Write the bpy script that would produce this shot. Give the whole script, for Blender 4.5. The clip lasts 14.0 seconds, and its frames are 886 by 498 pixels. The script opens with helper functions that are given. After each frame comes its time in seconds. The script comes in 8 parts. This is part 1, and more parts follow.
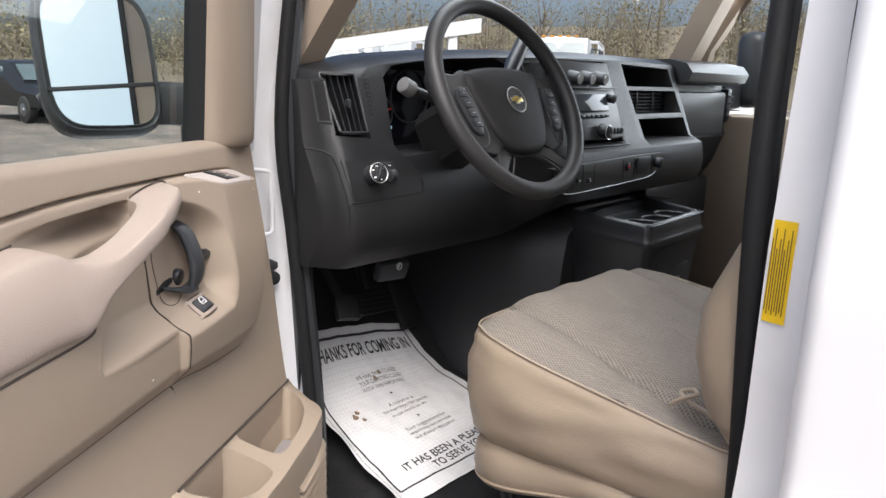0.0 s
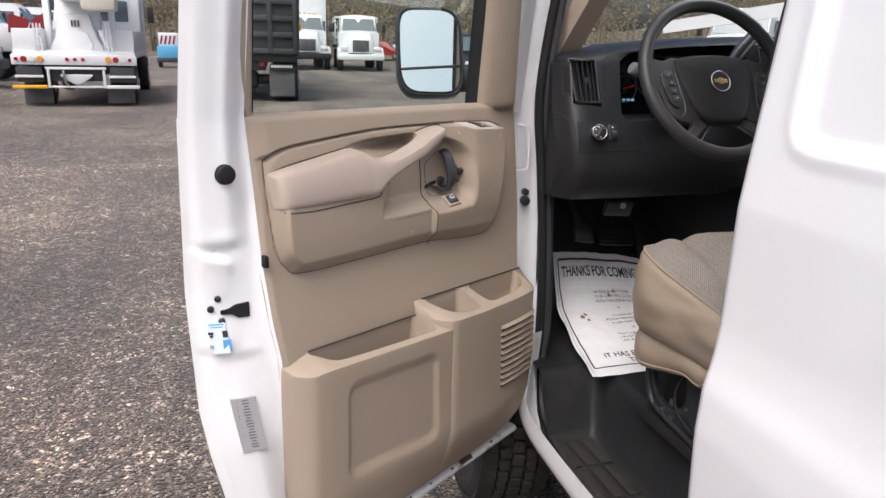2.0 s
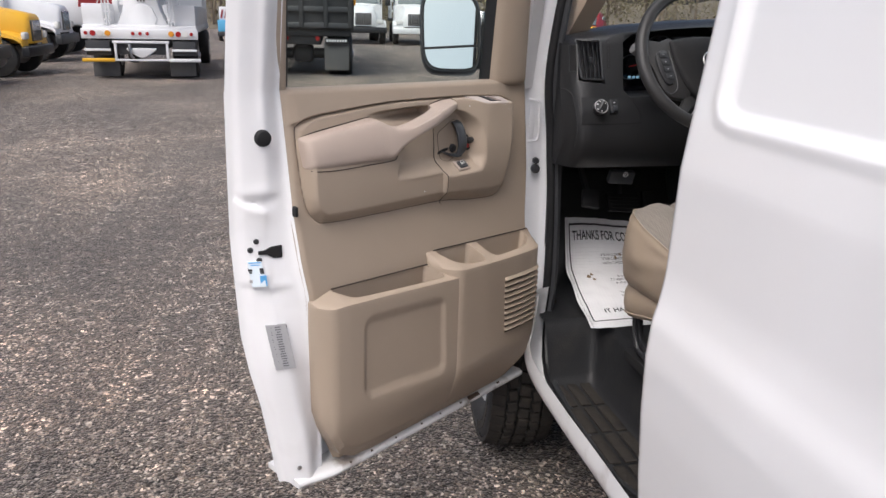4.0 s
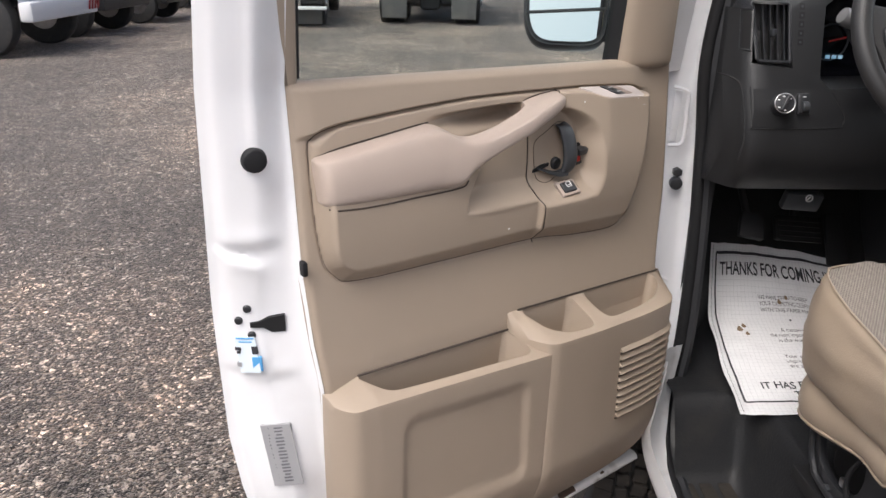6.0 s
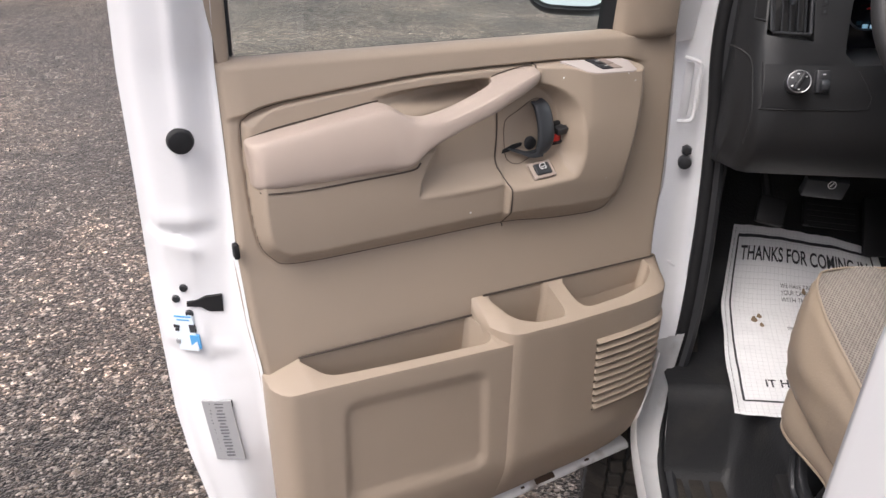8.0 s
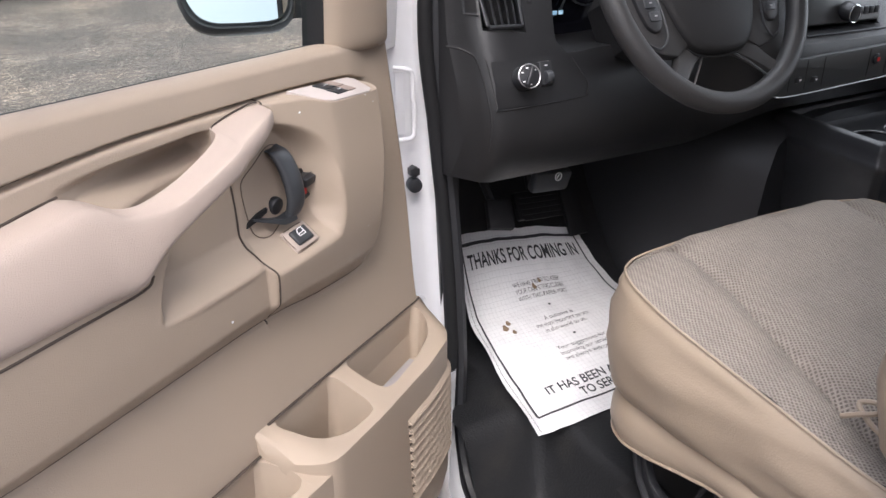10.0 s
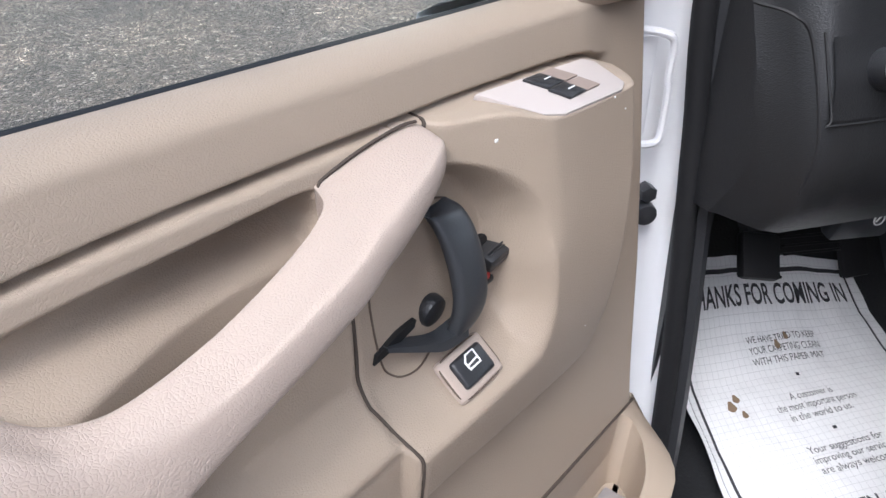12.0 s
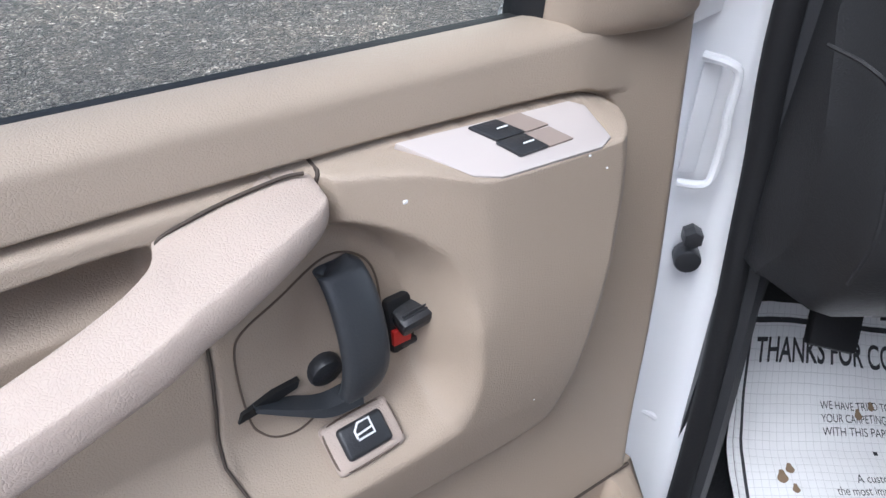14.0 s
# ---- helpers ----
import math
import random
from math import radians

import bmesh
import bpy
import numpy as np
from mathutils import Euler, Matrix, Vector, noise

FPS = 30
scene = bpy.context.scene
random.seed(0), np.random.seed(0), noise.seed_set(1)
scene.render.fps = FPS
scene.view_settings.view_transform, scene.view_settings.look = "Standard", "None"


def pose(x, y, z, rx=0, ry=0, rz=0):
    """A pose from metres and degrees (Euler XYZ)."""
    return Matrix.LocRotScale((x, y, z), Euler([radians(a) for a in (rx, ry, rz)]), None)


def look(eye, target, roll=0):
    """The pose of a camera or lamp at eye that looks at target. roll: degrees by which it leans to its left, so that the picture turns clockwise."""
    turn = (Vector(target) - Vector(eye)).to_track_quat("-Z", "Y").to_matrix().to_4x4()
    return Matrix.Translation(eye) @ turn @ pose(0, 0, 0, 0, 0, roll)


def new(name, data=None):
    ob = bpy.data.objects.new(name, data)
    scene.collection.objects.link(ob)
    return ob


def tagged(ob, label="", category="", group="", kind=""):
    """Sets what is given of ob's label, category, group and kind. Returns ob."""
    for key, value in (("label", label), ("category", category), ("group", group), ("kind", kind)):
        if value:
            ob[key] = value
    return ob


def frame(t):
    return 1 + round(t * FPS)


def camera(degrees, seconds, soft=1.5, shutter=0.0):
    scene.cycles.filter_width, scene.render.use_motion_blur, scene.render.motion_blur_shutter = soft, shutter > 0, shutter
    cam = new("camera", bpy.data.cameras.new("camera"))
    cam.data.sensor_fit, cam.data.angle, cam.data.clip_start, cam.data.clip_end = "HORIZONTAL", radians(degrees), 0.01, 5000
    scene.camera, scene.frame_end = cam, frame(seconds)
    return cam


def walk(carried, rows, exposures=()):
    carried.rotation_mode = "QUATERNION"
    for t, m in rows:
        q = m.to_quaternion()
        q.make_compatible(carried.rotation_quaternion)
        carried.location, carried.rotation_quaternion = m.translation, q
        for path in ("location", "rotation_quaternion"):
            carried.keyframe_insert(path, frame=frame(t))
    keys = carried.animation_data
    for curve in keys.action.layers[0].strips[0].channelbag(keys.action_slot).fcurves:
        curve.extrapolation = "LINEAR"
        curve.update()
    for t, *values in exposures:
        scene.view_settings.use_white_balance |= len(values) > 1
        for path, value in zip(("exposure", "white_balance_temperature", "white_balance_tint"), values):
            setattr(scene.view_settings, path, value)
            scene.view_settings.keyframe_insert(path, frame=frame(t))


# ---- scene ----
cam = camera(62.8, 14.0)
PATH = [
    (0, (-0.639, -1.108, 1.364), (0.797, 0.21, 0.918), 1.3),
    (0.5, (-0.692, -1.277, 1.372), (0.452, 0.275, 0.843), 1.7),
    (1, (-0.768, -1.439, 1.367), (0.223, 0.182, 0.744), 2.2),
    (1.5, (-0.744, -1.589, 1.389), (0.013, 0.17, 0.81), 2.1),
    (2, (-0.657, -1.76, 1.406), (-0.099, 0.082, 0.861), 1.4),
    (2.5, (-0.662, -1.897, 1.425), (-0.185, -0.034, 0.875), 0.7),
    (3, (-0.695, -2.029, 1.434), (-0.238, -0.166, 0.867), 0.8),
    (3.2, (-0.695, -2.055, 1.435), (-0.243, -0.194, 0.859), 1.0),
    (5.3, (-0.464, -1.68, 1.421), (-0.227, 0.187, 0.744), 1.4),
    (5.5, (-0.479, -1.603, 1.425), (-0.287, 0.264, 0.735), 1.4),
    (6, (-0.457, -1.464, 1.441), (-0.373, 0.39, 0.695), 1.3),
    (6.5, (-0.345, -1.393, 1.454), (-0.384, 0.439, 0.653), 1.4),
    (7, (-0.267, -1.39, 1.481), (-0.429, 0.393, 0.589), 1.1),
    (7.2, (-0.251, -1.398, 1.485), (-0.426, 0.379, 0.583), 0.8),
    (9.3, (-0.288, -1.319, 1.455), (-0.115, 0.479, 0.597), -0.7),
    (9.5, (-0.34, -1.25, 1.439), (0.025, 0.523, 0.589), -0.9),
    (10, (-0.427, -1.065, 1.429), (0.447, 0.528, 0.593), -0.6),
    (10.5, (-0.408, -0.958, 1.409), (0.689, 0.487, 0.57), 0.5),
    (11, (-0.378, -0.824, 1.406), (0.694, 0.62, 0.529), 1.5),
    (11.5, (-0.368, -0.713, 1.398), (0.503, 0.824, 0.461), 1.2),
    (12, (-0.31, -0.624, 1.391), (0.163, 1.015, 0.347), 0.3),
    (12.5, (-0.199, -0.602, 1.404), (-0.05, 1.071, 0.318), 1.5),
    (13, (-0.169, -0.583, 1.417), (-0.111, 1.056, 0.272), 2.3),
    (13.5, (-0.162, -0.568, 1.424), (-0.131, 1.047, 0.244), 1.9),
    (14, (-0.159, -0.564, 1.423), (-0.097, 1.051, 0.245), 1.6),
]
walk(cam, [(t, look(eye, target, roll)) for t, eye, target, roll in PATH], exposures=[(0.0, 0.76, 6200, 8), (1.5, 0.52, 6250, 10), (3.0, 0.20, 6200, 10), (6.0, 0.42, 6250, 9), (9.5, 0.62, 6300, 12), (10.5, 1.02, 5800, 10), (12.0, 0.82, 5680, 8), (14.0, 0.78, 5450, 7)])

import functools

# ---- light ----
world = bpy.data.worlds.new("sky")
scene.world = world
world.use_nodes = True
wn = world.node_tree
sky = wn.nodes.new("ShaderNodeTexSky")
sky.sky_type = 'NISHITA'
sky.sun_disc = False
sky.sun_elevation = radians(58)
sky.sun_rotation = radians(222)
sky.air_density = 0.7
sky.dust_density = 7.0
sky.ozone_density = 1.0
wn.links.new(sky.outputs[0], wn.nodes["Background"].inputs[0])
wn.nodes["Background"].inputs[1].default_value = 0.15
sun_data = bpy.data.lights.new("sun", 'SUN')
sun_data.energy, sun_data.angle, sun_data.color = 1.3, radians(40), (1.0, 0.99, 0.98)
sun = new("sun", sun_data)
sun.matrix_world = look((-5.4, -6.0, 12.9), (0, 0, 0))
scene.view_settings.exposure = 0.55
# added fill lamp inside the upper windscreen, brightens the dark cab
front_fill_data = bpy.data.lights.new("windscreen_daylight", 'AREA')
front_fill_data.shape, front_fill_data.size, front_fill_data.size_y, front_fill_data.energy = 'RECTANGLE', 1.25, 0.2, 3.4
front_fill_data.color = (0.96, 0.98, 1.0)
front_fill = new("windscreen_daylight", front_fill_data)
front_fill.matrix_world = look((1.0, -0.06, 1.765), (1.05, -0.42, 1.05))
# second added fill lamp, by the passenger window, lifts the right of the dash
side_data = bpy.data.lights.new("passenger_window_daylight", 'AREA')
side_data.shape, side_data.size, side_data.size_y, side_data.energy = 'RECTANGLE', 0.75, 0.45, 3.0
side_data.color = (0.96, 0.98, 1.0)
side_fill = new("passenger_window_daylight", side_data)
side_fill.matrix_world = look((1.80, -0.45, 1.56), (0.9, -0.30, 1.10))


# ---- small tools ----
def part(name, bm, material, parent=None, label="", smooth=True, sharp=40):
    """Link a bmesh as one mesh object under a thing or a part."""
    if isinstance(bm, bpy.types.Mesh):
        me = bm
        me.name = name
    else:
        bmesh.ops.recalc_face_normals(bm, faces=bm.faces[:])
        me = bpy.data.meshes.new(name)
        bm.to_mesh(me)
        bm.free()
    for m in (material if isinstance(material, (list, tuple)) else [material]):
        me.materials.append(m)
    if smooth:
        me.polygons.foreach_set("use_smooth", [True] * len(me.polygons))
        me.set_sharp_from_angle(angle=radians(sharp))
    ob = new(name, me)
    if parent is not None:
        ob.parent = parent
    if label:
        tagged(ob, label)
    return ob


def thing(name, label, category, m=None, group="", kind=""):
    ob = new(name)
    if m is not None:
        ob.matrix_world = m
    ob.empty_display_size = 0.1
    return tagged(ob, label, category, group, kind)


def rbox(c, s, r=0.004, rot=None, seg=2, bm=None, taper=None):
    """A box with rounded edges at c, of the size s."""
    b = bmesh.new()
    bmesh.ops.create_cube(b, size=1)
    for v in b.verts:
        v.co = Vector((v.co.x * s[0], v.co.y * s[1], v.co.z * s[2]))
        if taper and v.co.z > 0:
            v.co.x *= taper[0]
            v.co.y *= taper[1]
    r = min(r, 0.49 * min(s))
    if r > 0:
        bmesh.ops.bevel(b, geom=b.edges[:], offset=r, segments=seg, affect='EDGES', profile=0.5)
    m = Matrix.Translation(c) @ (Euler([radians(a) for a in rot]).to_matrix().to_4x4() if rot else Matrix())
    b.transform(m)
    return merge(bm, b)


def merge(bm, b):
    if bm is None:
        return b
    me = bpy.data.meshes.new("tmp")
    b.to_mesh(me)
    b.free()
    bm.from_mesh(me)
    bpy.data.meshes.remove(me)
    return bm


def cyl(p, q, r, r2=None, n=16, bevel=0.0, bm=None, caps=True):
    """A rod or cone from p to q."""
    b = bmesh.new()
    p, q = Vector(p), Vector(q)
    bmesh.ops.create_cone(b, cap_ends=caps, segments=n, radius1=r, radius2=r if r2 is None else r2, depth=(q - p).length)
    if bevel:
        es = [e for e in b.edges if len(e.link_faces) == 2 and any(len(f.verts) > 4 for f in e.link_faces)]
        bmesh.ops.bevel(b, geom=es, offset=bevel, segments=2, affect='EDGES', profile=0.5)
    m = Matrix.Translation((p + q) / 2) @ (q - p).to_track_quat('Z', 'Y').to_matrix().to_4x4()
    b.transform(m)
    return merge(bm, b)


def loft(rings, caps=True, closed=True, bm=None):
    b = bmesh.new() if bm is None else bm
    vs = [[b.verts.new(p) for p in ring] for ring in rings]
    for a, c in zip(vs, vs[1:]):
        n = len(a)
        for i in range(n if closed else n - 1):
            j = (i + 1) % n
            b.faces.new((a[i], a[j], c[j], c[i]))
    if caps and closed:
        b.faces.new(vs[0][::-1])
        b.faces.new(vs[-1])
    return b


def tube(points, r, n=10, bm=None, closed=False):
    """A round tube along a line of points; r may be a list."""
    pts = [Vector(p) for p in points]
    rs = r if isinstance(r, (list, tuple)) else [r] * len(pts)
    rings, ref = [], None
    for i, p in enumerate(pts):
        if closed:
            d = (pts[(i + 1) % len(pts)] - pts[i - 1]).normalized()
        else:
            d = (pts[min(i + 1, len(pts) - 1)] - pts[max(i - 1, 0)]).normalized()
        if ref is None:
            ref = Vector((0, 0, 1)) if abs(d.z) < 0.9 else Vector((1, 0, 0))
        side = d.cross(ref).normalized()
        ref = side.cross(d).normalized()
        rings.append([p + rs[i] * (math.cos(a) * side + math.sin(a) * ref) for a in (2 * math.pi * k / n for k in range(n))])
    if closed:
        rings.append(rings[0])
    b = loft(rings, caps=not closed, bm=bm)
    if closed:
        bmesh.ops.remove_doubles(b, verts=b.verts[:], dist=1e-6)
    return b


def spline(points, n=8):
    """Catmull-Rom through points."""
    P = [Vector(p) for p in points]
    P = [2 * P[0] - P[1]] + P + [2 * P[-1] - P[-2]]
    out = []
    for a, b, c, d in zip(P, P[1:], P[2:], P[3:]):
        for k in range(n):
            t = k / n
            out.append(0.5 * (2 * b + (c - a) * t + (2 * a - 5 * b + 4 * c - d) * t * t + (3 * b - a - 3 * c + d) * t ** 3))
    return out + [P[-2]]


def prism(poly, axis, lo, hi, r=0.0, seg=2, bm=None):
    """A polygon in the plane across axis, drawn out from lo to hi, with rounded edges."""
    b = bmesh.new()

    def at(p, w):
        return {"x": (w, p[0], p[1]), "y": (p[0], w, p[1]), "z": (p[0], p[1], w)}[axis]
    lo_v, hi_v = [b.verts.new(at(p, lo)) for p in poly], [b.verts.new(at(p, hi)) for p in poly]
    n = len(poly)
    b.faces.new(lo_v)
    b.faces.new(hi_v[::-1])
    for i in range(n):
        b.faces.new((lo_v[i], hi_v[i], hi_v[(i + 1) % n], lo_v[(i + 1) % n]))
    bmesh.ops.recalc_face_normals(b, faces=b.faces[:])
    if r:
        bmesh.ops.bevel(b, geom=b.edges[:], offset=r, segments=seg, affect='EDGES', profile=0.5, clamp_overlap=True)
    return merge(bm, b)


def grid(fn, us, vs, bm=None):
    """A sheet fn(u, v)."""
    b = bmesh.new() if bm is None else bm
    rows = [[b.verts.new(fn(u, v)) for u in us] for v in vs]
    for a, c in zip(rows, rows[1:]):
        for i in range(len(a) - 1):
            b.faces.new((a[i], a[i + 1], c[i + 1], c[i]))
    return b


def steps(a, b, n):
    return [a + (b - a) * i / n for i in range(n + 1)]


def carve(bm, cutters, bevel=0.0, seg=2):
    """bm less the cutters, as a finished mesh with softened edges."""
    def ob_of(b):
        bmesh.ops.recalc_face_normals(b, faces=b.faces[:])
        me = bpy.data.meshes.new("carve")
        b.to_mesh(me)
        b.free()
        return new("carve", me)
    base, tools = ob_of(bm), [ob_of(c) for c in cutters]
    for c in tools:
        mod = base.modifiers.new("b", 'BOOLEAN')
        mod.operation, mod.solver, mod.object = 'DIFFERENCE', 'MANIFOLD', c
    if bevel:
        mod = base.modifiers.new("v", 'BEVEL')
        mod.width, mod.segments, mod.limit_method, mod.angle_limit = bevel, seg, 'ANGLE', radians(42)
    bpy.context.view_layer.update()
    me = bpy.data.meshes.new_from_object(base.evaluated_get(bpy.context.evaluated_depsgraph_get()))
    for o in [base] + tools:
        old = o.data
        bpy.data.objects.remove(o)
        bpy.data.meshes.remove(old)
    me.materials.clear()
    return me


def sstep(a, b, x):
    t = min(1.0, max(0.0, (x - a) / (b - a)))
    return t * t * (3 - 2 * t)


def lerp(tab, x):
    return float(np.interp(x, [p[0] for p in tab], [p[1] for p in tab]))


@functools.lru_cache(None)
def edges_of(poly):
    p = np.array(poly, float)
    q = np.roll(p, 1, axis=0)
    return q[:, 0], q[:, 1], p[:, 0] - q[:, 0], p[:, 1] - q[:, 1]


def inside(poly, x, y):
    """Signed distance to a polygon's edge, positive inside."""
    x0, y0, ex, ey = edges_of(tuple(poly))
    t = np.clip(((x - x0) * ex + (y - y0) * ey) / (ex * ex + ey * ey), 0, 1)
    d = math.sqrt(((x - x0 - t * ex) ** 2 + (y - y0 - t * ey) ** 2).min())
    y1 = y0 + ey
    hit = (y0 > y) != (y1 > y)
    c = int((hit & (x < ex * (y - y0) / np.where(ey == 0, 1, ey) + x0)).sum()) % 2
    return d if c else -d


def soften(poly, n=4):
    """A polygon with its corners rounded off."""
    p = spline([(a, b, 0) for a, b in [poly[-1]] + poly + poly[:2]], n)
    return [(q.x, q.y) for q in p[n:-n - 1]]


def scatter_mesh(name, base_v, base_f, places, scales, turns, seed=1, squash=None):
    """Many copies of a small shape in one mesh, each turned and scaled."""
    rng = np.random.default_rng(seed)
    bv, bf = np.array(base_v, float), np.array(base_f, int)
    n, k = len(places), len(base_v)
    q = rng.normal(size=(n, 4)) if turns else np.tile([1.0, 0, 0, 0], (n, 1))
    q /= np.linalg.norm(q, axis=1)[:, None]
    w, x, y, z = q.T
    R = np.stack([np.stack([1 - 2 * (y * y + z * z), 2 * (x * y - w * z), 2 * (x * z + w * y)], -1),
                  np.stack([2 * (x * y + w * z), 1 - 2 * (x * x + z * z), 2 * (y * z - w * x)], -1),
                  np.stack([2 * (x * z - w * y), 2 * (y * z + w * x), 1 - 2 * (x * x + y * y)], -1)], 1)
    V = np.einsum('nij,kj->nki', R, bv) * np.asarray(scales)[:, None, None]
    if squash is not None:
        V[:, :, 2] *= squash
    V = (V + np.asarray(places)[:, None, :]).reshape(-1, 3)
    F = (bf[None] + (np.arange(n) * k)[:, None, None]).reshape(-1, bf.shape[1])
    me = bpy.data.meshes.new(name)
    me.from_pydata(V.tolist(), [], F.tolist())
    return me


# ---- materials ----
def mat(name, col, rough=0.5, metal=0.0, var=0.1, scale=30.0, bump=0.0, bscale=300.0, spec=0.5, coat=0.0, dirt=0.0,
        dirt_col=(0.12, 0.1, 0.08), dscale=6.0, wave=None, island=0.0, rvar=0.08, objrand=0.0):
    m = bpy.data.materials.new(name)
    m.use_nodes = True
    nt = m.node_tree
    N, L = nt.nodes, nt.links
    p = N["Principled BSDF"]
    tc = N.new("ShaderNodeTexCoord")

    def noise_node(sc, detail=4):
        n = N.new("ShaderNodeTexNoise")
        n.inputs["Scale"].default_value, n.inputs["Detail"].default_value = sc, detail
        L.new(tc.outputs["Object"], n.inputs["Vector"])
        return n

    def mix(a, b, f):
        n = N.new("ShaderNodeMix")
        n.data_type = 'RGBA'
        for s, v in ((n.inputs[0], f), (n.inputs[6], a), (n.inputs[7], b)):
            if hasattr(v, "is_output"):
                L.new(v, s)
            else:
                s.default_value = v if isinstance(v, float) else (*v, 1)
        return n.outputs[2]
    lo, hi = [c * (1 - var) for c in col], [min(1, c * (1 + var)) for c in col]
    fine, wide = noise_node(scale), noise_node(scale / 9, 3)
    c = mix(lo, hi, fine.outputs[0])
    c = mix(c, mix(lo, hi, wide.outputs[0]), 0.5)
    if island or objrand:
        src = N.new("ShaderNodeNewGeometry").outputs["Random Per Island"] if island else N.new("ShaderNodeObjectInfo").outputs["Random"]
        amount = island or objrand
        ramp = N.new("ShaderNodeMapRange")
        ramp.inputs[3].default_value, ramp.inputs[4].default_value = 1 - amount, 1 + amount
        L.new(src, ramp.inputs[0])
        hsv = N.new("ShaderNodeHueSaturation")
        L.new(ramp.outputs[0], hsv.inputs["Value"])
        L.new(c, hsv.inputs["Color"])
        c = hsv.outputs[0]
    if dirt:
        dn = noise_node(dscale, 8)
        r = N.new("ShaderNodeMapRange")
        r.inputs[1].default_value, r.inputs[2].default_value = 0.52, 0.72
        r.inputs[4].default_value = dirt
        L.new(dn.outputs[0], r.inputs[0])
        c = mix(c, dirt_col, r.outputs[0])
    L.new(c, p.inputs["Base Color"])
    rr = N.new("ShaderNodeMapRange")
    rr.inputs[3].default_value, rr.inputs[4].default_value = max(0, rough - rvar), min(1, rough + rvar)
    L.new(wide.outputs[0], rr.inputs[0])
    L.new(rr.outputs[0], p.inputs["Roughness"])
    p.inputs["Metallic"].default_value = metal
    p.inputs["Specular IOR Level"].default_value = spec
    p.inputs["Coat Weight"].default_value = coat
    if bump:
        bn = noise_node(bscale, 2)
        if wave:
            bn = N.new("ShaderNodeTexWave")
            bn.inputs["Scale"].default_value = bscale
            bn.inputs["Distortion"].default_value = wave
            L.new(tc.outputs["Object"], bn.inputs["Vector"])
        b = N.new("ShaderNodeBump")
        b.inputs["Strength"].default_value, b.inputs["Distance"].default_value = min(1, bump), 0.002
        L.new(bn.outputs[0], b.inputs["Height"])
        L.new(b.outputs[0], p.inputs["Normal"])
    return m


def grain(m, scale, strength, crease=0.35):
    """Moulded leather grain: warped pebbles with longer creases between them."""
    N, L = m.node_tree.nodes, m.node_tree.links
    p = N["Principled BSDF"]
    tc, warp, add = N.new("ShaderNodeTexCoord"), N.new("ShaderNodeTexNoise"), N.new("ShaderNodeVectorMath")
    warp.inputs["Scale"].default_value, warp.inputs["Detail"].default_value = scale * 0.22, 2
    sc = N.new("ShaderNodeVectorMath")
    sc.operation = 'SCALE'
    sc.inputs["Scale"].default_value = 2.6 / scale
    L.new(tc.outputs["Object"], warp.inputs["Vector"])
    L.new(warp.outputs["Color"], sc.inputs[0])
    L.new(tc.outputs["Object"], add.inputs[0])
    L.new(sc.outputs[0], add.inputs[1])
    vor = N.new("ShaderNodeTexVoronoi")
    vor.feature = 'DISTANCE_TO_EDGE'
    vor.inputs["Scale"].default_value = scale
    L.new(add.outputs[0], vor.inputs["Vector"])
    mr = N.new("ShaderNodeMapRange")
    mr.inputs[1].default_value, mr.inputs[2].default_value = 0.0, 0.22
    L.new(vor.outputs["Distance"], mr.inputs[0])
    mp, cr = N.new("ShaderNodeMapping"), N.new("ShaderNodeTexNoise")
    mp.inputs["Scale"].default_value = (0.35, 0.8, 1.6)
    mp.inputs["Rotation"].default_value = (0, 0.35, 0)
    cr.inputs["Scale"].default_value, cr.inputs["Detail"].default_value, cr.inputs["Distortion"].default_value = scale * 0.45, 3, 0.8
    L.new(tc.outputs["Object"], mp.inputs[0])
    L.new(mp.outputs[0], cr.inputs["Vector"])
    mul = N.new("ShaderNodeMath")
    mul.operation = 'MULTIPLY_ADD'
    mul.inputs[1].default_value = crease
    L.new(cr.outputs[0], mul.inputs[0])
    L.new(mr.outputs[0], mul.inputs[2])
    b = N.new("ShaderNodeBump")
    b.inputs["Strength"].default_value, b.inputs["Distance"].default_value = strength, 0.0006
    L.new(mul.outputs[0], b.inputs["Height"])
    L.new(b.outputs[0], p.inputs["Normal"])
    return m


TAN = mat("tan_vinyl", (0.358, 0.291, 0.227), 0.5, var=0.05, scale=14, bump=0.34, bscale=430, spec=0.35, dirt=0.10, dirt_col=(0.28, 0.21, 0.15), dscale=7)
TAN_PAD = mat("tan_pad", (0.430, 0.355, 0.302), 0.44, var=0.05, scale=14, bump=0.30, bscale=480, spec=0.35, dirt=0.08, dirt_col=(0.33, 0.25, 0.19))
TAN_LIGHT = mat("tan_bezel", (0.47, 0.42, 0.395), 0.42, var=0.04, scale=20, bump=0.05)
grain(TAN, 520, 0.30)
grain(TAN_PAD, 480, 0.34)
LINER = mat("pocket_liner", (0.29, 0.27, 0.27), 0.8, var=0.12, scale=90, bump=0.3, bscale=900)
PAINT = mat("white_paint", (0.80, 0.80, 0.81), 0.22, var=0.012, scale=3, coat=0.6, dirt=0.06, dirt_col=(0.6, 0.58, 0.55), dscale=3)
PAINT_JAMB = mat("white_jamb_paint", (0.78, 0.78, 0.79), 0.3, var=0.02, scale=8, coat=0.3, dirt=0.14, dirt_col=(0.48, 0.46, 0.44), dscale=11)
BLACK = mat("black_plastic", (0.025, 0.026, 0.029), 0.38, var=0.2, scale=12, bump=0.2, bscale=600, spec=0.5)
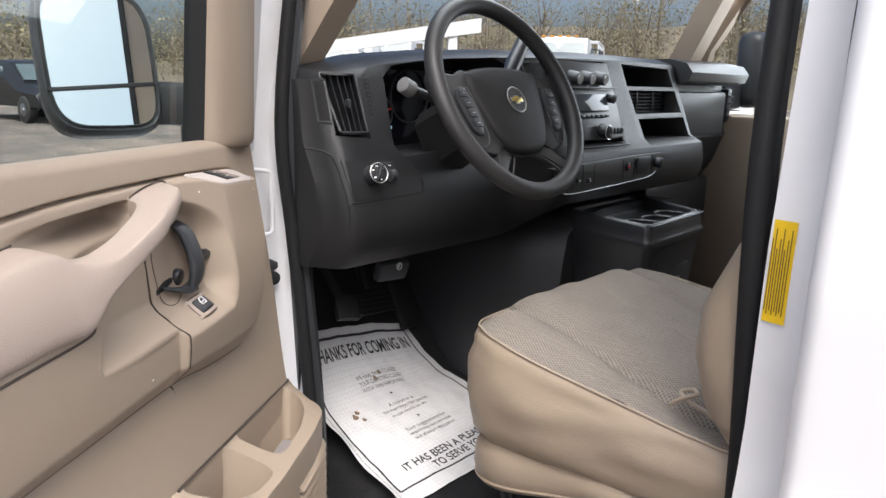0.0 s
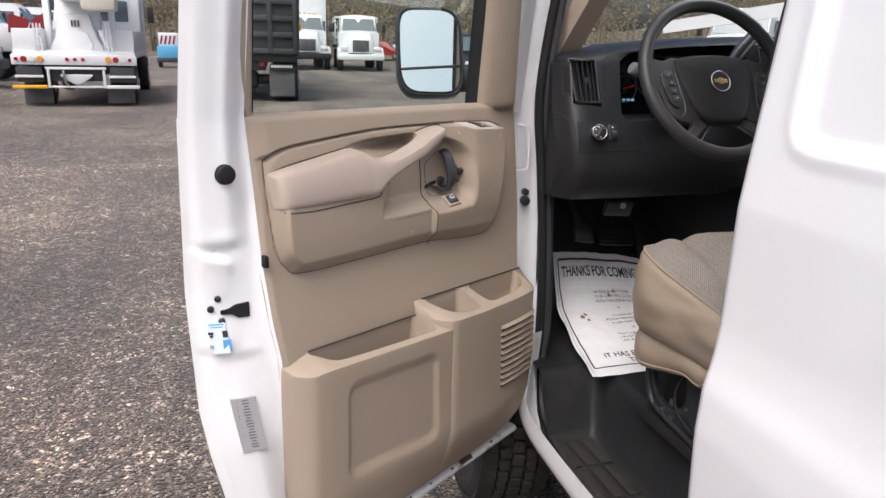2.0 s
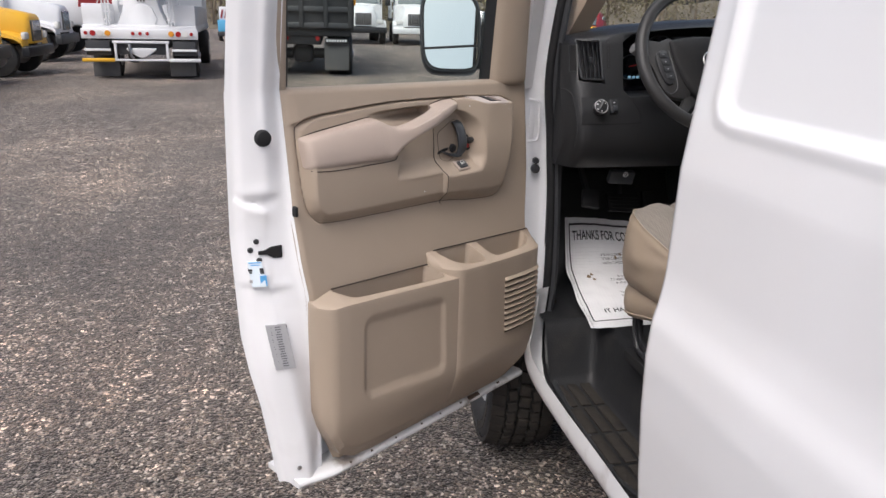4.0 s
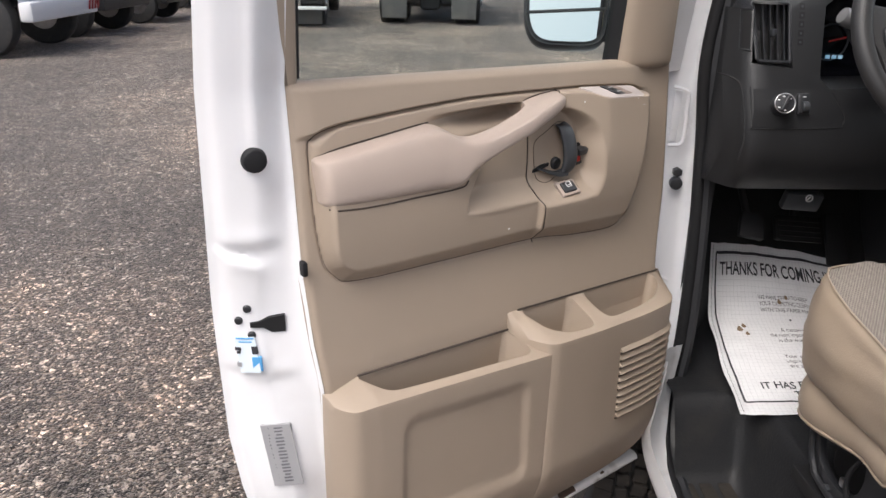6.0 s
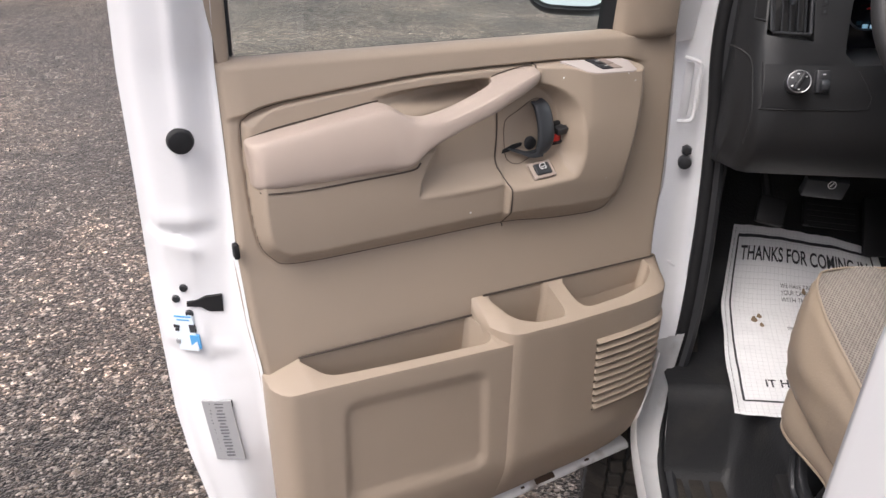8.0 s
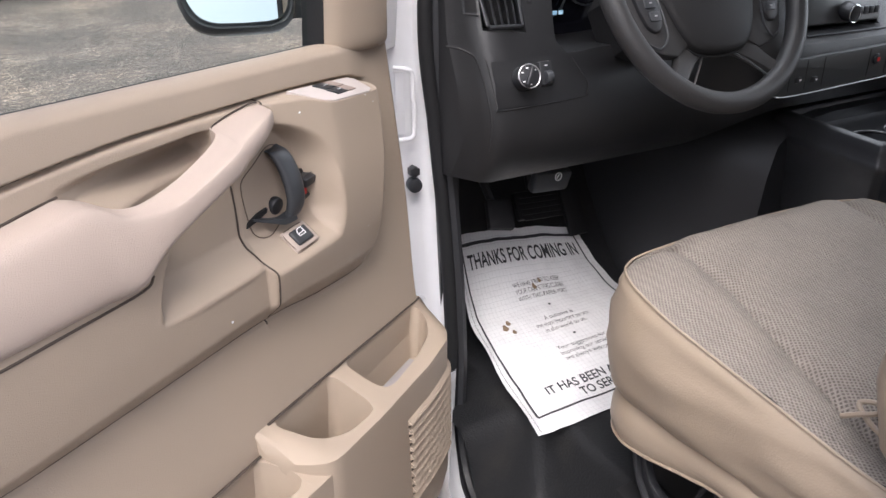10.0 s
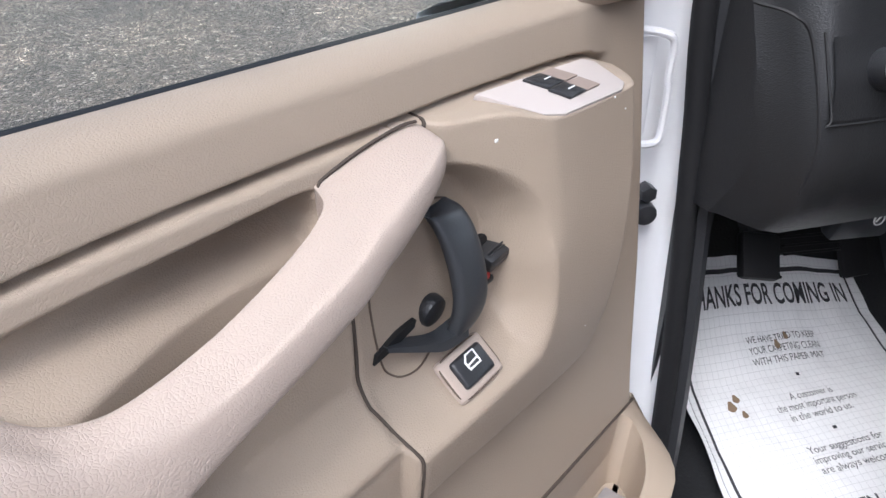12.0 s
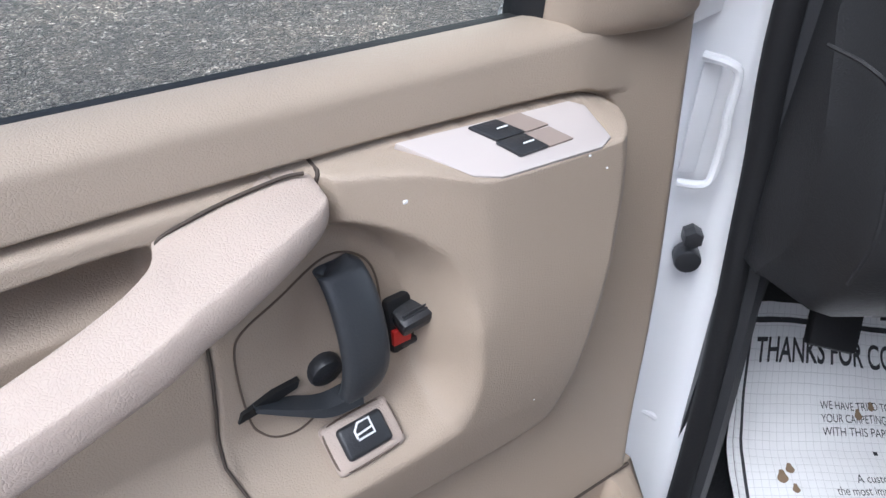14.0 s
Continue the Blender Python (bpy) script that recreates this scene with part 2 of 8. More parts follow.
BLACK_SOFT = mat("black_dash_skin", (0.0150, 0.0154, 0.0168), 0.40, var=0.15, scale=8, bump=0.3, bscale=700, spec=0.5, dirt=0.1, dirt_col=(0.024, 0.024, 0.026))
CHARCOAL = mat("charcoal_plastic", (0.038, 0.041, 0.046), 0.4, var=0.1, scale=12, bump=0.1, bscale=600)
RUBBER = mat("rubber_seal", (0.013, 0.013, 0.0142), 0.62, spec=0.3, var=0.25, scale=20, bump=0.2, bscale=300)
MATRUBBER = mat("rubber_floor", (0.0175, 0.018, 0.0195), 0.48, spec=0.28, var=0.3, scale=10, bump=0.5, bscale=220, dirt=0.45, dirt_col=(0.040, 0.037, 0.034), dscale=13)
FASCIA = mat("grey_fascia", (0.050, 0.052, 0.053), 0.36, var=0.1, scale=12, bump=0.12, bscale=600)
# near-black that paints deep shade into openings; some black parts share it
DARK = mat("shade_black", (0.008, 0.008, 0.009), 0.7, var=0.2)
CHROME = mat("chrome", (0.75, 0.76, 0.78), 0.15, 1.0, var=0.05)
STEEL = mat("steel", (0.45, 0.45, 0.46), 0.35, 1.0, var=0.15, scale=40, dirt=0.3, dirt_col=(0.2, 0.14, 0.1))
RED = mat("red_plastic", (0.55, 0.02, 0.015), 0.45)
WHITE_INK = mat("white_ink", (0.8, 0.8, 0.8), 0.6)
BLACK_INK = mat("black_ink", (0.03, 0.03, 0.035), 0.7)
YELLOW = mat("yellow_label", (0.85, 0.55, 0.01), 0.5, var=0.05)
BLUE = mat("blue_label", (0.12, 0.4, 0.75), 0.45, var=0.3, scale=40)
SILVERTAG = mat("silver_label", (0.42, 0.42, 0.43), 0.4, 0.3, var=0.1, scale=60)
GOLD = mat("gold_badge", (0.7, 0.55, 0.2), 0.3, 0.9)
PAPER = mat("paper", (0.72, 0.72, 0.73), 0.85, var=0.06, scale=24, bump=0.5, bscale=26, spec=0.2, dirt=0.28, dirt_col=(0.36, 0.36, 0.37), dscale=9)
MUD = mat("mud_stain", (0.2, 0.14, 0.09), 0.9, var=0.4, scale=90)
def weave_mat():
    """Woven seat cloth: two crossing sets of threads, light on dark."""
    m = mat("seat_fabric", (0.285, 0.252, 0.220), 0.95, var=0.25, scale=160, spec=0.12)
    nt = m.node_tree
    N, L = nt.nodes, nt.links
    p = N["Principled BSDF"]
    tc = N.new("ShaderNodeTexCoord")
    waves = []
    for turn, sc in ((34, 84), (-34, 84), (0, 26)):
        mp, w = N.new("ShaderNodeMapping"), N.new("ShaderNodeTexWave")
        mp.inputs["Rotation"].default_value = (0, 0, radians(turn))
        w.inputs["Scale"].default_value = sc
        w.inputs["Distortion"].default_value = 1.2
        w.inputs["Detail Scale"].default_value = 3.0
        L.new(tc.outputs["Object"], mp.inputs[0])
        L.new(mp.outputs[0], w.inputs[0])
        waves.append(w.outputs["Fac"])
    mul = N.new("ShaderNodeMath")
    mul.operation = 'MAXIMUM'
    L.new(waves[0], mul.inputs[0])
    L.new(waves[1], mul.inputs[1])
    add = N.new("ShaderNodeMath")
    add.operation = 'MULTIPLY_ADD'
    add.inputs[1].default_value = 0.12
    L.new(waves[2], add.inputs[0])
    L.new(mul.outputs[0], add.inputs[2])
    rg = N.new("ShaderNodeMapRange")
    rg.inputs[1].default_value, rg.inputs[2].default_value = 0.2, 1.2
    rg.inputs[3].default_value, rg.inputs[4].default_value = 0.52, 1.16
    L.new(add.outputs[0], rg.inputs[0])
    hsv = N.new("ShaderNodeHueSaturation")
    L.new(p.inputs["Base Color"].links[0].from_socket, hsv.inputs["Color"])
    L.new(rg.outputs[0], hsv.inputs["Value"])
    L.new(hsv.outputs[0], p.inputs["Base Color"])
    b = N.new("ShaderNodeBump")
    b.inputs["Strength"].default_value, b.inputs["Distance"].default_value = 0.8, 0.002
    L.new(mul.outputs[0], b.inputs["Height"])
    L.new(b.outputs[0], p.inputs["Normal"])
    return m


FABRIC = weave_mat()
VINYL = mat("seat_vinyl", (0.338, 0.272, 0.206), 0.44, var=0.08, scale=12, bump=0.2, bscale=400, spec=0.4, dirt=0.2, dirt_col=(0.36, 0.28, 0.18), dscale=9)
TYRE = mat("tyre_rubber", (0.030, 0.030, 0.030), 0.65, var=0.25, scale=20, bump=0.3, bscale=150, dirt=0.4, dirt_col=(0.075, 0.066, 0.058), dscale=9)


def glass_mat(name, tint=(0.93, 0.97, 0.95), gloss=0.5):
    m = bpy.data.materials.new(name)
    m.use_nodes = True
    nt = m.node_tree
    nt.nodes.remove(nt.nodes["Principled BSDF"])
    t, g = nt.nodes.new("ShaderNodeBsdfTransparent"), nt.nodes.new("ShaderNodeBsdfGlossy")
    mx, lw, pw, ad = (nt.nodes.new("ShaderNode" + k) for k in ("MixShader", "LayerWeight", "Math", "Math"))
    pw.operation, ad.operation = 'POWER', 'MULTIPLY_ADD'
    pw.inputs[1].default_value = 4.0
    ad.inputs[1].default_value, ad.inputs[2].default_value = gloss, 0.04
    lw.inputs[0].default_value = 0.5
    t.inputs[0].default_value = (*tint, 1)
    g.inputs["Roughness"].default_value = 0.0
    nt.links.new(lw.outputs["Facing"], pw.inputs[0])
    nt.links.new(pw.outputs[0], ad.inputs[0])
    nt.links.new(ad.outputs[0], mx.inputs[0])
    nt.links.new(t.outputs[0], mx.inputs[1])
    nt.links.new(g.outputs[0], mx.inputs[2])
    nt.links.new(mx.outputs[0], nt.nodes["Material Output"].inputs[0])
    return m


GLASS = glass_mat("tinted_glass", (0.88, 0.95, 0.91))
CLEAR = glass_mat("clear_glass", (0.9, 0.93, 0.92))
MIRROR = mat("mirror_glass", (0.95, 0.94, 0.91), 0.02, 1.0, var=0.0, rvar=0.0)


# ---- ground ----
def gravel_mat():
    m = bpy.data.materials.new("gravel")
    m.use_nodes = True
    nt = m.node_tree
    N, L = nt.nodes, nt.links
    p = N["Principled BSDF"]
    tc = N.new("ShaderNodeTexCoord")

    def vor(sc):
        v = N.new("ShaderNodeTexVoronoi")
        v.inputs["Scale"].default_value = sc
        L.new(tc.outputs["Object"], v.inputs["Vector"])
        return v

    def noi(sc, d=5):
        v = N.new("ShaderNodeTexNoise")
        v.inputs["Scale"].default_value, v.inputs["Detail"].default_value = sc, d
        L.new(tc.outputs["Object"], v.inputs["Vector"])
        return v

    def ramp(src, stops):
        r = N.new("ShaderNodeValToRGB")
        el = r.color_ramp.elements
        el[0].position, el[0].color = stops[0][0], (*stops[0][1], 1)
        el[1].position, el[1].color = stops[-1][0], (*stops[-1][1], 1)
        for q, c in stops[1:-1]:
            el.new(q).color = (*c, 1)
        L.new(src, r.inputs[0])
        return r.outputs[0]

    def mix(f, a, b, kind='MIX'):
        n = N.new("ShaderNodeMix")
        n.data_type, n.blend_type = 'RGBA', kind
        if isinstance(f, float):
            n.inputs[0].default_value = f
        else:
            L.new(f, n.inputs[0])
        L.new(a, n.inputs[6])
        L.new(b, n.inputs[7])
        return n.outputs[2]
    fine, mid = vor(120), vor(60)
    tones = [(0.0, (0.013, 0.011, 0.009)), (0.45, (0.048, 0.039, 0.033)), (0.74, (0.125, 0.102, 0.086)), (0.88, (0.40, 0.34, 0.29)), (1.0, (0.90, 0.84, 0.77))]

    def tone(v):
        sp = N.new("ShaderNodeSeparateColor")
        L.new(v.outputs["Color"], sp.inputs[0])
        return ramp(sp.outputs[0], tones)
    pick = noi(30, 2)
    sel = N.new("ShaderNodeMapRange")
    sel.inputs[1].default_value, sel.inputs[2].default_value = 0.48, 0.56
    L.new(pick.outputs[0], sel.inputs[0])
    c = mix(sel.outputs[0], tone(fine), tone(mid))
    dust = ramp(noi(0.55, 6).outputs[0], [(0.34, (0.44, 0.43, 0.42)), (0.50, (0.80, 0.78, 0.75)), (0.66, (1.55, 1.43, 1.31))])
    c = mix(1.0, c, dust, 'MULTIPLY')
    clump = ramp(noi(17, 4).outputs[0], [(0.30, (0.45, 0.45, 0.45)), (0.5, (0.92, 0.92, 0.92)), (0.72, (1.7, 1.66, 1.6))])
    c = mix(1.0, c, clump, 'MULTIPLY')
    mid_clump = ramp(noi(6.5, 3).outputs[0], [(0.32, (0.60, 0.60, 0.60)), (0.5, (0.96, 0.95, 0.94)), (0.68, (1.45, 1.40, 1.34))])
    c = mix(1.0, c, mid_clump, 'MULTIPLY')
    # old wheel tracks: long soft bands along the aisle
    band = N.new("ShaderNodeMapping")
    band.inputs["Scale"].default_value = (1.1, 0.10, 1.0)
    band.inputs["Rotation"].default_value = (0, 0, 0.22)
    L.new(tc.outputs["Object"], band.inputs[0])
    bn = noi(1.0, 3)
    L.new(band.outputs[0], bn.inputs["Vector"])
    c = mix(1.0, c, ramp(bn.outputs[0], [(0.36, (0.70, 0.69, 0.68)), (0.5, (1.0, 1.0, 1.0)), (0.66, (1.30, 1.26, 1.20))]), 'MULTIPLY')
    L.new(c, p.inputs["Base Color"])
    p.inputs["Roughness"].default_value = 0.7
    p.inputs["Specular IOR Level"].default_value = 0.5
    p.inputs["Sheen Weight"].default_value, p.inputs["Sheen Roughness"].default_value = 0.32, 0.30
    p.inputs["Sheen Tint"].default_value = (1.0, 0.9, 0.82, 1)
    ht = N.new("ShaderNodeMath")
    ht.operation = 'ADD'
    L.new(fine.outputs["Distance"], ht.inputs[0])
    L.new(mid.outputs["Distance"], ht.inputs[1])
    b = N.new("ShaderNodeBump")
    b.inputs["Strength"].default_value, b.inputs["Distance"].default_value = 1.0, 0.010
    b.invert = True
    L.new(ht.outputs[0], b.inputs["Height"])
    L.new(b.outputs[0], p.inputs["Normal"])
    return m


GRAVEL = gravel_mat()


def ground_z(x, y):
    far = min(1.0, max(0.0, (math.hypot(x, y) - 2.5) / 6))
    return far * 0.05 * noise.noise((x * 0.35, y * 0.35, 0.3)) + 0.006 * noise.noise((x * 3, y * 3, 1))


near = [-400, -200, -90, -50, -30] + steps(-20, 20, 80) + [30, 50, 90, 200, 400]
neary = [-400, -200, -90, -50, -25, -12] + steps(-8, 24, 80) + [30, 36, 44, 60, 100, 200, 400]
ground = part("ground", grid(lambda x, y: (x, y, ground_z(x, y) if abs(x) < 45 and abs(y) < 60 else 0.0), near, neary), GRAVEL, sharp=180)
tagged(ground, "grey brown crushed gravel yard with tyre tracks", "ground", kind="structure")

OCTA_V = [(1, 0, 0), (-0.8, 0.2, 0), (0, 1.1, 0.1), (0.1, -0.9, 0), (0.1, 0, 0.8), (0, 0.1, -0.8)]
OCTA_F = [(0, 2, 4), (2, 1, 4), (1, 3, 4), (3, 0, 4), (2, 0, 5), (1, 2, 5), (3, 1, 5), (0, 3, 5)]
STONE = mat("gravel_stones", (0.19, 0.163, 0.142), 0.85, var=0.3, scale=60, island=0.8, spec=0.2)
rng = np.random.default_rng(5)
n_st = 42000
d_st = 0.3 + 9.5 * rng.random(n_st) ** 1.6
a_st = radians(58) + radians(100) * rng.random(n_st)
sx, sy = -0.5 + d_st * np.cos(a_st), -1.2 + d_st * np.sin(a_st)
sz = [ground_z(a, b) for a, b in zip(sx, sy)]
stone_me = scatter_mesh("gravel_stones", OCTA_V, OCTA_F, np.stack([sx, sy, sz], 1), 0.0026 + 0.0068 * rng.random(n_st) ** 3, True, 6, squash=0.7)
tagged(part("gravel_stones", stone_me, STONE, smooth=False), "loose angular grey and pale stones", "gravel", kind="stuff")

# ---- van body ----
van = thing("van", "white full-size cargo van with its driver door open", "van")
# outer skin of the cargo side, with a pressed recess
SIDE = [(0.30, 0.045), (0.40, 0.03), (0.60, 0.006), (0.75, -0.006), (0.86, -0.010), (0.93, -0.006), (0.97, 0.004), (1.02, 0.010), (1.20, 0.013), (1.28, 0.022), (1.48, 0.046), (1.75, 0.10), (1.95, 0.16), (2.05, 0.26)]
REC = [(-3.9, 1.292), (-1.052, 1.292), (-1.024, 1.299), (-1.012, 1.319), (-0.997, 1.62), (-1.012, 1.655), (-1.042, 1.665), (-3.9, 1.665)]


def side_x(y, z):
    x = lerp(SIDE, z)
    d = inside(REC, y, z)
    return x + 0.011 * sstep(-0.004, 0.016, d) - 0.003 * sstep(-0.03, -0.006, d) * (1 - sstep(-0.006, 0.002, d))


ys = [-5.0, -4.2, -3.4, -2.8, -2.4, -2.1] + steps(-1.9, -0.93, 110)
zs = [0.28] + steps(0.32, 1.20, 60) + steps(1.206, 1.36, 34) + steps(1.38, 1.60, 14) + steps(1.61, 1.70, 14) + steps(1.74, 2.05, 10)


def side_fn(y, z):
    roll = 0.022 * (1 - math.sqrt(max(0, 1 - max(0, (y + 0.945) / 0.016) ** 2))) if y > -0.945 else 0
    return (side_x(y, z) + roll, y, z)


bm = grid(side_fn, ys, zs)
grid(lambda s, z: (side_x(-0.93, z) + 0.022 + s, -0.928 + 0.004 * min(1, s / 0.02), z), [0.0, 0.02, 0.06], zs, bm)
bmesh.ops.remove_doubles(bm, verts=bm.verts[:], dist=1e-4)
part("side_panel", bm, PAINT, van, "glossy white pressed side panel", sharp=60)
# door jamb at the B pillar: steps inwards
JAMB_X, JAMB_Y = [(0, 0.082), (1, 0.084), (2, 0.089), (3, 0.14), (4, 0.17)], [(0, -0.925), (1, -0.90), (2, -0.868), (3, -0.862), (4, -0.852)]
jz = steps(0.40, 1.95, 30)
bm = grid(lambda s, z: (side_x(-0.93, z) + lerp(JAMB_X, s), lerp(JAMB_Y, s), z), steps(0, 4, 12), jz)
part("pillar_jamb", bm, PAINT_JAMB, van, "white rear door jamb", sharp=50)

# opening flange with the rubber seal
FL = [(-0.022, 1.86), (-0.018, 1.6), (-0.016, 1.3), (-0.02, 1.1), (-0.032, 0.95), (-0.05, 0.80), (-0.07, 0.66), (-0.095, 0.55), (-0.14, 0.475), (-0.2, 0.435),
      (-0.3, 0.415), (-0.5, 0.408), (-0.7, 0.41), (-0.79, 0.43), (-0.832, 0.48), (-0.848, 0.6), (-0.854, 0.9), (-0.845, 1.3), (-0.835, 1.7), (-0.82, 1.84), (-0.78, 1.88), (-0.4, 1.90), (-0.06, 1.89)]


def flange_x(z):
    return lerp([(0.40, 0.090), (0.5, 0.110), (0.7, 0.143), (0.87, 0.143), (1.04, 0.141), (1.13, 0.131), (1.257, 0.120), (1.35, 0.122), (1.55, 0.15), (1.9, 0.23)], z)


loop = spline([(flange_x(z), y, z) for y, z in FL + FL[:1]], 6)[:-1]
part("door_seal", tube(loop, 0.0125, 10, closed=True), RUBBER, van, "black rubber door seal")
part("inner_seal", tube([p + Vector((0.018, 0, 0)) for p in loop], 0.0125, 8, closed=True), BLACK, van)
SILLPAINT = mat("scuffed_sill_paint", (0.72, 0.72, 0.73), 0.38, var=0.06, scale=25, coat=0.15, dirt=0.55, dirt_col=(0.36, 0.33, 0.31), dscale=16)
# swept corner where the pillar runs down into the sill: seal ledge, two folds and a rolled outer lip
SECT = [(0.004, 0.006), (-0.006, 0.012), (-0.016, 0.013), (-0.021, 0.019), (-0.036, 0.022), (-0.042, 0.029), (-0.056, 0.033), (-0.068, 0.042), (-0.073, 0.058), (-0.075, 0.080), (-0.072, 0.130)]
corner = spline([(0, y, z) for y, z in FL[6:13] + [(-0.80, 0.410), (-0.93, 0.410)]], 8)
rings = []
for i, p in enumerate(corner):
    d = (corner[min(i + 1, len(corner) - 1)] - corner[max(i - 1, 0)]).normalized()
    out = Vector((0, -d.z, d.y)) * -1
    low = 1 - sstep(0.45, 0.75, p.z)
    wide = 0.78 + (0.80 * sstep(0.412, 0.50, p.z) * (1 - sstep(0.66, 0.85, p.z)) if p.y > -0.5 else 0.0) - 0.35 * sstep(0.7, 0.85, p.z)
    rings.append([Vector((flange_x(max(p.z, 0.46)) + a * (1.0 - 0.02 * low), p.y, p.z)) + out * min(b * wide, 0.13) for a, b in SECT])
part("sill_corner", loft(rings, caps=False, closed=False), SILLPAINT, van, "white painted corner between pillar and sill", sharp=70)
# front jamb and hinge pillar
FJ = [(0.02, 0.052), (0.05, 0.03), (0.075, 0.012), (0.11, 0.004), (0.118, -0.012)]
bm = bmesh.new()


def fj(s, z):
    x, y = FJ[0][0], FJ[0][1]
    k = s * (len(FJ) - 1)
    i = min(int(k), len(FJ) - 2)
    x = FJ[i][0] + (FJ[i + 1][0] - FJ[i][0]) * (k - i)
    y = FJ[i][1] + (FJ[i + 1][1] - FJ[i][1]) * (k - i)
    lean = max(0, z - 1.3) * 0.24 + (0.024 * s * (1 - sstep(1.04, 1.24, z)) if z > 0.6 else 0.024 * s * sstep(0.45, 0.6, z))
    return (x + lean, y + lerp([(0.40, -0.15), (0.47, -0.11), (0.6, -0.06), (0.8, -0.02), (1.0, 0), (1.3, 0.006), (1.9, 0.02)], z), z)


grid(fj, steps(0, 1, 12), steps(0.60, 1.95, 54), bm)
part("hinge_pillar", bm, PAINT_JAMB, van, "white front door jamb", sharp=50)
# bar below the sill; the shade there is put into its near-black colour
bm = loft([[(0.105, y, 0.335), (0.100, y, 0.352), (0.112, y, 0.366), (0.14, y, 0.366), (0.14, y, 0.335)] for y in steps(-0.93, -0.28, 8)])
part("sill_beam", bm, DARK, van, "dark bar in place of the shade below the sill", sharp=35)
# fender and bonnet ahead of the door
FEN = [(0.05, 1.15), (0.25, 1.145), (0.6, 1.09), (0.95, 1.0), (1.15, 0.93), (1.28, 0.78), (1.3, 0.5)]


def fender(a, y):
    top = lerp(FEN, y)
    arch = math.hypot(y - 0.165, 0)
    low = 0.34 + math.sqrt(max(0, 0.40 ** 2 - (y - 0.27) ** 2)) if arch < 0.43 else 0.36
    if a <= 1:
        z = low + (top - 0.06 - low) * a
        return (0.012 + 0.05 * (1 - min(1, 3 * (1.15 - min(y, 1.15)))) if y > 0.9 else lerp(SIDE, z), y, z)
    t = (a - 1) * math.pi / 2
    return (0.02 + 0.10 * (1 - math.cos(t)) + (a - 1) * 0.02, y, top - 0.06 + 0.06 * math.sin(t))


part("fender", grid(fender, steps(0, 2, 24), steps(0.056, 1.28, 50)), PAINT, van, "white front fender", sharp=60)
part("bonnet", grid(lambda x, y: (x, y, lerp(FEN, y) + 0.02 + 0.10 * (1 - ((x - 1) / 0.88) ** 2)), steps(0.13, 1.87, 20), steps(0.18, 1.2, 16)), PAINT, van, "white bonnet", sharp=60)
part("cowl", rbox((1.0, 0.20, 1.10), (1.7, 0.12, 0.06), 0.02), BLACK, van)
# far side, roof, back and inner shell
bm = grid(lambda y, z: (2.0 - lerp(SIDE, z), y, z), steps(-5, -0.95, 16), [0.3, 0.6, 0.75, 0.9, 1.0, 1.2, 1.48, 1.75, 1.95, 2.05])
part("far_side_panel", bm, PAINT, van, "white far side panel")
part("far_fender", grid(lambda y, z: (2.0 - lerp(SIDE, z), y, z), steps(0.06, 1.25, 10), [0.36, 0.6, 0.8, 1.0]), PAINT, van)
part("rear_door", rbox((0.6, -5.0, 1.18), (0.86, 0.05, 1.70), 0.02), PAINT, van)
part("rear_door", rbox((1.4, -5.0, 1.18), (0.74, 0.05, 1.70), 0.02), PAINT, van)
part("rear_bumper", rbox((1.0, -5.06, 0.48), (1.9, 0.14, 0.2), 0.04), BLACK, van)
part("cargo_floor", rbox((1.0, -3.2, 0.50), (1.84, 3.6, 0.06), 0.01), CHARCOAL, van)
part("front_end", rbox((1.0, 1.22, 0.72), (1.7, 0.12, 0.44), 0.05), BLACK, van, "black grille panel")
part("front_bumper", rbox((1.0, 1.30, 0.46), (1.86, 0.16, 0.2), 0.05), CHARCOAL, van)
part("roof", grid(lambda x, y: (x, y, 2.06 + 0.05 * (1 - ((x - 1) / 0.8) ** 2)), steps(0.24, 1.76, 12), steps(-5, -0.1, 10)), PAINT, van, "white roof")
# unseen bulkhead, kept pale so that it reflects light onto the dash
part("rear_bulkhead", rbox((1.0, -1.35, 1.2), (1.76, 0.03, 1.7), 0.005), mat("bounce_grey", (0.5, 0.5, 0.5), 0.6, var=0.05), van, "unseen grey bulkhead added behind the seats to bounce light")
part("headliner", rbox((1.0, -0.65, 1.93), (1.6, 1.3, 0.04), 0.01), TAN, van, "tan headliner")
# pillars of the windscreen
for side, nm in ((0, "windscreen_pillar"), (1, "windscreen_pillar")):
    sgn = 1 if side == 0 else -1
    x0 = 0.155 if side == 0 else 2.0 - 0.155
    rings = []
    for t in steps(0, 1, 8):
        cx, cy, cz = x0 + sgn * (0.03 + 0.16 * t), 0.13 - 0.36 * t, 1.30 + 0.58 * t
        rings.append([(cx - sgn * 0.05, cy - 0.02, cz), (cx - sgn * 0.03, cy - 0.06, cz), (cx + sgn * 0.03, cy - 0.05, cz), (cx + sgn * 0.045, cy + 0.02, cz), (cx, cy + 0.04, cz), (cx - sgn * 0.045, cy + 0.02, cz)])
    part(nm, loft(rings), TAN, van, "tan windscreen pillar trim")
part("windscreen", grid(lambda x, t: (x, 0.28 - 0.40 * t + 0.06 * (1 - ((x - 1) / 0.8) ** 2), 1.18 + 0.72 * t), steps(0.2, 1.8, 12), steps(0, 1, 6)), CLEAR, van, "clear windscreen").visible_shadow = False
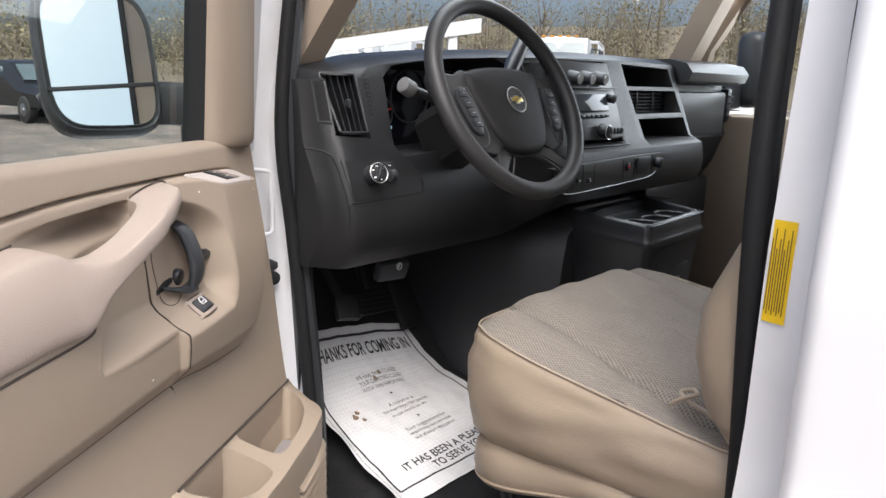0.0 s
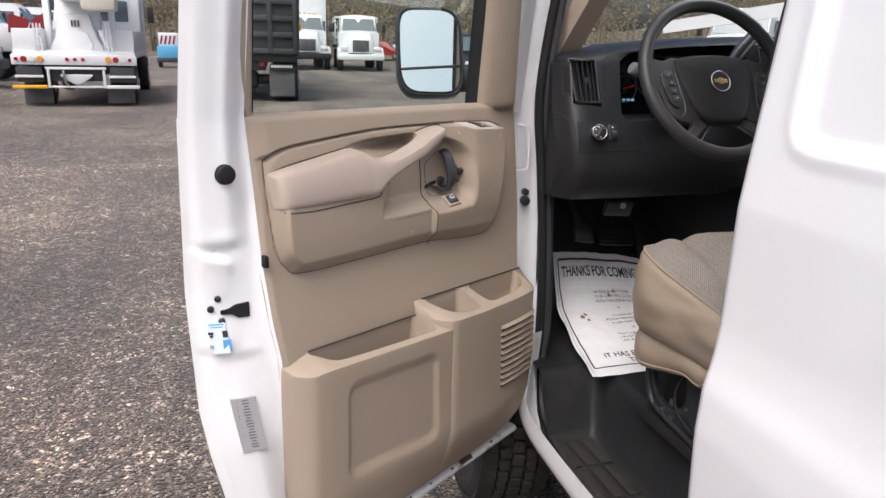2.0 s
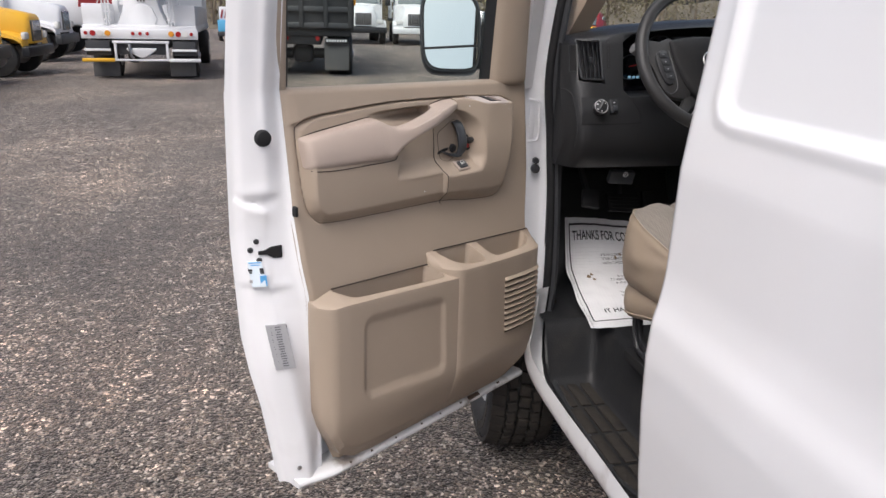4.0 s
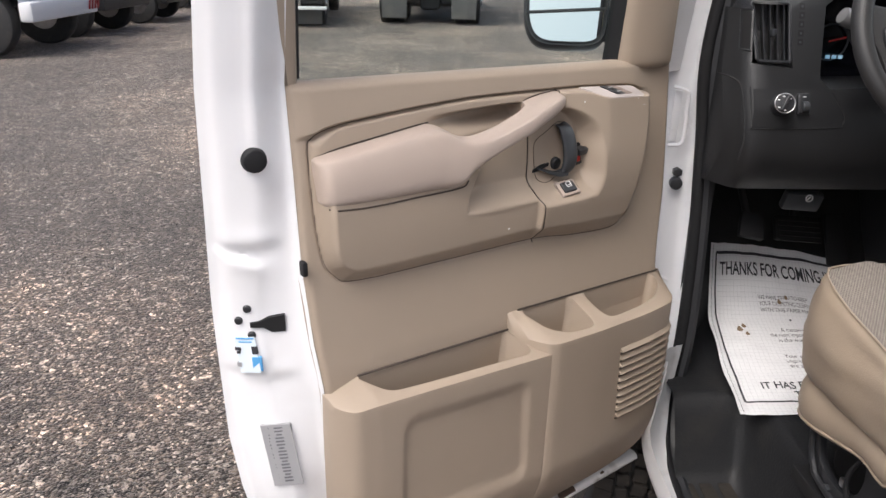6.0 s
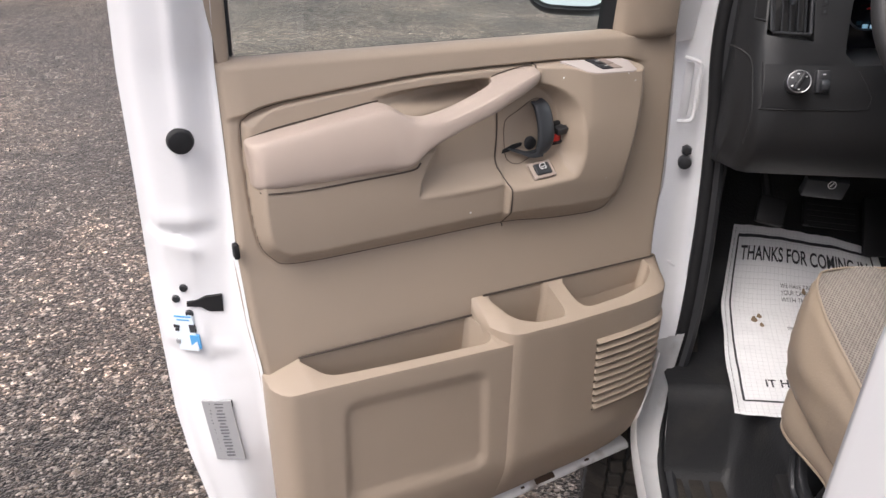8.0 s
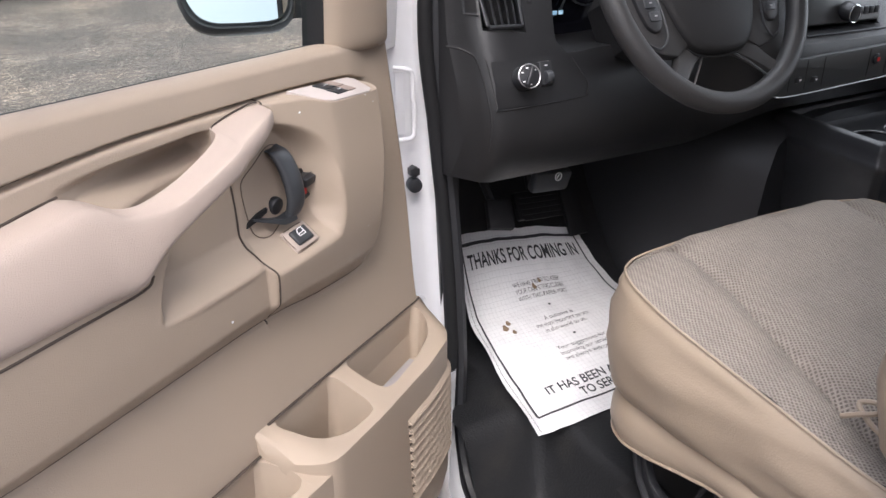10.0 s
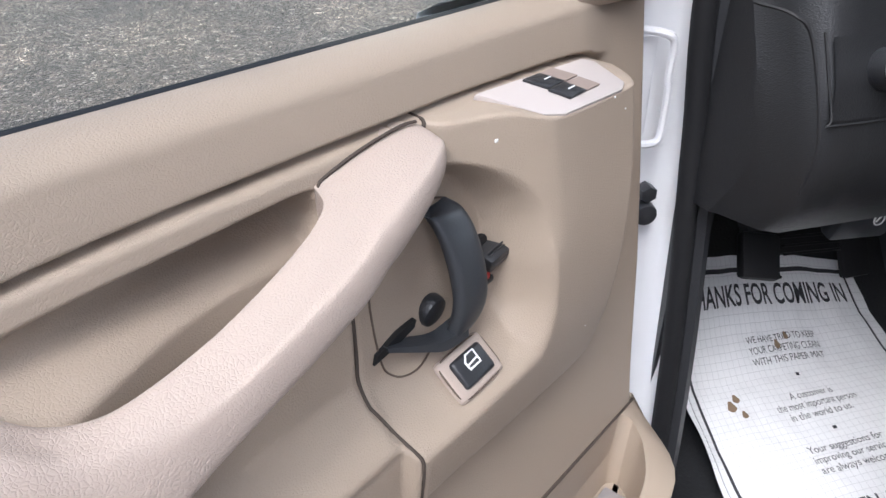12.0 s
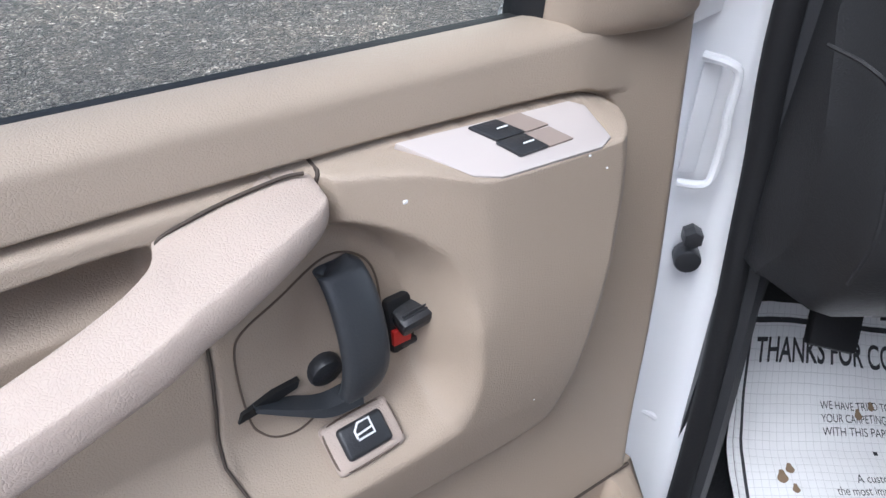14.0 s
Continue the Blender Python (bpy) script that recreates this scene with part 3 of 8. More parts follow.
# passenger door
bm = prism([(-0.87, 0.45), (0.05, 0.45), (0.05, 1.28), (-0.87, 1.28)], "x", 1.86, 1.97, 0.02)
part("passenger_door", bm, TAN, van, "closed passenger door with tan trim")
part("passenger_door_frame", tube([(1.92, 0.06, 1.25), (1.87, -0.02, 1.5), (1.82, -0.18, 1.72), (1.78, -0.3, 1.86)], 0.028, 8), TAN, van)
part("passenger_rear_pillar", rbox((1.86, -0.9, 1.5), (0.1, 0.12, 0.9), 0.02), TAN, van)
pm = part("passenger_mirror", rbox((2.17, -0.075, 1.435), (0.18, 0.10, 0.27), 0.04, seg=3), CHARCOAL, van, "black passenger mirror")
part("mirror_arm", rbox((2.03, -0.04, 1.34), (0.16, 0.05, 0.09), 0.015), CHARCOAL, pm)
part("passenger_window", grid(lambda y, z: (1.93 - 0.2 * (z - 1.28), y, z), [-0.85, 0.02], [1.28, 1.86]), CLEAR, van).visible_shadow = False

# ---- cab floor ----
FLOOR = [(-1.4, 0.585), (-0.3, 0.585), (-0.2, 0.594), (-0.05, 0.634), (0.035, 0.661), (0.09, 0.70), (0.14, 0.76), (0.2, 0.84), (0.26, 0.94)]


def floor_z(x, y):
    z = lerp(FLOOR, y)
    if x < 0.31:
        w = sstep(0.222, 0.285, x)
        step = 0.418 + 0.17 * sstep(-0.26, -0.16, y)
        z = step + (z - step) * w if y < 0.1 else z
    return z


bm = grid(lambda x, y: (x, y, floor_z(x, y)), [0.10, 0.11] + steps(0.13, 0.31, 18) + steps(0.34, 0.6, 6) + [1.0, 1.86], steps(-1.35, -0.25, 22) + steps(-0.235, 0.26, 33))
part("cab_floor", bm, MATRUBBER, van, "black rubber floor with a lower entry step", sharp=180)
part("kick_panel", loft([[(0.135, -0.03, z), (0.175, -0.028, z), (0.19, 0.10, z), (0.15, 0.10, z)] for z in steps(0.50, 1.10, 6)]), BLACK, van)
# board behind the pedals, its colour holds the footwell's deep shade
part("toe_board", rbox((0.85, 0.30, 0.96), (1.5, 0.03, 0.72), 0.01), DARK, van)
# raised treads of the entry step
TREAD = mat("worn_tread", (0.034, 0.030, 0.026), 0.7, var=0.45, scale=40, bump=0.8, bscale=160, spec=0.2, dirt=0.9, dirt_col=(0.017, 0.016, 0.016), dscale=26)
for i in range(4):
    for j in range(3):
        part("step_tread", rbox((0.122 + 0.040 * j, -0.305 - 0.135 * i, 0.4195), (0.029, 0.122, 0.007), 0.0025), TREAD, van)

# front wheel
wheel = part("front_wheel", cyl((0.06, 0, 0), (0.28, 0, 0), 0.17, n=32), DARK, van)
wheel.matrix_basis = pose(0.116, 0.222, 0.350, 0, 0, -7) @ Matrix.Diagonal((0.93, 0.945, 0.945, 1)) @ Matrix.Translation((-0.171, 0, 0))
prof = [(0.085, 0.215), (0.068, 0.24), (0.060, 0.262), (0.060, 0.270), (0.056, 0.29), (0.056, 0.318), (0.061, 0.338), (0.072, 0.352), (0.09, 0.360), (0.17, 0.363), (0.25, 0.360), (0.268, 0.352), (0.285, 0.335), (0.287, 0.29), (0.272, 0.24), (0.255, 0.215)]
tyre = part("tyre", loft([[(x, r * math.cos(a), r * math.sin(a)) for x, r in prof] for a in (2 * math.pi * k / 64 for k in range(65))], caps=False, closed=False), TYRE, wheel, "black tyre with block tread", sharp=30)
part("rim", loft([[(x, r * math.cos(a), r * math.sin(a)) for x, r in [(0.082, 0.222), (0.078, 0.21), (0.095, 0.2), (0.14, 0.195), (0.15, 0.15), (0.11, 0.09), (0.09, 0.075), (0.07, 0.06), (0.066, 0.0)]] for a in (2 * math.pi * k / 40 for k in range(41))], caps=False, closed=False), mat("white_steel_rim", (0.7, 0.7, 0.7), 0.4, dirt=0.3), wheel, "white steel rim")
TREADRUB = mat("dusty_tread_rubber", (0.046, 0.042, 0.038), 0.85, var=0.3, scale=40, bump=0.3, bscale=250, spec=0.2, dirt=0.5, dirt_col=(0.085, 0.072, 0.060), dscale=18)
NB = 52
for j, (x, w, sh, r, tilt, gap) in enumerate([(0.083, 0.046, 0, 0.3655, -4, 0.003), (0.1275, 0.030, 0.5, 0.3715, 10, 0.010), (0.1685, 0.036, 0.1, 0.3730, -10, 0.009), (0.210, 0.030, 0.6, 0.3715, 10, 0.010), (0.256, 0.046, 0.3, 0.3655, 4, 0.003)]):
    bm = bmesh.new()
    for k in range(NB):
        b = rbox((x, 0, 0), (w, 2 * math.pi * r / NB - gap, 0.016), 0.002, rot=(0, 0, tilt), seg=1)
        if j in (0, 4):
            for v in b.verts:
                if (v.co.x < x) == (j == 0):
                    v.co.z -= 0.010
        b.transform(Matrix.Rotation((k + sh) * 2 * math.pi / NB, 4, 'X') @ Matrix.Translation((0, 0, r)))
        merge(bm, b)
    part("tread_rib", bm, TREADRUB, tyre, smooth=False)
# raised maker's marks on the side wall, as plain bars
for k in range(9):
    a = radians(196 + 6.5 * k)
    b = rbox((0, 0, 0), (0.004, 0.020, 0.030), 0.002, seg=1)
    b.transform(Matrix.Translation((0.0555, 0.303 * math.cos(a), 0.303 * math.sin(a))) @ Matrix.Rotation(a - math.pi / 2, 4, 'X'))
    part("side_mark", b, TREADRUB, tyre, smooth=False)
for x, y in ((1.74, 0.215), (0.12, -3.9), (1.74, -3.9)):
    wl = part("rear_wheel" if y < -1 else "far_wheel", cyl((x, y, 0.323), (x + 0.2, y, 0.323), 0.323, n=32, bevel=0.03), TYRE, van)
    part("rim", cyl((x - 0.004, y, 0.323), (x + 0.204, y, 0.323), 0.19, n=24, bevel=0.01), STEEL, wl)

# ---- the open driver door, drawn in its own frame: x from the free edge to the hinge, y away from the trim, z up ----
DOOR = pose(-0.588, -0.6527, 0, 0, 0, 35)
door = thing("van_door", "white van driver door swung open with tan plastic trim", "vehicle door", DOOR)

JOINT = mat("trim_joint", (0.06, 0.045, 0.035), 0.8)
JOINT_SOFT = mat("trim_crease", (0.115, 0.085, 0.064), 0.8)
BOL = [(0.076, 1.19), (0.085, 1.211), (0.108, 1.220), (0.162, 1.227), (0.323, 1.238), (0.434, 1.239), (0.535, 1.2375), (0.60, 1.236), (0.70, 1.2305), (0.745, 1.225), (0.770, 1.214),
       (0.776, 1.20), (0.772, 1.17), (0.752, 1.10), (0.729, 1.022), (0.702, 0.99), (0.668, 0.978), (0.57, 0.984), (0.475, 0.996), (0.295, 1.0), (0.131, 1.005), (0.092, 1.02), (0.075, 1.063)]
CUP = [(0.20, 1.19), (0.222, 1.213), (0.30, 1.2235), (0.40, 1.2265), (0.450, 1.2265), (0.458, 1.221), (0.460, 1.205), (0.452, 1.16), (0.40, 1.14), (0.25, 1.15)]
RECESS = [(0.470, 1.062), (0.462, 1.10), (0.460, 1.19), (0.50, 1.214), (0.536, 1.2115), (0.562, 1.2065), (0.585, 1.196), (0.601, 1.180), (0.609, 1.155), (0.611, 1.11), (0.608, 1.085), (0.600, 1.068), (0.582, 1.059)]
SCOOP = [(0.319, 1.072), (0.316, 1.09), (0.321, 1.108), (0.333, 1.128), (0.352, 1.147), (0.385, 1.166), (0.44, 1.19), (0.478, 1.20), (0.482, 1.14), (0.482, 1.075), (0.40, 1.066)]
BOL, CUP, RECESS, SCOOP = soften(BOL), soften(CUP), soften(RECESS), soften(SCOOP)
LEFT = [(0.44, 0.112), (0.47, 0.1), (0.52, 0.08), (0.558, 0.07), (0.62, 0.06), (0.7, 0.055), (0.86, 0.05), (0.93, 0.044), (1.04, 0.042), (1.17, 0.049), (1.30, 0.055)]
RIGHT = [(0.44, 0.66), (0.47, 0.71), (0.52, 0.765), (0.60, 0.805), (0.7, 0.812), (0.87, 0.812), (1.025, 0.842), (1.17, 0.861), (1.30, 0.876)]


SEAM = [(0.98, 0.472), (0.996, 0.472), (1.03, 0.471), (1.064, 0.469), (1.074, 0.466), (1.092, 0.460), (1.12, 0.465), (1.15, 0.469), (1.19, 0.472)]


def panel_y(z):
    return 0.063 + 0.19 * (z - 0.865) if z > 0.865 else 0.063


def column(tab, x):
    """A smooth curve through the pairs of a table."""
    p = spline([(a, b, 0) for a, b in tab], 6)
    return np.interp(x, [q.x for q in p], [q.y for q in p])


def ease(a, b, x):
    t = np.clip((x - a) / (b - a), 0, 1)
    return t * t * (3 - 2 * t)


def depth_in(poly, x, z):
    """Signed distance of many places to a polygon's edge, positive inside."""
    best, odd = np.full(x.shape, 9.0), np.zeros(x.shape, bool)
    for (ax, az), (bx, bz) in zip(poly, poly[1:] + poly[:1]):
        ex, ez = bx - ax, bz - az
        t = np.clip(((x - ax) * ex + (z - az) * ez) / (ex * ex + ez * ez + 1e-12), 0, 1)
        best = np.minimum(best, np.hypot(x - ax - t * ex, z - az - t * ez))
        if ez:
            odd ^= ((az > z) != (bz > z)) & (x < ex * (z - az) / ez + ax)
    return np.where(odd, best, -best)


JOINT_Z = [(0.05, 1.205), (0.085, 1.212), (0.108, 1.220), (0.162, 1.227), (0.323, 1.238), (0.434, 1.239), (0.535, 1.2375), (0.60, 1.236), (0.70, 1.2305), (0.74, 1.226), (0.77, 1.217), (0.88, 1.20)]
SHELF_Z = [(0.50, 1.237), (0.545, 1.2350), (0.565, 1.2355), (0.59, 1.2335), (0.612, 1.2275), (0.633, 1.2232), (0.71, 1.2192), (0.735, 1.2190)]
SHELF_F = [(0.53, 0.016), (0.545, 0.021), (0.58, 0.036), (0.612, 0.0485), (0.64, 0.0525), (0.735, 0.0515)]
POD_LOW = [(0.975, 0.013), (1.0, 0.023), (1.03, 0.033), (1.058, 0.0415), (1.10, 0.049), (1.15, 0.0525), (1.24, 0.0525)]
BOLSTER = [(0.985, 0.011), (1.0, 0.016), (1.03, 0.0235), (1.07, 0.031), (1.116, 0.037)]
POD_EDGE = [(0.975, 0.706), (1.022, 0.732), (1.10, 0.754), (1.17, 0.772), (1.20, 0.776)]


def panel_offs(x, z):
    """How far the moulded trim stands off its flat panel."""
    d, zj = depth_in(BOL, x, z), column(JOINT_Z, x)
    # bolster under the armrest, with a nearly flush strip above it
    top = column([(0.06, 1.188), (0.27, 1.213), (0.45, 1.22)], x)
    low = column(BOLSTER, z)
    left = low + (0.008 + 0.004 * ease(0.25, 0.40, x) - low) * ease(top - 0.030, top - 0.008, z)
    # switch pod ahead of the seam
    f = column(SHELF_F, x) + (0.0525 - column(SHELF_F, x)) * (1 - ease(1.12, 1.17, z))
    right = np.minimum(f, column(POD_LOW, z))
    zt = column(SHELF_Z, x)
    t = (z - zt) / np.maximum(zj - zt, 0.002)
    w = 0.10
    t = np.where(t < -w, 0, np.where(t > w, t, (t + w) ** 2 / (4 * w)))
    right = right + (np.minimum(right, 0.0135) - right) * np.clip(t, 0, 1)
    side = np.clip((column(POD_EDGE, z) - x) / 0.048, 0, 1)
    right = right * np.where(x > 0.62, 1 - (1 - side) ** 1.5, 1.0)
    xw = 0.465 + 0.080 * ease(1.185, 1.205, z)
    wr = ease(xw - 0.003, xw + 0.004, x)
    high = ease(zj - 0.024, zj - 0.012, z) * ease(0.09, 0.13, x)
    rim = np.clip(d / ((0.015 + 0.022 * (1 - ease(1.0, 1.06, z)) * (x < 0.70)) * (1 - high) + 0.0015 * high), 0, 1)
    o = (left * (1 - wr) + right * wr) * np.where((x > 0.52) & (z > zt - 0.004), 1.0, np.sin(np.pi / 2 * rim)) * (d > 0)
    cup = 0.034 * ease(0.25, 0.40, x) * ease(-0.001, 0.009, depth_in(CUP, x, z))
    sc = ease(-0.002, 0.010, depth_in(SCOOP, x, z))
    o = o * (1 - sc) + sc * (0.006 + 0.028 * (1 - ease(1.066, 1.108, z)))
    rd = depth_in(RECESS, x, z)
    rc = ease(-0.003, 0.009 + 0.019 * ease(0.55, 0.60, x) * ease(1.05, 1.09, z), rd)
    ledge = 0.007 + 0.036 * (1 - ease(1.052, 1.102, z))
    o = o * (1 - rc) + rc * np.minimum(ledge, np.maximum(right, 0.012))
    o = o - cup * (1 - rc) * (1 - sc)
    o = o - 0.0035 * np.exp(-(d / 0.0024) ** 2)
    # seam between the two halves of the trim
    o = o - np.where((z > 0.985) & (z < 1.19), 0.0025 * np.exp(-((x - column(SEAM, z)) / 0.0016) ** 2), 0)
    # rolled belt at the top
    b = np.clip((z - zj) / (1.272 - zj), 0, 1)
    belt = ease(0.0, 0.14, b) * 0.0090 * (1 - 0.30 * b ** 2) * ease(0.05, 0.09, x) * (1 - ease(0.73, 0.80, x))
    return o + np.where(d < 0.0005, belt, 0)


def panel_off(x, z):
    return float(panel_offs(np.array([x]), np.array([z]))[0])


def panel_top(x):
    return 1.284 - 0.016 * (x - 0.05)


def panel_sheet():
    """The trim from its foot to the roll that turns back towards the glass."""
    s = np.array([0, 0.004, 0.01, 0.016] + steps(0.022, 0.93, 400) + steps(0.935, 0.982, 10) + [0.99, 0.996, 1.0])
    zz = np.array(steps(0.445, 0.96, 24) + steps(0.965, 1.18, 110) + steps(1.181, 1.27, 80))
    t = (zz - 0.445) / (1.27 - 0.445)
    over = np.array([0.1, 0.2, 0.3, 0.4, 0.5, 0.6, 0.7, 0.85, 1.0])
    topz = 1.284 - 0.016 * 0.82 * s - 0.014
    z = 0.445 + t[:, None] * (topz[None, :] - 0.445)
    l, r = column(LEFT, z), column(RIGHT, z)
    x = l + (r - l) * s[None, :]
    e = np.minimum(x - l, r - x)
    base = np.where(z > 0.865, 0.063 + 0.19 * (z - 0.865), 0.063)
    y = base - panel_offs(x, z) + 0.012 * (1 - ease(0, 0.012, e))
    xs, ys, zs = [x], [y], [z]
    a = np.minimum(1.0, over / 0.7) * math.pi / 2
    rest = np.maximum(0.0, over - 0.7)
    xs.append(np.repeat(x[-1:], len(over), 0))
    ys.append(y[-1:] + (0.027 * (1 - np.cos(a)) + 0.008 * rest / 0.3)[:, None])
    zs.append(z[-1:] + (0.014 * np.sin(a) - 0.002 * rest)[:, None])
    X, Y, Z = np.concatenate(xs), np.concatenate(ys), np.concatenate(zs)
    n, m = X.shape
    i = (np.arange(n - 1)[:, None] * m + np.arange(m - 1)[None, :]).ravel()
    me = bpy.data.meshes.new("trim_panel")
    me.from_pydata(np.stack([X.ravel(), Y.ravel(), Z.ravel()], 1).tolist(), [], np.stack([i, i + 1, i + m + 1, i + m], 1).tolist())
    return me


part("trim_panel", panel_sheet(), TAN, door, "tan moulded plastic trim panel", sharp=180)

# armrest and grip: x, low z, high z, front, back
ARM = [(0.0765, 1.131, 1.182, 0.018, 0.004), (0.0780, 1.128, 1.1855, 0.028, 0.004), (0.083, 1.1255, 1.1885, 0.0365, 0.005), (0.094, 1.125, 1.1910, 0.0415, 0.006), (0.12, 1.1245, 1.1945, 0.044, 0.006), (0.18, 1.123, 1.202, 0.046, 0.004), (0.245, 1.123, 1.210, 0.049, 0.002),
       (0.268, 1.123, 1.212, 0.050, 0.004), (0.284, 1.123, 1.207, 0.052, 0.012), (0.300, 1.128, 1.197, 0.053, 0.026), (0.318, 1.143, 1.193, 0.055, 0.034), (0.34, 1.155, 1.1950, 0.057, 0.037), (0.37, 1.166, 1.2010, 0.059, 0.038), (0.395, 1.174, 1.2075, 0.060, 0.037),
       (0.420, 1.181, 1.2140, 0.060, 0.034), (0.440, 1.186, 1.2200, 0.059, 0.030), (0.453, 1.190, 1.2245, 0.0575, 0.023), (0.460, 1.192, 1.2280, 0.0565, 0.008), (0.475, 1.196, 1.2315, 0.0545, 0.002), (0.495, 1.202, 1.235, 0.050, 0.002), (0.513, 1.208, 1.2370, 0.045, 0.002), (0.528, 1.213, 1.2375, 0.039, 0.003), (0.537, 1.218, 1.2365, 0.033, 0.006), (0.5405, 1.222, 1.2345, 0.028, 0.010)]


def arm_ring(row):
    """A cut across the armrest: a flat top that falls gently to a rounded front."""
    x, lo, hi, f, b = row
    h = hi - lo
    fall = min(0.25 * h, 0.004 + 0.006 * sstep(0.28, 0.40, x))
    pts = [(b, lo + 0.10 * h), (b + 0.5 * (f - b), lo), (f - 0.10 * (f - b), lo + 0.08 * h), (f, lo + 0.36 * h), (f - 0.03 * (f - b), lo + 0.66 * h), (f - 0.17 * (f - b), hi - fall - 0.03 * h), (f - 0.5 * (f - b), hi - 0.45 * fall), (b + 0.06 * (f - b), hi), (b, hi - 0.12 * h)]
    return [(x, panel_y(z) - o, z) for o, z in soften(pts, 4)]


def dense(rows, n=3):
    out = []
    ext = [rows[0]] + rows + [rows[-1]]
    for a, b, c, d in zip(ext, ext[1:], ext[2:], ext[3:]):
        for k in range(n):
            t = k / n
            out.append(tuple(0.5 * (2 * q + (r - p) * t + (2 * p - 5 * q + 4 * r - s) * t * t + (3 * q - p - 3 * r + s) * t ** 3) for p, q, r, s in zip(a, b, c, d)))
    return out + [rows[-1]]


part("armrest", loft([arm_ring(r) for r in dense(ARM, 5)]), TAN_PAD, door, "padded tan armrest with a slanted grip", sharp=60)

# dark joints between the pieces of the trim
for line in ([(0.082, 1.1235), (0.142, 1.119), (0.221, 1.119), (0.300, 1.120), (0.316, 1.128)], [(0.084, 1.1885), (0.12, 1.196), (0.18, 1.2035), (0.245, 1.2115), (0.272, 1.2135)],
             [(0.546, 1.239), (0.542, 1.230), (0.540, 1.22), (0.538, 1.207)]):
    pts = [(x, panel_y(z) - panel_off(x, z) - 0.0003, z) for x, z in [(p.x, p.z) for p in spline([(a, 0, b) for a, b in line], 6)]]
    part("trim_joint", tube(pts, 0.0013, 6), JOINT, door)

part("trim_joint", tube([(x, panel_y(z) - panel_off(x, z) - 0.0006, z) for x, z in BOL], 0.0009, 6, closed=True), JOINT_SOFT, door)
part("trim_joint", tube(spline([(x, panel_y(z) - o, z) for x, z, o in ((0.4585, 1.2215, 0.021), (0.4600, 1.2275, 0.0130), (0.478, 1.2325, 0.0125), (0.50, 1.2362, 0.0125), (0.525, 1.2386, 0.0128), (0.536, 1.2382, 0.0140))], 6), 0.0011, 6), JOINT, door)

part("trim_joint", tube([(lerp(SEAM, z), panel_y(z) - panel_off(lerp(SEAM, z), z) - 0.0014, z) for z in steps(0.99, 1.175, 60)], 0.0011, 6), JOINT, door)

# lower trim with three pockets
def yb(x):
    return 0.068


FIELD = [(0.148, 0.63), (0.165, 0.613), (0.378, 0.600), (0.394, 0.614), (0.388, 0.78), (0.372, 0.793), (0.168, 0.804), (0.150, 0.79)]


def lower_ring(x, x0, x1, deep, zt_b, zt_f, round_l, round_r):
    k = 1.0
    if x - x0 < round_l:
        k = math.sqrt(max(0.0, 1 - (1 - (x - x0) / round_l) ** 2))
    if x1 - x < round_r:
        k = min(k, math.sqrt(max(0.0, 1 - (1 - (x1 - x) / round_r) ** 2)))
    zb, zf = zt_b - 0.047 * (x - 0.4), zt_f - 0.047 * (x - 0.4)
    if x < 0.11:
        zb -= 0.020 * (1 - (x - 0.05) / 0.06)
        zf -= 0.006 * (1 - (x - 0.05) / 0.06)
    low = lerp([(0.05, 0.60), (0.07, 0.53), (0.1, 0.475), (0.14, 0.452), (0.2, 0.447), (0.66, 0.450), (0.71, 0.456), (0.75, 0.484), (0.79, 0.55), (0.81, 0.63)], x)
    pts = []
    for z in [low, low + 0.012] + steps(low + 0.03, zf - 0.02, 34) + [zf - 0.012, zf]:
        f = 0.040 + (deep - 0.040) * sstep(0.44, 0.60, z) ** 0.8
        if z < low + 0.02:
            f -= 0.012
        if x < 0.43:
            f -= 0.007 * sstep(-0.004, 0.010, inside(FIELD, x, z))
            f -= 0.006 * sstep(0.398, 0.412, x) * (1 - sstep(0.5, 0.54, x)) * (1 - sstep(zf - 0.03, zf - 0.01, z)) * 0
        pts.append((x, yb(x) - f * k - 0.0008, z))
    pts += [(x, yb(x) - 0.0008, zb), (x, yb(x) + 0.006, zb), (x, yb(x) + 0.006, low)]
    return pts


def deep_a(x):
    return lerp([(0.05, 0.055), (0.11, 0.064), (0.43, 0.084)], x)


def deep_b(x):
    return lerp([(0.40, 0.088), (0.54, 0.092), (0.68, 0.088), (0.81, 0.072)], x)


A0, A1, B0, B1 = 0.052, 0.445, 0.402, 0.815
xa = [A0 + 0.0006, A0 + 0.003, A0 + 0.007, A0 + 0.013, A0 + 0.021] + steps(A0 + 0.03, A1 - 0.01, 84) + [A1]
bodyA = loft([lower_ring(x, A0, A1, deep_a(x), 0.854, 0.834, 0.028, 0.0001) for x in xa])
xb = [B0 + 0.0006, B0 + 0.003, B0 + 0.008, B0 + 0.016, B0 + 0.026] + steps(B0 + 0.036, B1 - 0.07, 22) + [B1 - 0.055, B1 - 0.04, B1 - 0.026, B1 - 0.014, B1 - 0.006, B1 - 0.0008]
bodyB = loft([lower_ring(x, B0, B1, deep_b(x), 0.884, 0.853, 0.045, 0.07) for x in xb])


def cutter(top, bottom, z0, z1):
    """A pocket: polygon at z1 (top) and at z0 (floor)."""
    b = loft([[(x, y, z0) for x, y in bottom], [(x, y, z1) for x, y in top]])
    bmesh.ops.bevel(b, geom=[e for e in b.edges if abs(e.verts[0].co.z - e.verts[1].co.z) > 0.05], offset=0.014, segments=3, affect='EDGES', profile=0.5)
    return b


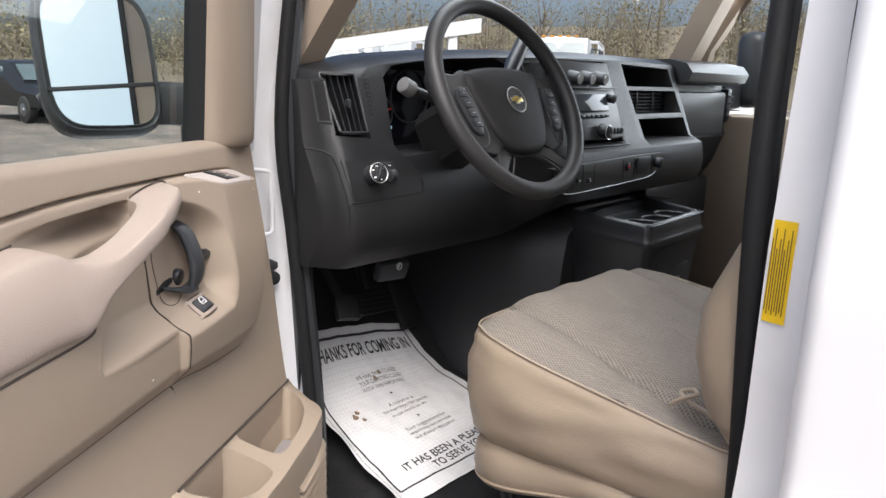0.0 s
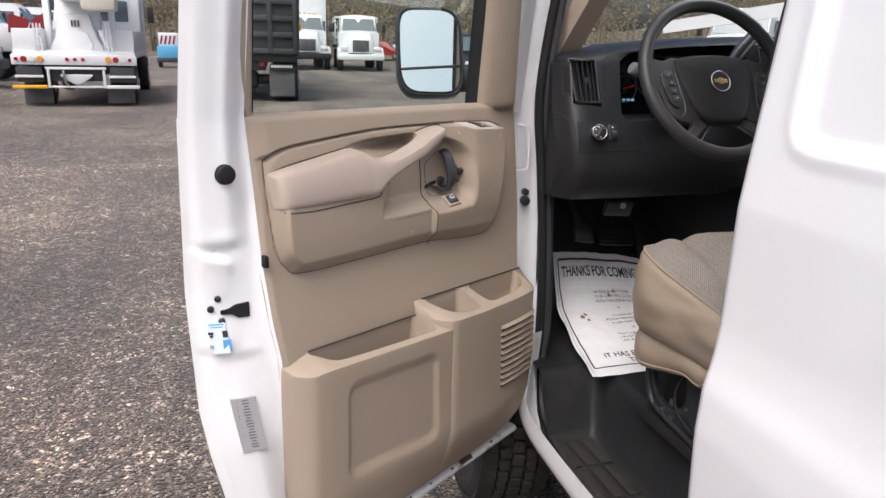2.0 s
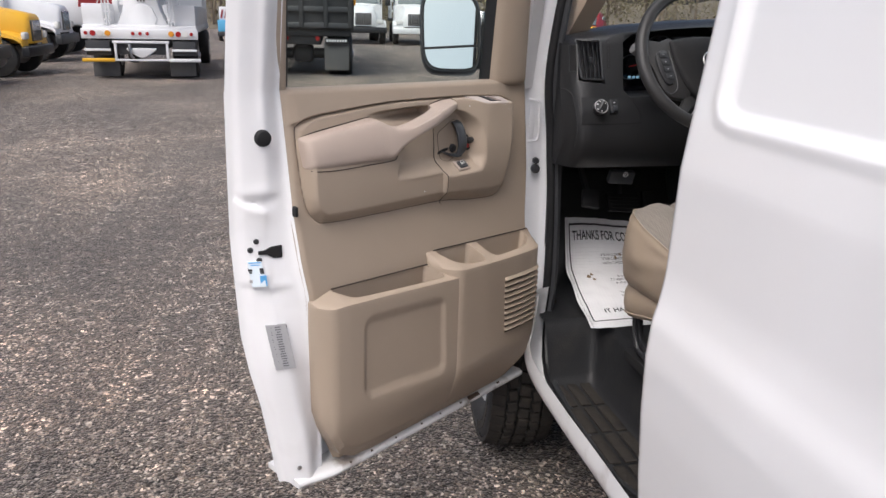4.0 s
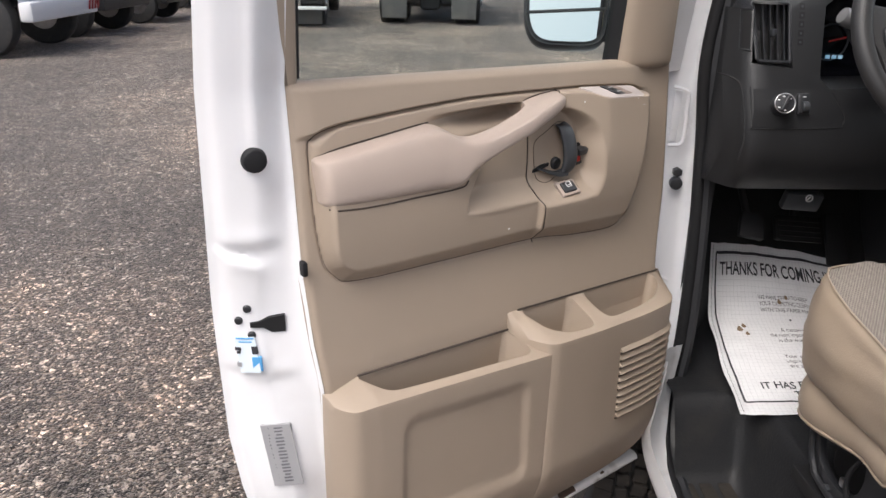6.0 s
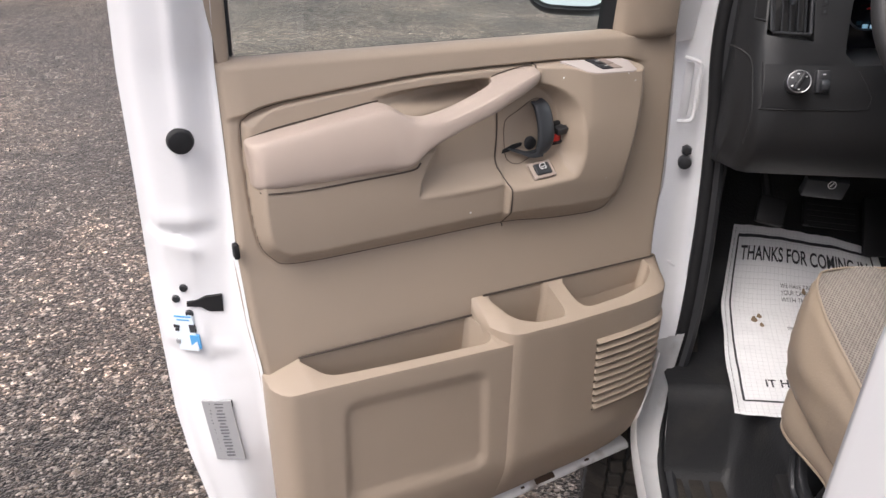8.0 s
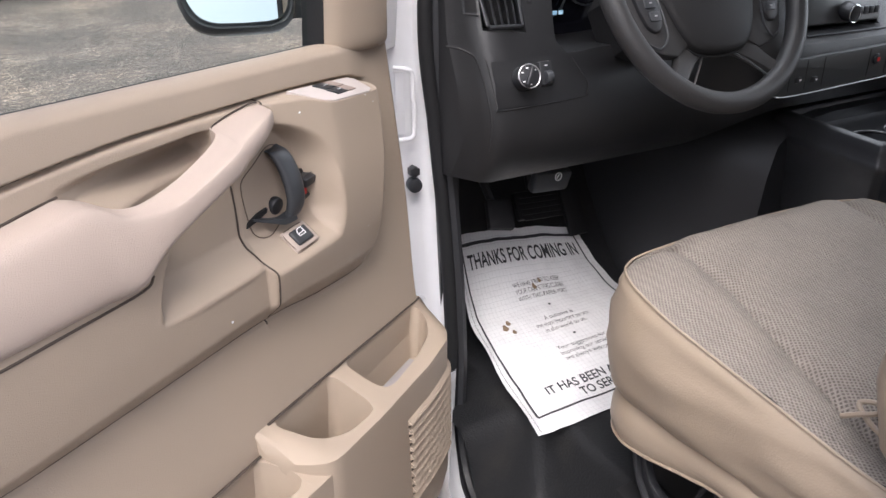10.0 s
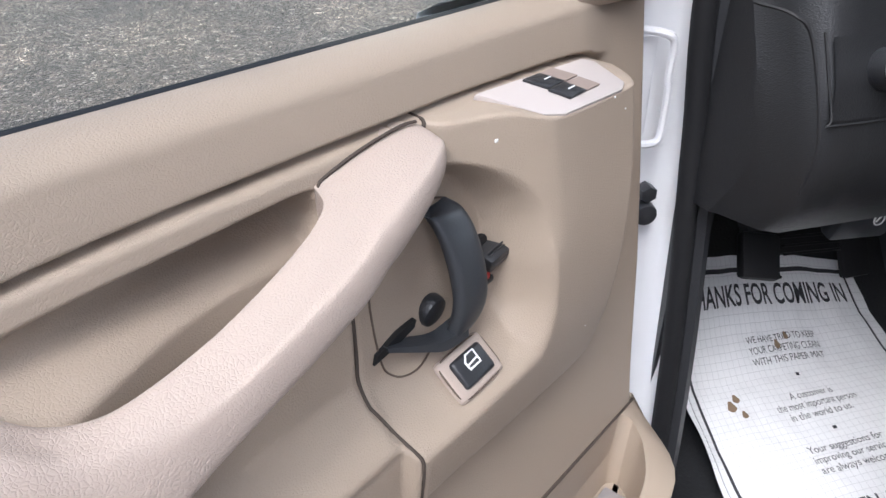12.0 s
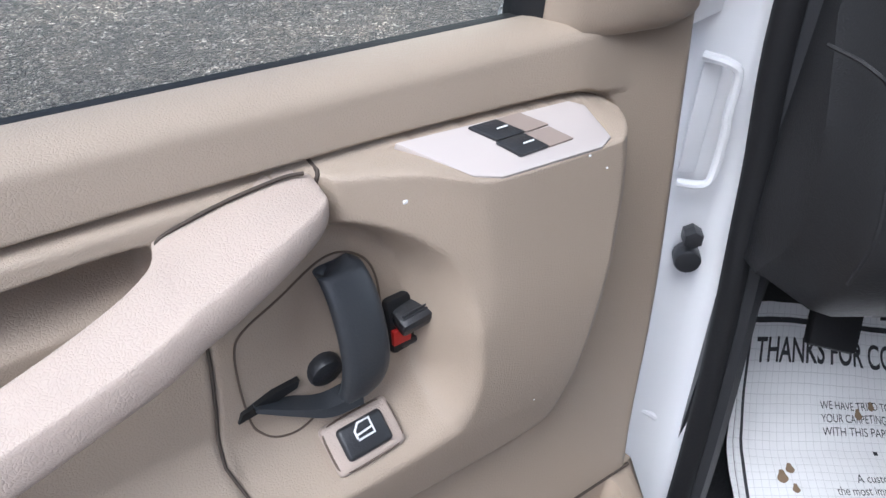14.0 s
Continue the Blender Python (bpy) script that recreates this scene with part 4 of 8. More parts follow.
cutA = cutter([(0.095, 0.066), (0.132, 0.016), (0.21, 0.008), (0.408, -0.006), (0.418, 0.01), (0.40, 0.066)], [(0.12, 0.062), (0.145, 0.03), (0.21, 0.025), (0.39, 0.01), (0.395, 0.03), (0.385, 0.062)], 0.62, 0.93)
cutB = cutter([(0.424, 0.066), (0.445, 0.005), (0.48, -0.014), (0.535, -0.018), (0.552, -0.012), (0.558, 0.066)], [(0.44, 0.062), (0.455, 0.02), (0.485, 0.0), (0.53, -0.005), (0.54, 0.0), (0.545, 0.062)], 0.70, 0.95)
cutC = cutter([(0.578, 0.066), (0.571, -0.008), (0.59, -0.014), (0.68, -0.008), (0.745, 0.006), (0.79, 0.035), (0.80, 0.066)], [(0.59, 0.062), (0.59, 0.012), (0.60, 0.0), (0.68, 0.005), (0.735, 0.016), (0.77, 0.04), (0.775, 0.062)], 0.775, 0.95)
part("long_pocket", carve(bodyA, [cutA], 0.004, 3), TAN, door, "tan long map pocket", sharp=50)
lower_b = part("twin_pocket", carve(bodyB, [cutB, cutC], 0.004, 3), TAN, door, "tan pair of small door pockets", sharp=50)
part("pocket_liner", rbox((0.675, 0.030, 0.779), (0.165, 0.055, 0.004), 0.001), LINER, door, "grey felt liner")
# thin gap where the pocket trim meets the panel
part("trim_joint", tube([(x, 0.0605, 0.854 - 0.047 * (x - 0.4) + 0.0010) for x in steps(0.106, 0.402, 12)], 0.0018, 5), JOINT, door)
part("trim_joint", tube([(x, panel_y(0.88) - 0.0022, 0.884 - 0.047 * (x - 0.4) + 0.0010) for x in steps(0.425, 0.806, 14)], 0.0018, 5), JOINT, door)
# louvres of the speaker
for i in range(10):
    z = 0.786 - 0.0158 * i
    x0, x1 = 0.606 + 0.0008 * i, 0.800 - 0.004 * i
    pts = [(x, yb(x) - deep_b(x) * math.sqrt(max(0.05, 1 - max(0, (x - (B1 - 0.07)) / 0.07) ** 2)) - 0.001, z - 0.047 * (x - 0.63)) for x in steps(x0, x1, 10)]
    rings = [[(p[0], p[1] + 0.004, p[2] + 0.005), (p[0], p[1] - 0.0005, p[2] + 0.0035), (p[0], p[1] - 0.0065, p[2] - 0.003), (p[0], p[1] + 0.004, p[2] - 0.0065)] for p in pts]
    part("louvre", loft(rings), TAN, lower_b)
    # solid dark band that stands for the shaded slit below each slat
    rings = [[(p[0], p[1] + 0.003, p[2] - 0.0050), (p[0], p[1] - 0.0012, p[2] - 0.0050), (p[0], p[1] - 0.0012, p[2] - 0.0098), (p[0], p[1] + 0.003, p[2] - 0.0098)] for p in pts]
    part("slot", loft(rings), JOINT, lower_b)

# door shell in white
ROUT = [(0.425, -0.018), (0.47, -0.024), (0.62, -0.042), (0.70, -0.055), (0.78, -0.062), (0.96, -0.062), (1.13, -0.058), (1.29, -0.056)]


EDGE_MID = [(0.43, 0.062), (0.5, 0.062), (0.72, 0.082), (0.85, 0.110), (0.98, 0.127), (1.194, 0.131), (1.29, 0.136)]
EDGE_OUT = [(0.43, 0.105), (0.62, 0.122), (0.78, 0.150), (1.0, 0.168), (1.15, 0.167), (1.29, 0.162)]


def edge_dent(z):
    return 0.45 * (0.010 * math.exp(-((z - 1.068) / 0.012) ** 2) - 0.008 * math.exp(-((z - 1.085) / 0.014) ** 2) - 0.010 * math.exp(-((z - 0.893) / 0.010) ** 2) + 0.006 * math.exp(-((z - 0.872) / 0.014) ** 2))


def edge_line(z):
    """The free edge from the trim to the outer skin at the height z."""
    if z > 1.283:
        k, g = 0.05 * (z - 1.283), 0.075 * (z - 1.283)
        return [(x + k, y - g) for x, y in edge_line(1.283)]
    o, i = lerp(ROUT, z), min(lerp(LEFT, z), 0.07) + 0.004
    ym, yo = lerp(EDGE_MID, z), lerp(EDGE_OUT, z)
    yi = panel_y(z) + 0.006
    xm = i * 0.42 + o * 0.58
    e = edge_dent(z)
    return [(i, yi), (i - 0.012, yi + 0.004 + 0.3 * (ym - yi)), (xm + 0.018, ym - 0.006 + e), (xm, ym + e), (xm * 0.45 + o * 0.55, (ym + yo) / 2 - 0.004 + 0.6 * e), (o + 0.010, yo - 0.008), (o, yo)]


def spline_line(line, z):
    """The free edge with softened folds and a shallow slanting crease."""
    pts = spline([(x, y, 0) for x, y in line], 4)
    n = len(pts) - 1
    out = []
    for k, p in enumerate(pts):
        u = k / n
        win = sstep(0.30, 0.45, u) * (1 - sstep(0.80, 0.95, u))
        zc = 1.062 + 0.05 * (u - 0.5)
        dent = win * (0.0045 * math.exp(-((z - zc) / 0.006) ** 2) - 0.0035 * math.exp(-((z - zc + 0.014) / 0.012) ** 2))
        zp = 0.893 - 0.02 * (u - 0.5)
        dent += win * (0.0050 * math.exp(-((z - zp) / 0.008) ** 2) - 0.003 * math.exp(-((z - zp - 0.02) / 0.02) ** 2))
        out.append((p.x, p.y + dent + 0.0012 * noise.noise((u * 3, z * 9, 5.0)) * win))
    return out


def shell_ring(f, z):
    """A cut across the door at the height z."""
    o, yo = lerp(ROUT, z), lerp(EDGE_OUT, z)
    yi = panel_y(z) + 0.014
    xr = max(lerp(RIGHT, z), 0.80) + 0.014
    pts = [(xr - 0.008, max(yi, 0.10)), (xr - 0.09, yi + 0.03), (0.11, yi + 0.03), (0.06, yo + 0.004), (o + 0.002, yo + 0.002), (o + 0.002, yo + 0.006), (o + 0.012, yo + 0.010), (0.4, yo + 0.024), (xr - 0.03, yo + 0.014), (xr - 0.002, yo + 0.0), (xr, max(yi, 0.10) + 0.004)]
    k = sstep(1.10, 1.283, z)
    return [(x, y, z - k * (0.016 * max(0.0, x - 0.05) + (0.020 if x > 0.05 else 0.0))) for x, y in pts]


zs2 = [0.428, 0.434, 0.445] + steps(0.46, 1.283, 110)
part("door_shell", loft([shell_ring(0, z) for z in zs2]), PAINT_JAMB, door, "white painted door shell with pressed edge", sharp=50)
HEMPAINT = mat("chipped_hem_paint", (0.70, 0.70, 0.70), 0.4, var=0.08, scale=30, dirt=0.8, dirt_col=(0.17, 0.13, 0.10), dscale=19)
rings = []
for x in steps(0.0, 0.79, 60):
    w = 0.0012 * noise.noise((x * 14, 2.0, 0.0))
    yf = 0.034 + 0.02 * (1 - sstep(0.0, 0.10, x))
    rings.append([(x, yf + 0.003, 0.423 + w), (x, yf, 0.428 + w), (x, yf + 0.002, 0.435), (x, yf + 0.010, 0.440), (x, 0.10, 0.442), (x, 0.175, 0.436), (x, 0.175, 0.423)])
hem = part("hem_flange", loft(rings), HEMPAINT, door, "scuffed white lower hem with chipped rusty edge", sharp=60)
RUST = mat("rust_chip", (0.07, 0.045, 0.032), 0.9, var=0.4, scale=120, bump=0.4, bscale=300)
for x, w in ((0.565, 0.030), (0.585, 0.022), (0.52, 0.009), (0.44, 0.006), (0.37, 0.007), (0.28, 0.006), (0.20, 0.007), (0.135, 0.006), (0.68, 0.012)):
    yf = 0.034 + 0.02 * (1 - sstep(0.0, 0.10, x))
    part("rust_chip", rbox((x, yf + 0.0055, 0.4375), (w, 0.012 if w > 0.02 else 0.005, 0.004), 0.0018, rot=(35, 0, 0), seg=1), RUST, hem)
# window frame
def frame_y(z):
    return 0.178 - 0.075 * (z - 1.287)


rings = []
for z in steps(1.281, 1.82, 20):
    k = 0.05 * (z - 1.283)
    g = 0.075 * (z - 1.283)
    rings.append([(0.02 + k * 0.4, 0.150 - g, z), (-0.05 + k, 0.166 - g, z), (-0.05 + k, 0.172 - g, z), (0.085, 0.184 - g, z), (0.078, 0.172 - g, z), (0.050, 0.160 - g, z)])
part("edge_skin", loft([[(x, y, z) for x, y in spline_line(edge_line(z), z)] for z in [0.428, 0.434, 0.445] + steps(0.46, 1.82, 180)], caps=False, closed=False), PAINT_JAMB, door, "white pressed free edge of the door", sharp=60)
part("window_frame", loft(rings), PAINT_JAMB, door, "white painted window frame", sharp=50)
rings = [[(0.060 - 0.12 * (z - 1.285), frame_y(z) - 0.024, z), (0.063 - 0.12 * (z - 1.285), frame_y(z) - 0.030, z), (0.074, frame_y(z) - 0.029, z), (0.080, frame_y(z) - 0.022, z), (0.080, frame_y(z) - 0.002, z), (0.056 - 0.12 * (z - 1.285), frame_y(z) - 0.006, z)] for z in steps(1.272, 1.82, 10)]
part("post_trim", loft(rings), TAN, door, "tan post trim", sharp=50)
rings = [[(0.0795, frame_y(z) - 0.020, z), (0.086, frame_y(z) - 0.018, z), (0.089, frame_y(z) - 0.006, z), (0.089, frame_y(z) + 0.006, z), (0.0795, frame_y(z) + 0.006, z)] for z in steps(1.286, 1.80, 8)]
part("glass_channel", loft(rings), RUBBER, door)
part("belt_seal", loft([[(x, 0.154, panel_top(x) - 0.012), (x, 0.158, panel_top(x) - 0.004), (x, 0.164, panel_top(x) - 0.001), (x, 0.1775, panel_top(x) - 0.002), (x, 0.179, panel_top(x) - 0.012)] for x in steps(0.07, 0.726, 16)]), RUBBER, door, "black belt seal")
rings = []
for z in [1.2560, 1.2575, 1.261, 1.268] + steps(1.28, 1.80, 8):
    tuck = 0.018 * (1 - math.sqrt(max(0.0, 1 - max(0.0, (1.268 - z) / 0.0125) ** 2)))
    lr = -0.08 * (z - 1.25)
    rings.append([(0.726, frame_y(z) + 0.002, z), (0.724, frame_y(z) - 0.028, z), (0.742, frame_y(z) - 0.046 + tuck, z), (0.815 + lr, frame_y(z) - 0.060 + tuck, z), (0.846 + lr, frame_y(z) - 0.054 + tuck, z), (0.856 + lr, frame_y(z) - 0.03, z), (0.856 + lr, frame_y(z) + 0.002, z)])
part("mirror_corner_trim", loft(rings), TAN, door, "tan corner trim behind the mirror", sharp=50)
rings = [[(0.716, frame_y(z) - 0.012, z), (0.7235, frame_y(z) - 0.026, z), (0.726, frame_y(z) + 0.004, z), (0.716, frame_y(z) + 0.004, z)] for z in steps(1.256, 1.80, 8)]
part("front_glass_channel", loft(rings), RUBBER, door)
rings = [[(0.87 + 0.02 * (z - 1.25), frame_y(z) - 0.03, z), (0.93 + 0.05 * (z - 1.25), frame_y(z) - 0.02, z), (0.93 + 0.05 * (z - 1.25), frame_y(z) + 0.012, z), (0.86 + 0.02 * (z - 1.25), frame_y(z) + 0.012, z)] for z in steps(1.24, 1.80, 8)]
part("front_window_post", loft(rings), PAINT_JAMB, door)
part("top_rail", rbox((0.44, frame_y(1.81), 1.815), (1.0, 0.06, 0.05), 0.012), PAINT_JAMB, door)
part("door_glass", grid(lambda x, z: (x, frame_y(z) - 0.004, z), steps(0.09, 0.80, 4), steps(1.24, 1.80, 4)), GLASS, door, "lightly tinted door glass").visible_shadow = False

# pull latch, lock, switches
hp = spline([(0.545, -0.004, 1.1825), (0.546, 0.001, 1.179), (0.547, 0.007, 1.168), (0.5475, 0.011, 1.148), (0.547, 0.011, 1.128), (0.544, 0.007, 1.112), (0.538, 0.002, 1.102)], 5)
rings = []
for i, p in enumerate(hp):
    t = i / (len(hp) - 1)
    w = 0.0138 + 0.001 * math.sin(math.pi * t) - (0.006 if i == 0 else 0) - 0.003 * sstep(0.75, 1, t)
    th = 0.006 - (0.003 if i in (0, len(hp) - 1) else 0)
    y = panel_y(p.z) - 0.016 - p.y
    rings.append([(p.x + w * math.copysign(abs(math.cos(a)) ** 0.6, math.cos(a)), y + th * math.copysign(abs(math.sin(a)) ** 0.7, math.sin(a)), p.z + (0.004 * math.cos(a) if i == 0 else 0)) for a in (2 * math.pi * k / 16 for k in range(16))])
latch = part("pull_latch", loft(rings), CHARCOAL, door, "dark grey pull latch", sharp=50)
arm = spline([(0.542, 0.010, 1.104), (0.522, 0.008, 1.1030), (0.505, 0.004, 1.1085), (0.484, -0.003, 1.116)], 4)
rings = [[(p.x, panel_y(p.z) - 0.010 - p.y + dy, p.z + dz) for dy, dz in [(0.008, 0.0055 - 0.0040 * i / 12), (-0.005, 0.0048 - 0.0035 * i / 12), (-0.006, -0.0045 + 0.0032 * i / 12), (0.008, -0.005 + 0.0035 * i / 12)]] for i, p in enumerate(arm)]
part("latch_arm", loft(rings), CHARCOAL, latch, sharp=60)
part("latch_pivot", cyl((0.529, panel_y(1.12) - 0.002, 1.119), (0.529, panel_y(1.12) - 0.0125, 1.117), 0.0110, n=24, bevel=0.003), BLACK, latch)
# slit round the latch plate
PL = [(0.571, 1.140), (0.571, 1.160), (0.566, 1.175), (0.553, 1.1845), (0.537, 1.1845), (0.511, 1.172), (0.489, 1.162), (0.482, 1.152), (0.480, 1.130), (0.481, 1.106), (0.485, 1.097), (0.493, 1.092), (0.507, 1.091), (0.526, 1.096)]
pl3 = spline([(x, panel_y(z) - panel_off(x, z) - 0.0003, z) for x, z in PL], 5)
part("latch_plate_seam", tube(pl3, 0.0007, 5), JOINT_SOFT, door)
# dark slot into which the latch arm runs
slot = [(0.474, 1.1095), (0.477, 1.1150), (0.496, 1.1205), (0.512, 1.1215), (0.510, 1.1165), (0.490, 1.1115)]
part("latch_slot", prism([(x, z) for x, z in slot], "y", panel_y(1.115) - 0.0098, panel_y(1.115) - 0.004, 0.0), DARK, door)
# lock opening
ly = panel_y(1.126) - panel_off(0.580, 1.126)
part("lock_bezel", rbox((0.586, ly + 0.002, 1.1265), (0.0275, 0.011, 0.039), 0.003, rot=(-9, 0, 6)), DARK, door, "black lock opening")
lock = part("lock_lever", rbox((0.5865, ly - 0.006, 1.1335), (0.022, 0.018, 0.012), 0.003, rot=(14, -6, 0)), BLACK, door, "ribbed black lock lever")
for i in range(5):
    part("rib", rbox((0.5865, ly - 0.0150 + 0.0012 * i, 1.1332 + 0.0018 * i), (0.018, 0.0012, 0.0012), 0.0004, rot=(14, -6, 0), seg=1), BLACK, lock)
part("lock_flag", rbox((0.5800, ly - 0.0050, 1.1205), (0.013, 0.004, 0.012), 0.001), RED, door, "red unlocked flag")
part("lock_slide", rbox((0.588, ly - 0.004, 1.1125), (0.019, 0.006, 0.006), 0.002), BLACK, door)
# door lock switch on the ledge
sw_m = Matrix.Translation((0.5375, panel_y(1.078) - panel_off(0.537, 1.078) - 0.0005, 1.078)) @ Matrix.Rotation(radians(40), 4, 'X') @ Matrix.Rotation(radians(2), 4, 'Z') @ Matrix.Diagonal((0.93, 0.93, 1, 1))
b = rbox((0, 0, 0), (0.050, 0.034, 0.008), 0.0039, seg=3)
b.transform(sw_m)
sw = part("lock_switch", b, TAN_PAD, door, "tan switch bezel")
part("bezel_seam", tube([sw_m @ Vector((0.0243 * math.copysign(abs(math.cos(a)) ** 0.4, math.cos(a)), 0.0163 * math.copysign(abs(math.sin(a)) ** 0.4, math.sin(a)), 0.0026)) for a in (2 * math.pi * k / 40 for k in range(40))], 0.0007, 5, closed=True), JOINT_SOFT, sw)
b = rbox((0, 0, 0.0035), (0.033, 0.022, 0.008), 0.003, seg=3)
b.transform(sw_m)
part("rocker", b, BLACK, sw, "black rocker with a white pictogram")
bm = tube([sw_m @ Vector(p) for p in [(-0.006, -0.0, 0.0080), (-0.006, 0.005, 0.0080), (-0.002, 0.009, 0.0080), (0.006, 0.009, 0.0080), (0.006, -0.001, 0.0080), (-0.006, -0.001, 0.0080)]], 0.0008, 5)
tube([sw_m @ Vector(p) for p in [(-0.006, 0.002, 0.0080), (0.006, 0.003, 0.0080)]], 0.0007, 5, bm=bm)
part("pictogram", bm, WHITE_INK, sw)
# window switch plate on the shelf
PLATE = [(0.5895, 0.1187, 1.2392), (0.7166, 0.1164, 1.2324), (0.7250, 0.1101, 1.2298), (0.7222, 0.0829, 1.2204), (0.7102, 0.0780, 1.2192), (0.6332, 0.0790, 1.2232), (0.6171, 0.0850, 1.2261)]
pn = (Vector(PLATE[1]) - Vector(PLATE[0])).cross(Vector(PLATE[5]) - Vector(PLATE[0])).normalized()
pn = pn if pn.z > 0 else -pn


def slab(pts, lo, hi, r=0.0):
    b = bmesh.new()
    a = [b.verts.new(Vector(p) + pn * lo) for p in pts]
    c = [b.verts.new(Vector(p) + pn * hi) for p in pts]
    b.faces.new(a)
    b.faces.new(c[::-1])
    for i in range(len(pts)):
        j = (i + 1) % len(pts)
        b.faces.new((a[i], c[i], c[j], a[j]))
    bmesh.ops.recalc_face_normals(b, faces=b.faces[:])
    if r:
        bmesh.ops.bevel(b, geom=b.edges[:], offset=r, segments=2, affect='EDGES', profile=0.5)
    return b


plate = part("switch_plate", slab(PLATE, -0.004, 0.0012, 0.001), TAN_LIGHT, door, "pale window switch plate", sharp=40)
DISH = mat("tan_dish", (0.27, 0.215, 0.185), 0.5)
for q in (((0.6357, 0.1150, 1.2357), (0.6749, 0.1160, 1.2342), (0.6867, 0.1027, 1.2290), (0.6466, 0.1010, 1.2303)), ((0.6443, 0.1002, 1.2303), (0.6856, 0.1010, 1.2286), (0.6943, 0.0887, 1.2237), (0.6524, 0.0872, 1.2252))):
    q = [Vector(p) for p in q]
    sk = part("window_switch", slab([q[0], q[0].lerp(q[1], 0.52), q[3].lerp(q[2], 0.52), q[3]], 0.001, 0.0034, 0.0006), BLACK, plate, "black window rocker")
    part("finger_dish", slab([q[0].lerp(q[1], 0.54), q[1], q[2], q[3].lerp(q[2], 0.54)], 0.001, 0.0026), DISH, sk)
    c = (q[0] + q[3]) / 2 + (q[1] - q[0]) * 0.36 + pn * 0.0037
    part("switch_mark", rbox(c, (0.008, 0.0012, 0.0008), 0.0002, seg=1), WHITE_INK, sk)
# screws, button, bolts, latch and labels on the free edge
def edge_pt(f, z):
    """A place on the free edge, f from the trim (0) to the outer skin (1)."""
    q = [Vector((x, y, z)) for x, y in spline_line(edge_line(z), z)]
    k = f * (len(q) - 1)
    i = min(int(k), len(q) - 2)
    return q[i].lerp(q[i + 1], k - i)


def edge_frame(f, z, lift=0.0):
    p = edge_pt(f, z)
    d = (edge_pt(min(1, f + 0.12), z) - edge_pt(max(0, f - 0.12), z)).normalized()
    n = Vector((d.y, -d.x, 0)).normalized()
    n = n if n.y < 0 else -n
    return p + n * lift, d, n


p, d, n = edge_frame(0.40, 1.194)
part("rubber_bumper", cyl(p - n * 0.004, p + n * 0.008, 0.0175, 0.015, 28, 0.002), RUBBER, door, "round black rubber bumper")
for f, z in ((0.56, 0.986), (0.63, 0.969), (0.55, 0.947)):
    p, d, n = edge_frame(f, z)
    part("latch_screw", cyl(p - n * 0.002, p + n * 0.003, 0.0068, 0.005, 12, 0.001), BLACK, door)
p, d, n = edge_frame(0.36, 0.963)
bm = bmesh.new()
for poly in ([(0.024, 0.003), (0.010, 0.005), (-0.002, 0.010), (-0.024, 0.012), (-0.024, -0.014), (-0.005, -0.013), (0.006, -0.005), (0.024, -0.003)],):
    lo = [bm.verts.new(p + n * 0.0045 + d * a + Vector((0, 0, b))) for a, b in poly]
    hi = [bm.verts.new(p - n * 0.01 + d * a + Vector((0, 0, b))) for a, b in poly]
    bm.faces.new(lo)
    for i in range(len(lo)):
        bm.faces.new((lo[i], lo[(i + 1) % len(lo)], hi[(i + 1) % len(lo)], hi[i]))
part("latch_mouth", bm, DARK, door, "dark latch opening", smooth=False)


def edge_label(name, f, z, w, h, material, label, parent=None, lift=0.0022):
    p, d, n = edge_frame(f, z, lift)
    up = (edge_pt(f, z + 0.01) - edge_pt(f, z - 0.01)).normalized()
    bm = bmesh.new()
    q = [p + d * a * w / 2 + up * b * h / 2 for a, b in ((-1, -1), (1, -1), (1, 1), (-1, 1))]
    lo = [bm.verts.new(v) for v in q]
    hi = [bm.verts.new(v - n * 0.004) for v in q]
    bm.faces.new(lo)
    for i in range(4):
        bm.faces.new((lo[i], lo[(i + 1) % 4], hi[(i + 1) % 4], hi[i]))
    return part(name, bm, material, parent or door, label, smooth=False)


blue = edge_label("sticker", 0.60, 0.920, 0.028, 0.054, mat("pale_sticker", (0.70, 0.78, 0.84), 0.5), "pale blue and white sticker")
for f, z, w, h, mm in ((0.60, 0.944, 0.024, 0.002, BLUE), (0.60, 0.939, 0.018, 0.0015, BLUE), (0.545, 0.906, 0.013, 0.022, BLUE), (0.545, 0.927, 0.008, 0.011, BLACK_INK), (0.66, 0.929, 0.008, 0.004, BLACK_INK), (0.66, 0.924, 0.005, 0.003, BLACK_INK), (0.67, 0.906, 0.006, 0.006, SILVERTAG)):
    edge_label("sticker_mark", f, z, w, h, mm, "", blue, 0.0034 if mm is BLUE else 0.0042)
tag = edge_label("rating_label", 0.47, 0.762, 0.042, 0.098, SILVERTAG, "silver printed rating label")
PRINT = mat("grey_print", (0.16, 0.16, 0.17), 0.6)
for i in range(17):
    for f, w in ((0.56, 0.010 - 0.003 * (i % 3 == 1)), (0.455, 0.012 - 0.004 * (i % 4 == 2)), (0.37, 0.008)):
        if f > 0.4 or i > 3:
            edge_label("label_line", f, 0.805 - 0.0052 * i, w, 0.0021, PRINT, "", tag, 0.0032)
edge_label("label_block", 0.33, 0.803, 0.009, 0.009, BLACK_INK, "", tag, 0.0034)
for f, z in ((0.12, 0.62), (0.55, 0.47)):
    p, d, n = edge_frame(f, z)
    part("edge_plug", cyl(p - n * 0.002, p + n * 0.002, 0.005, n=10), STEEL, door)
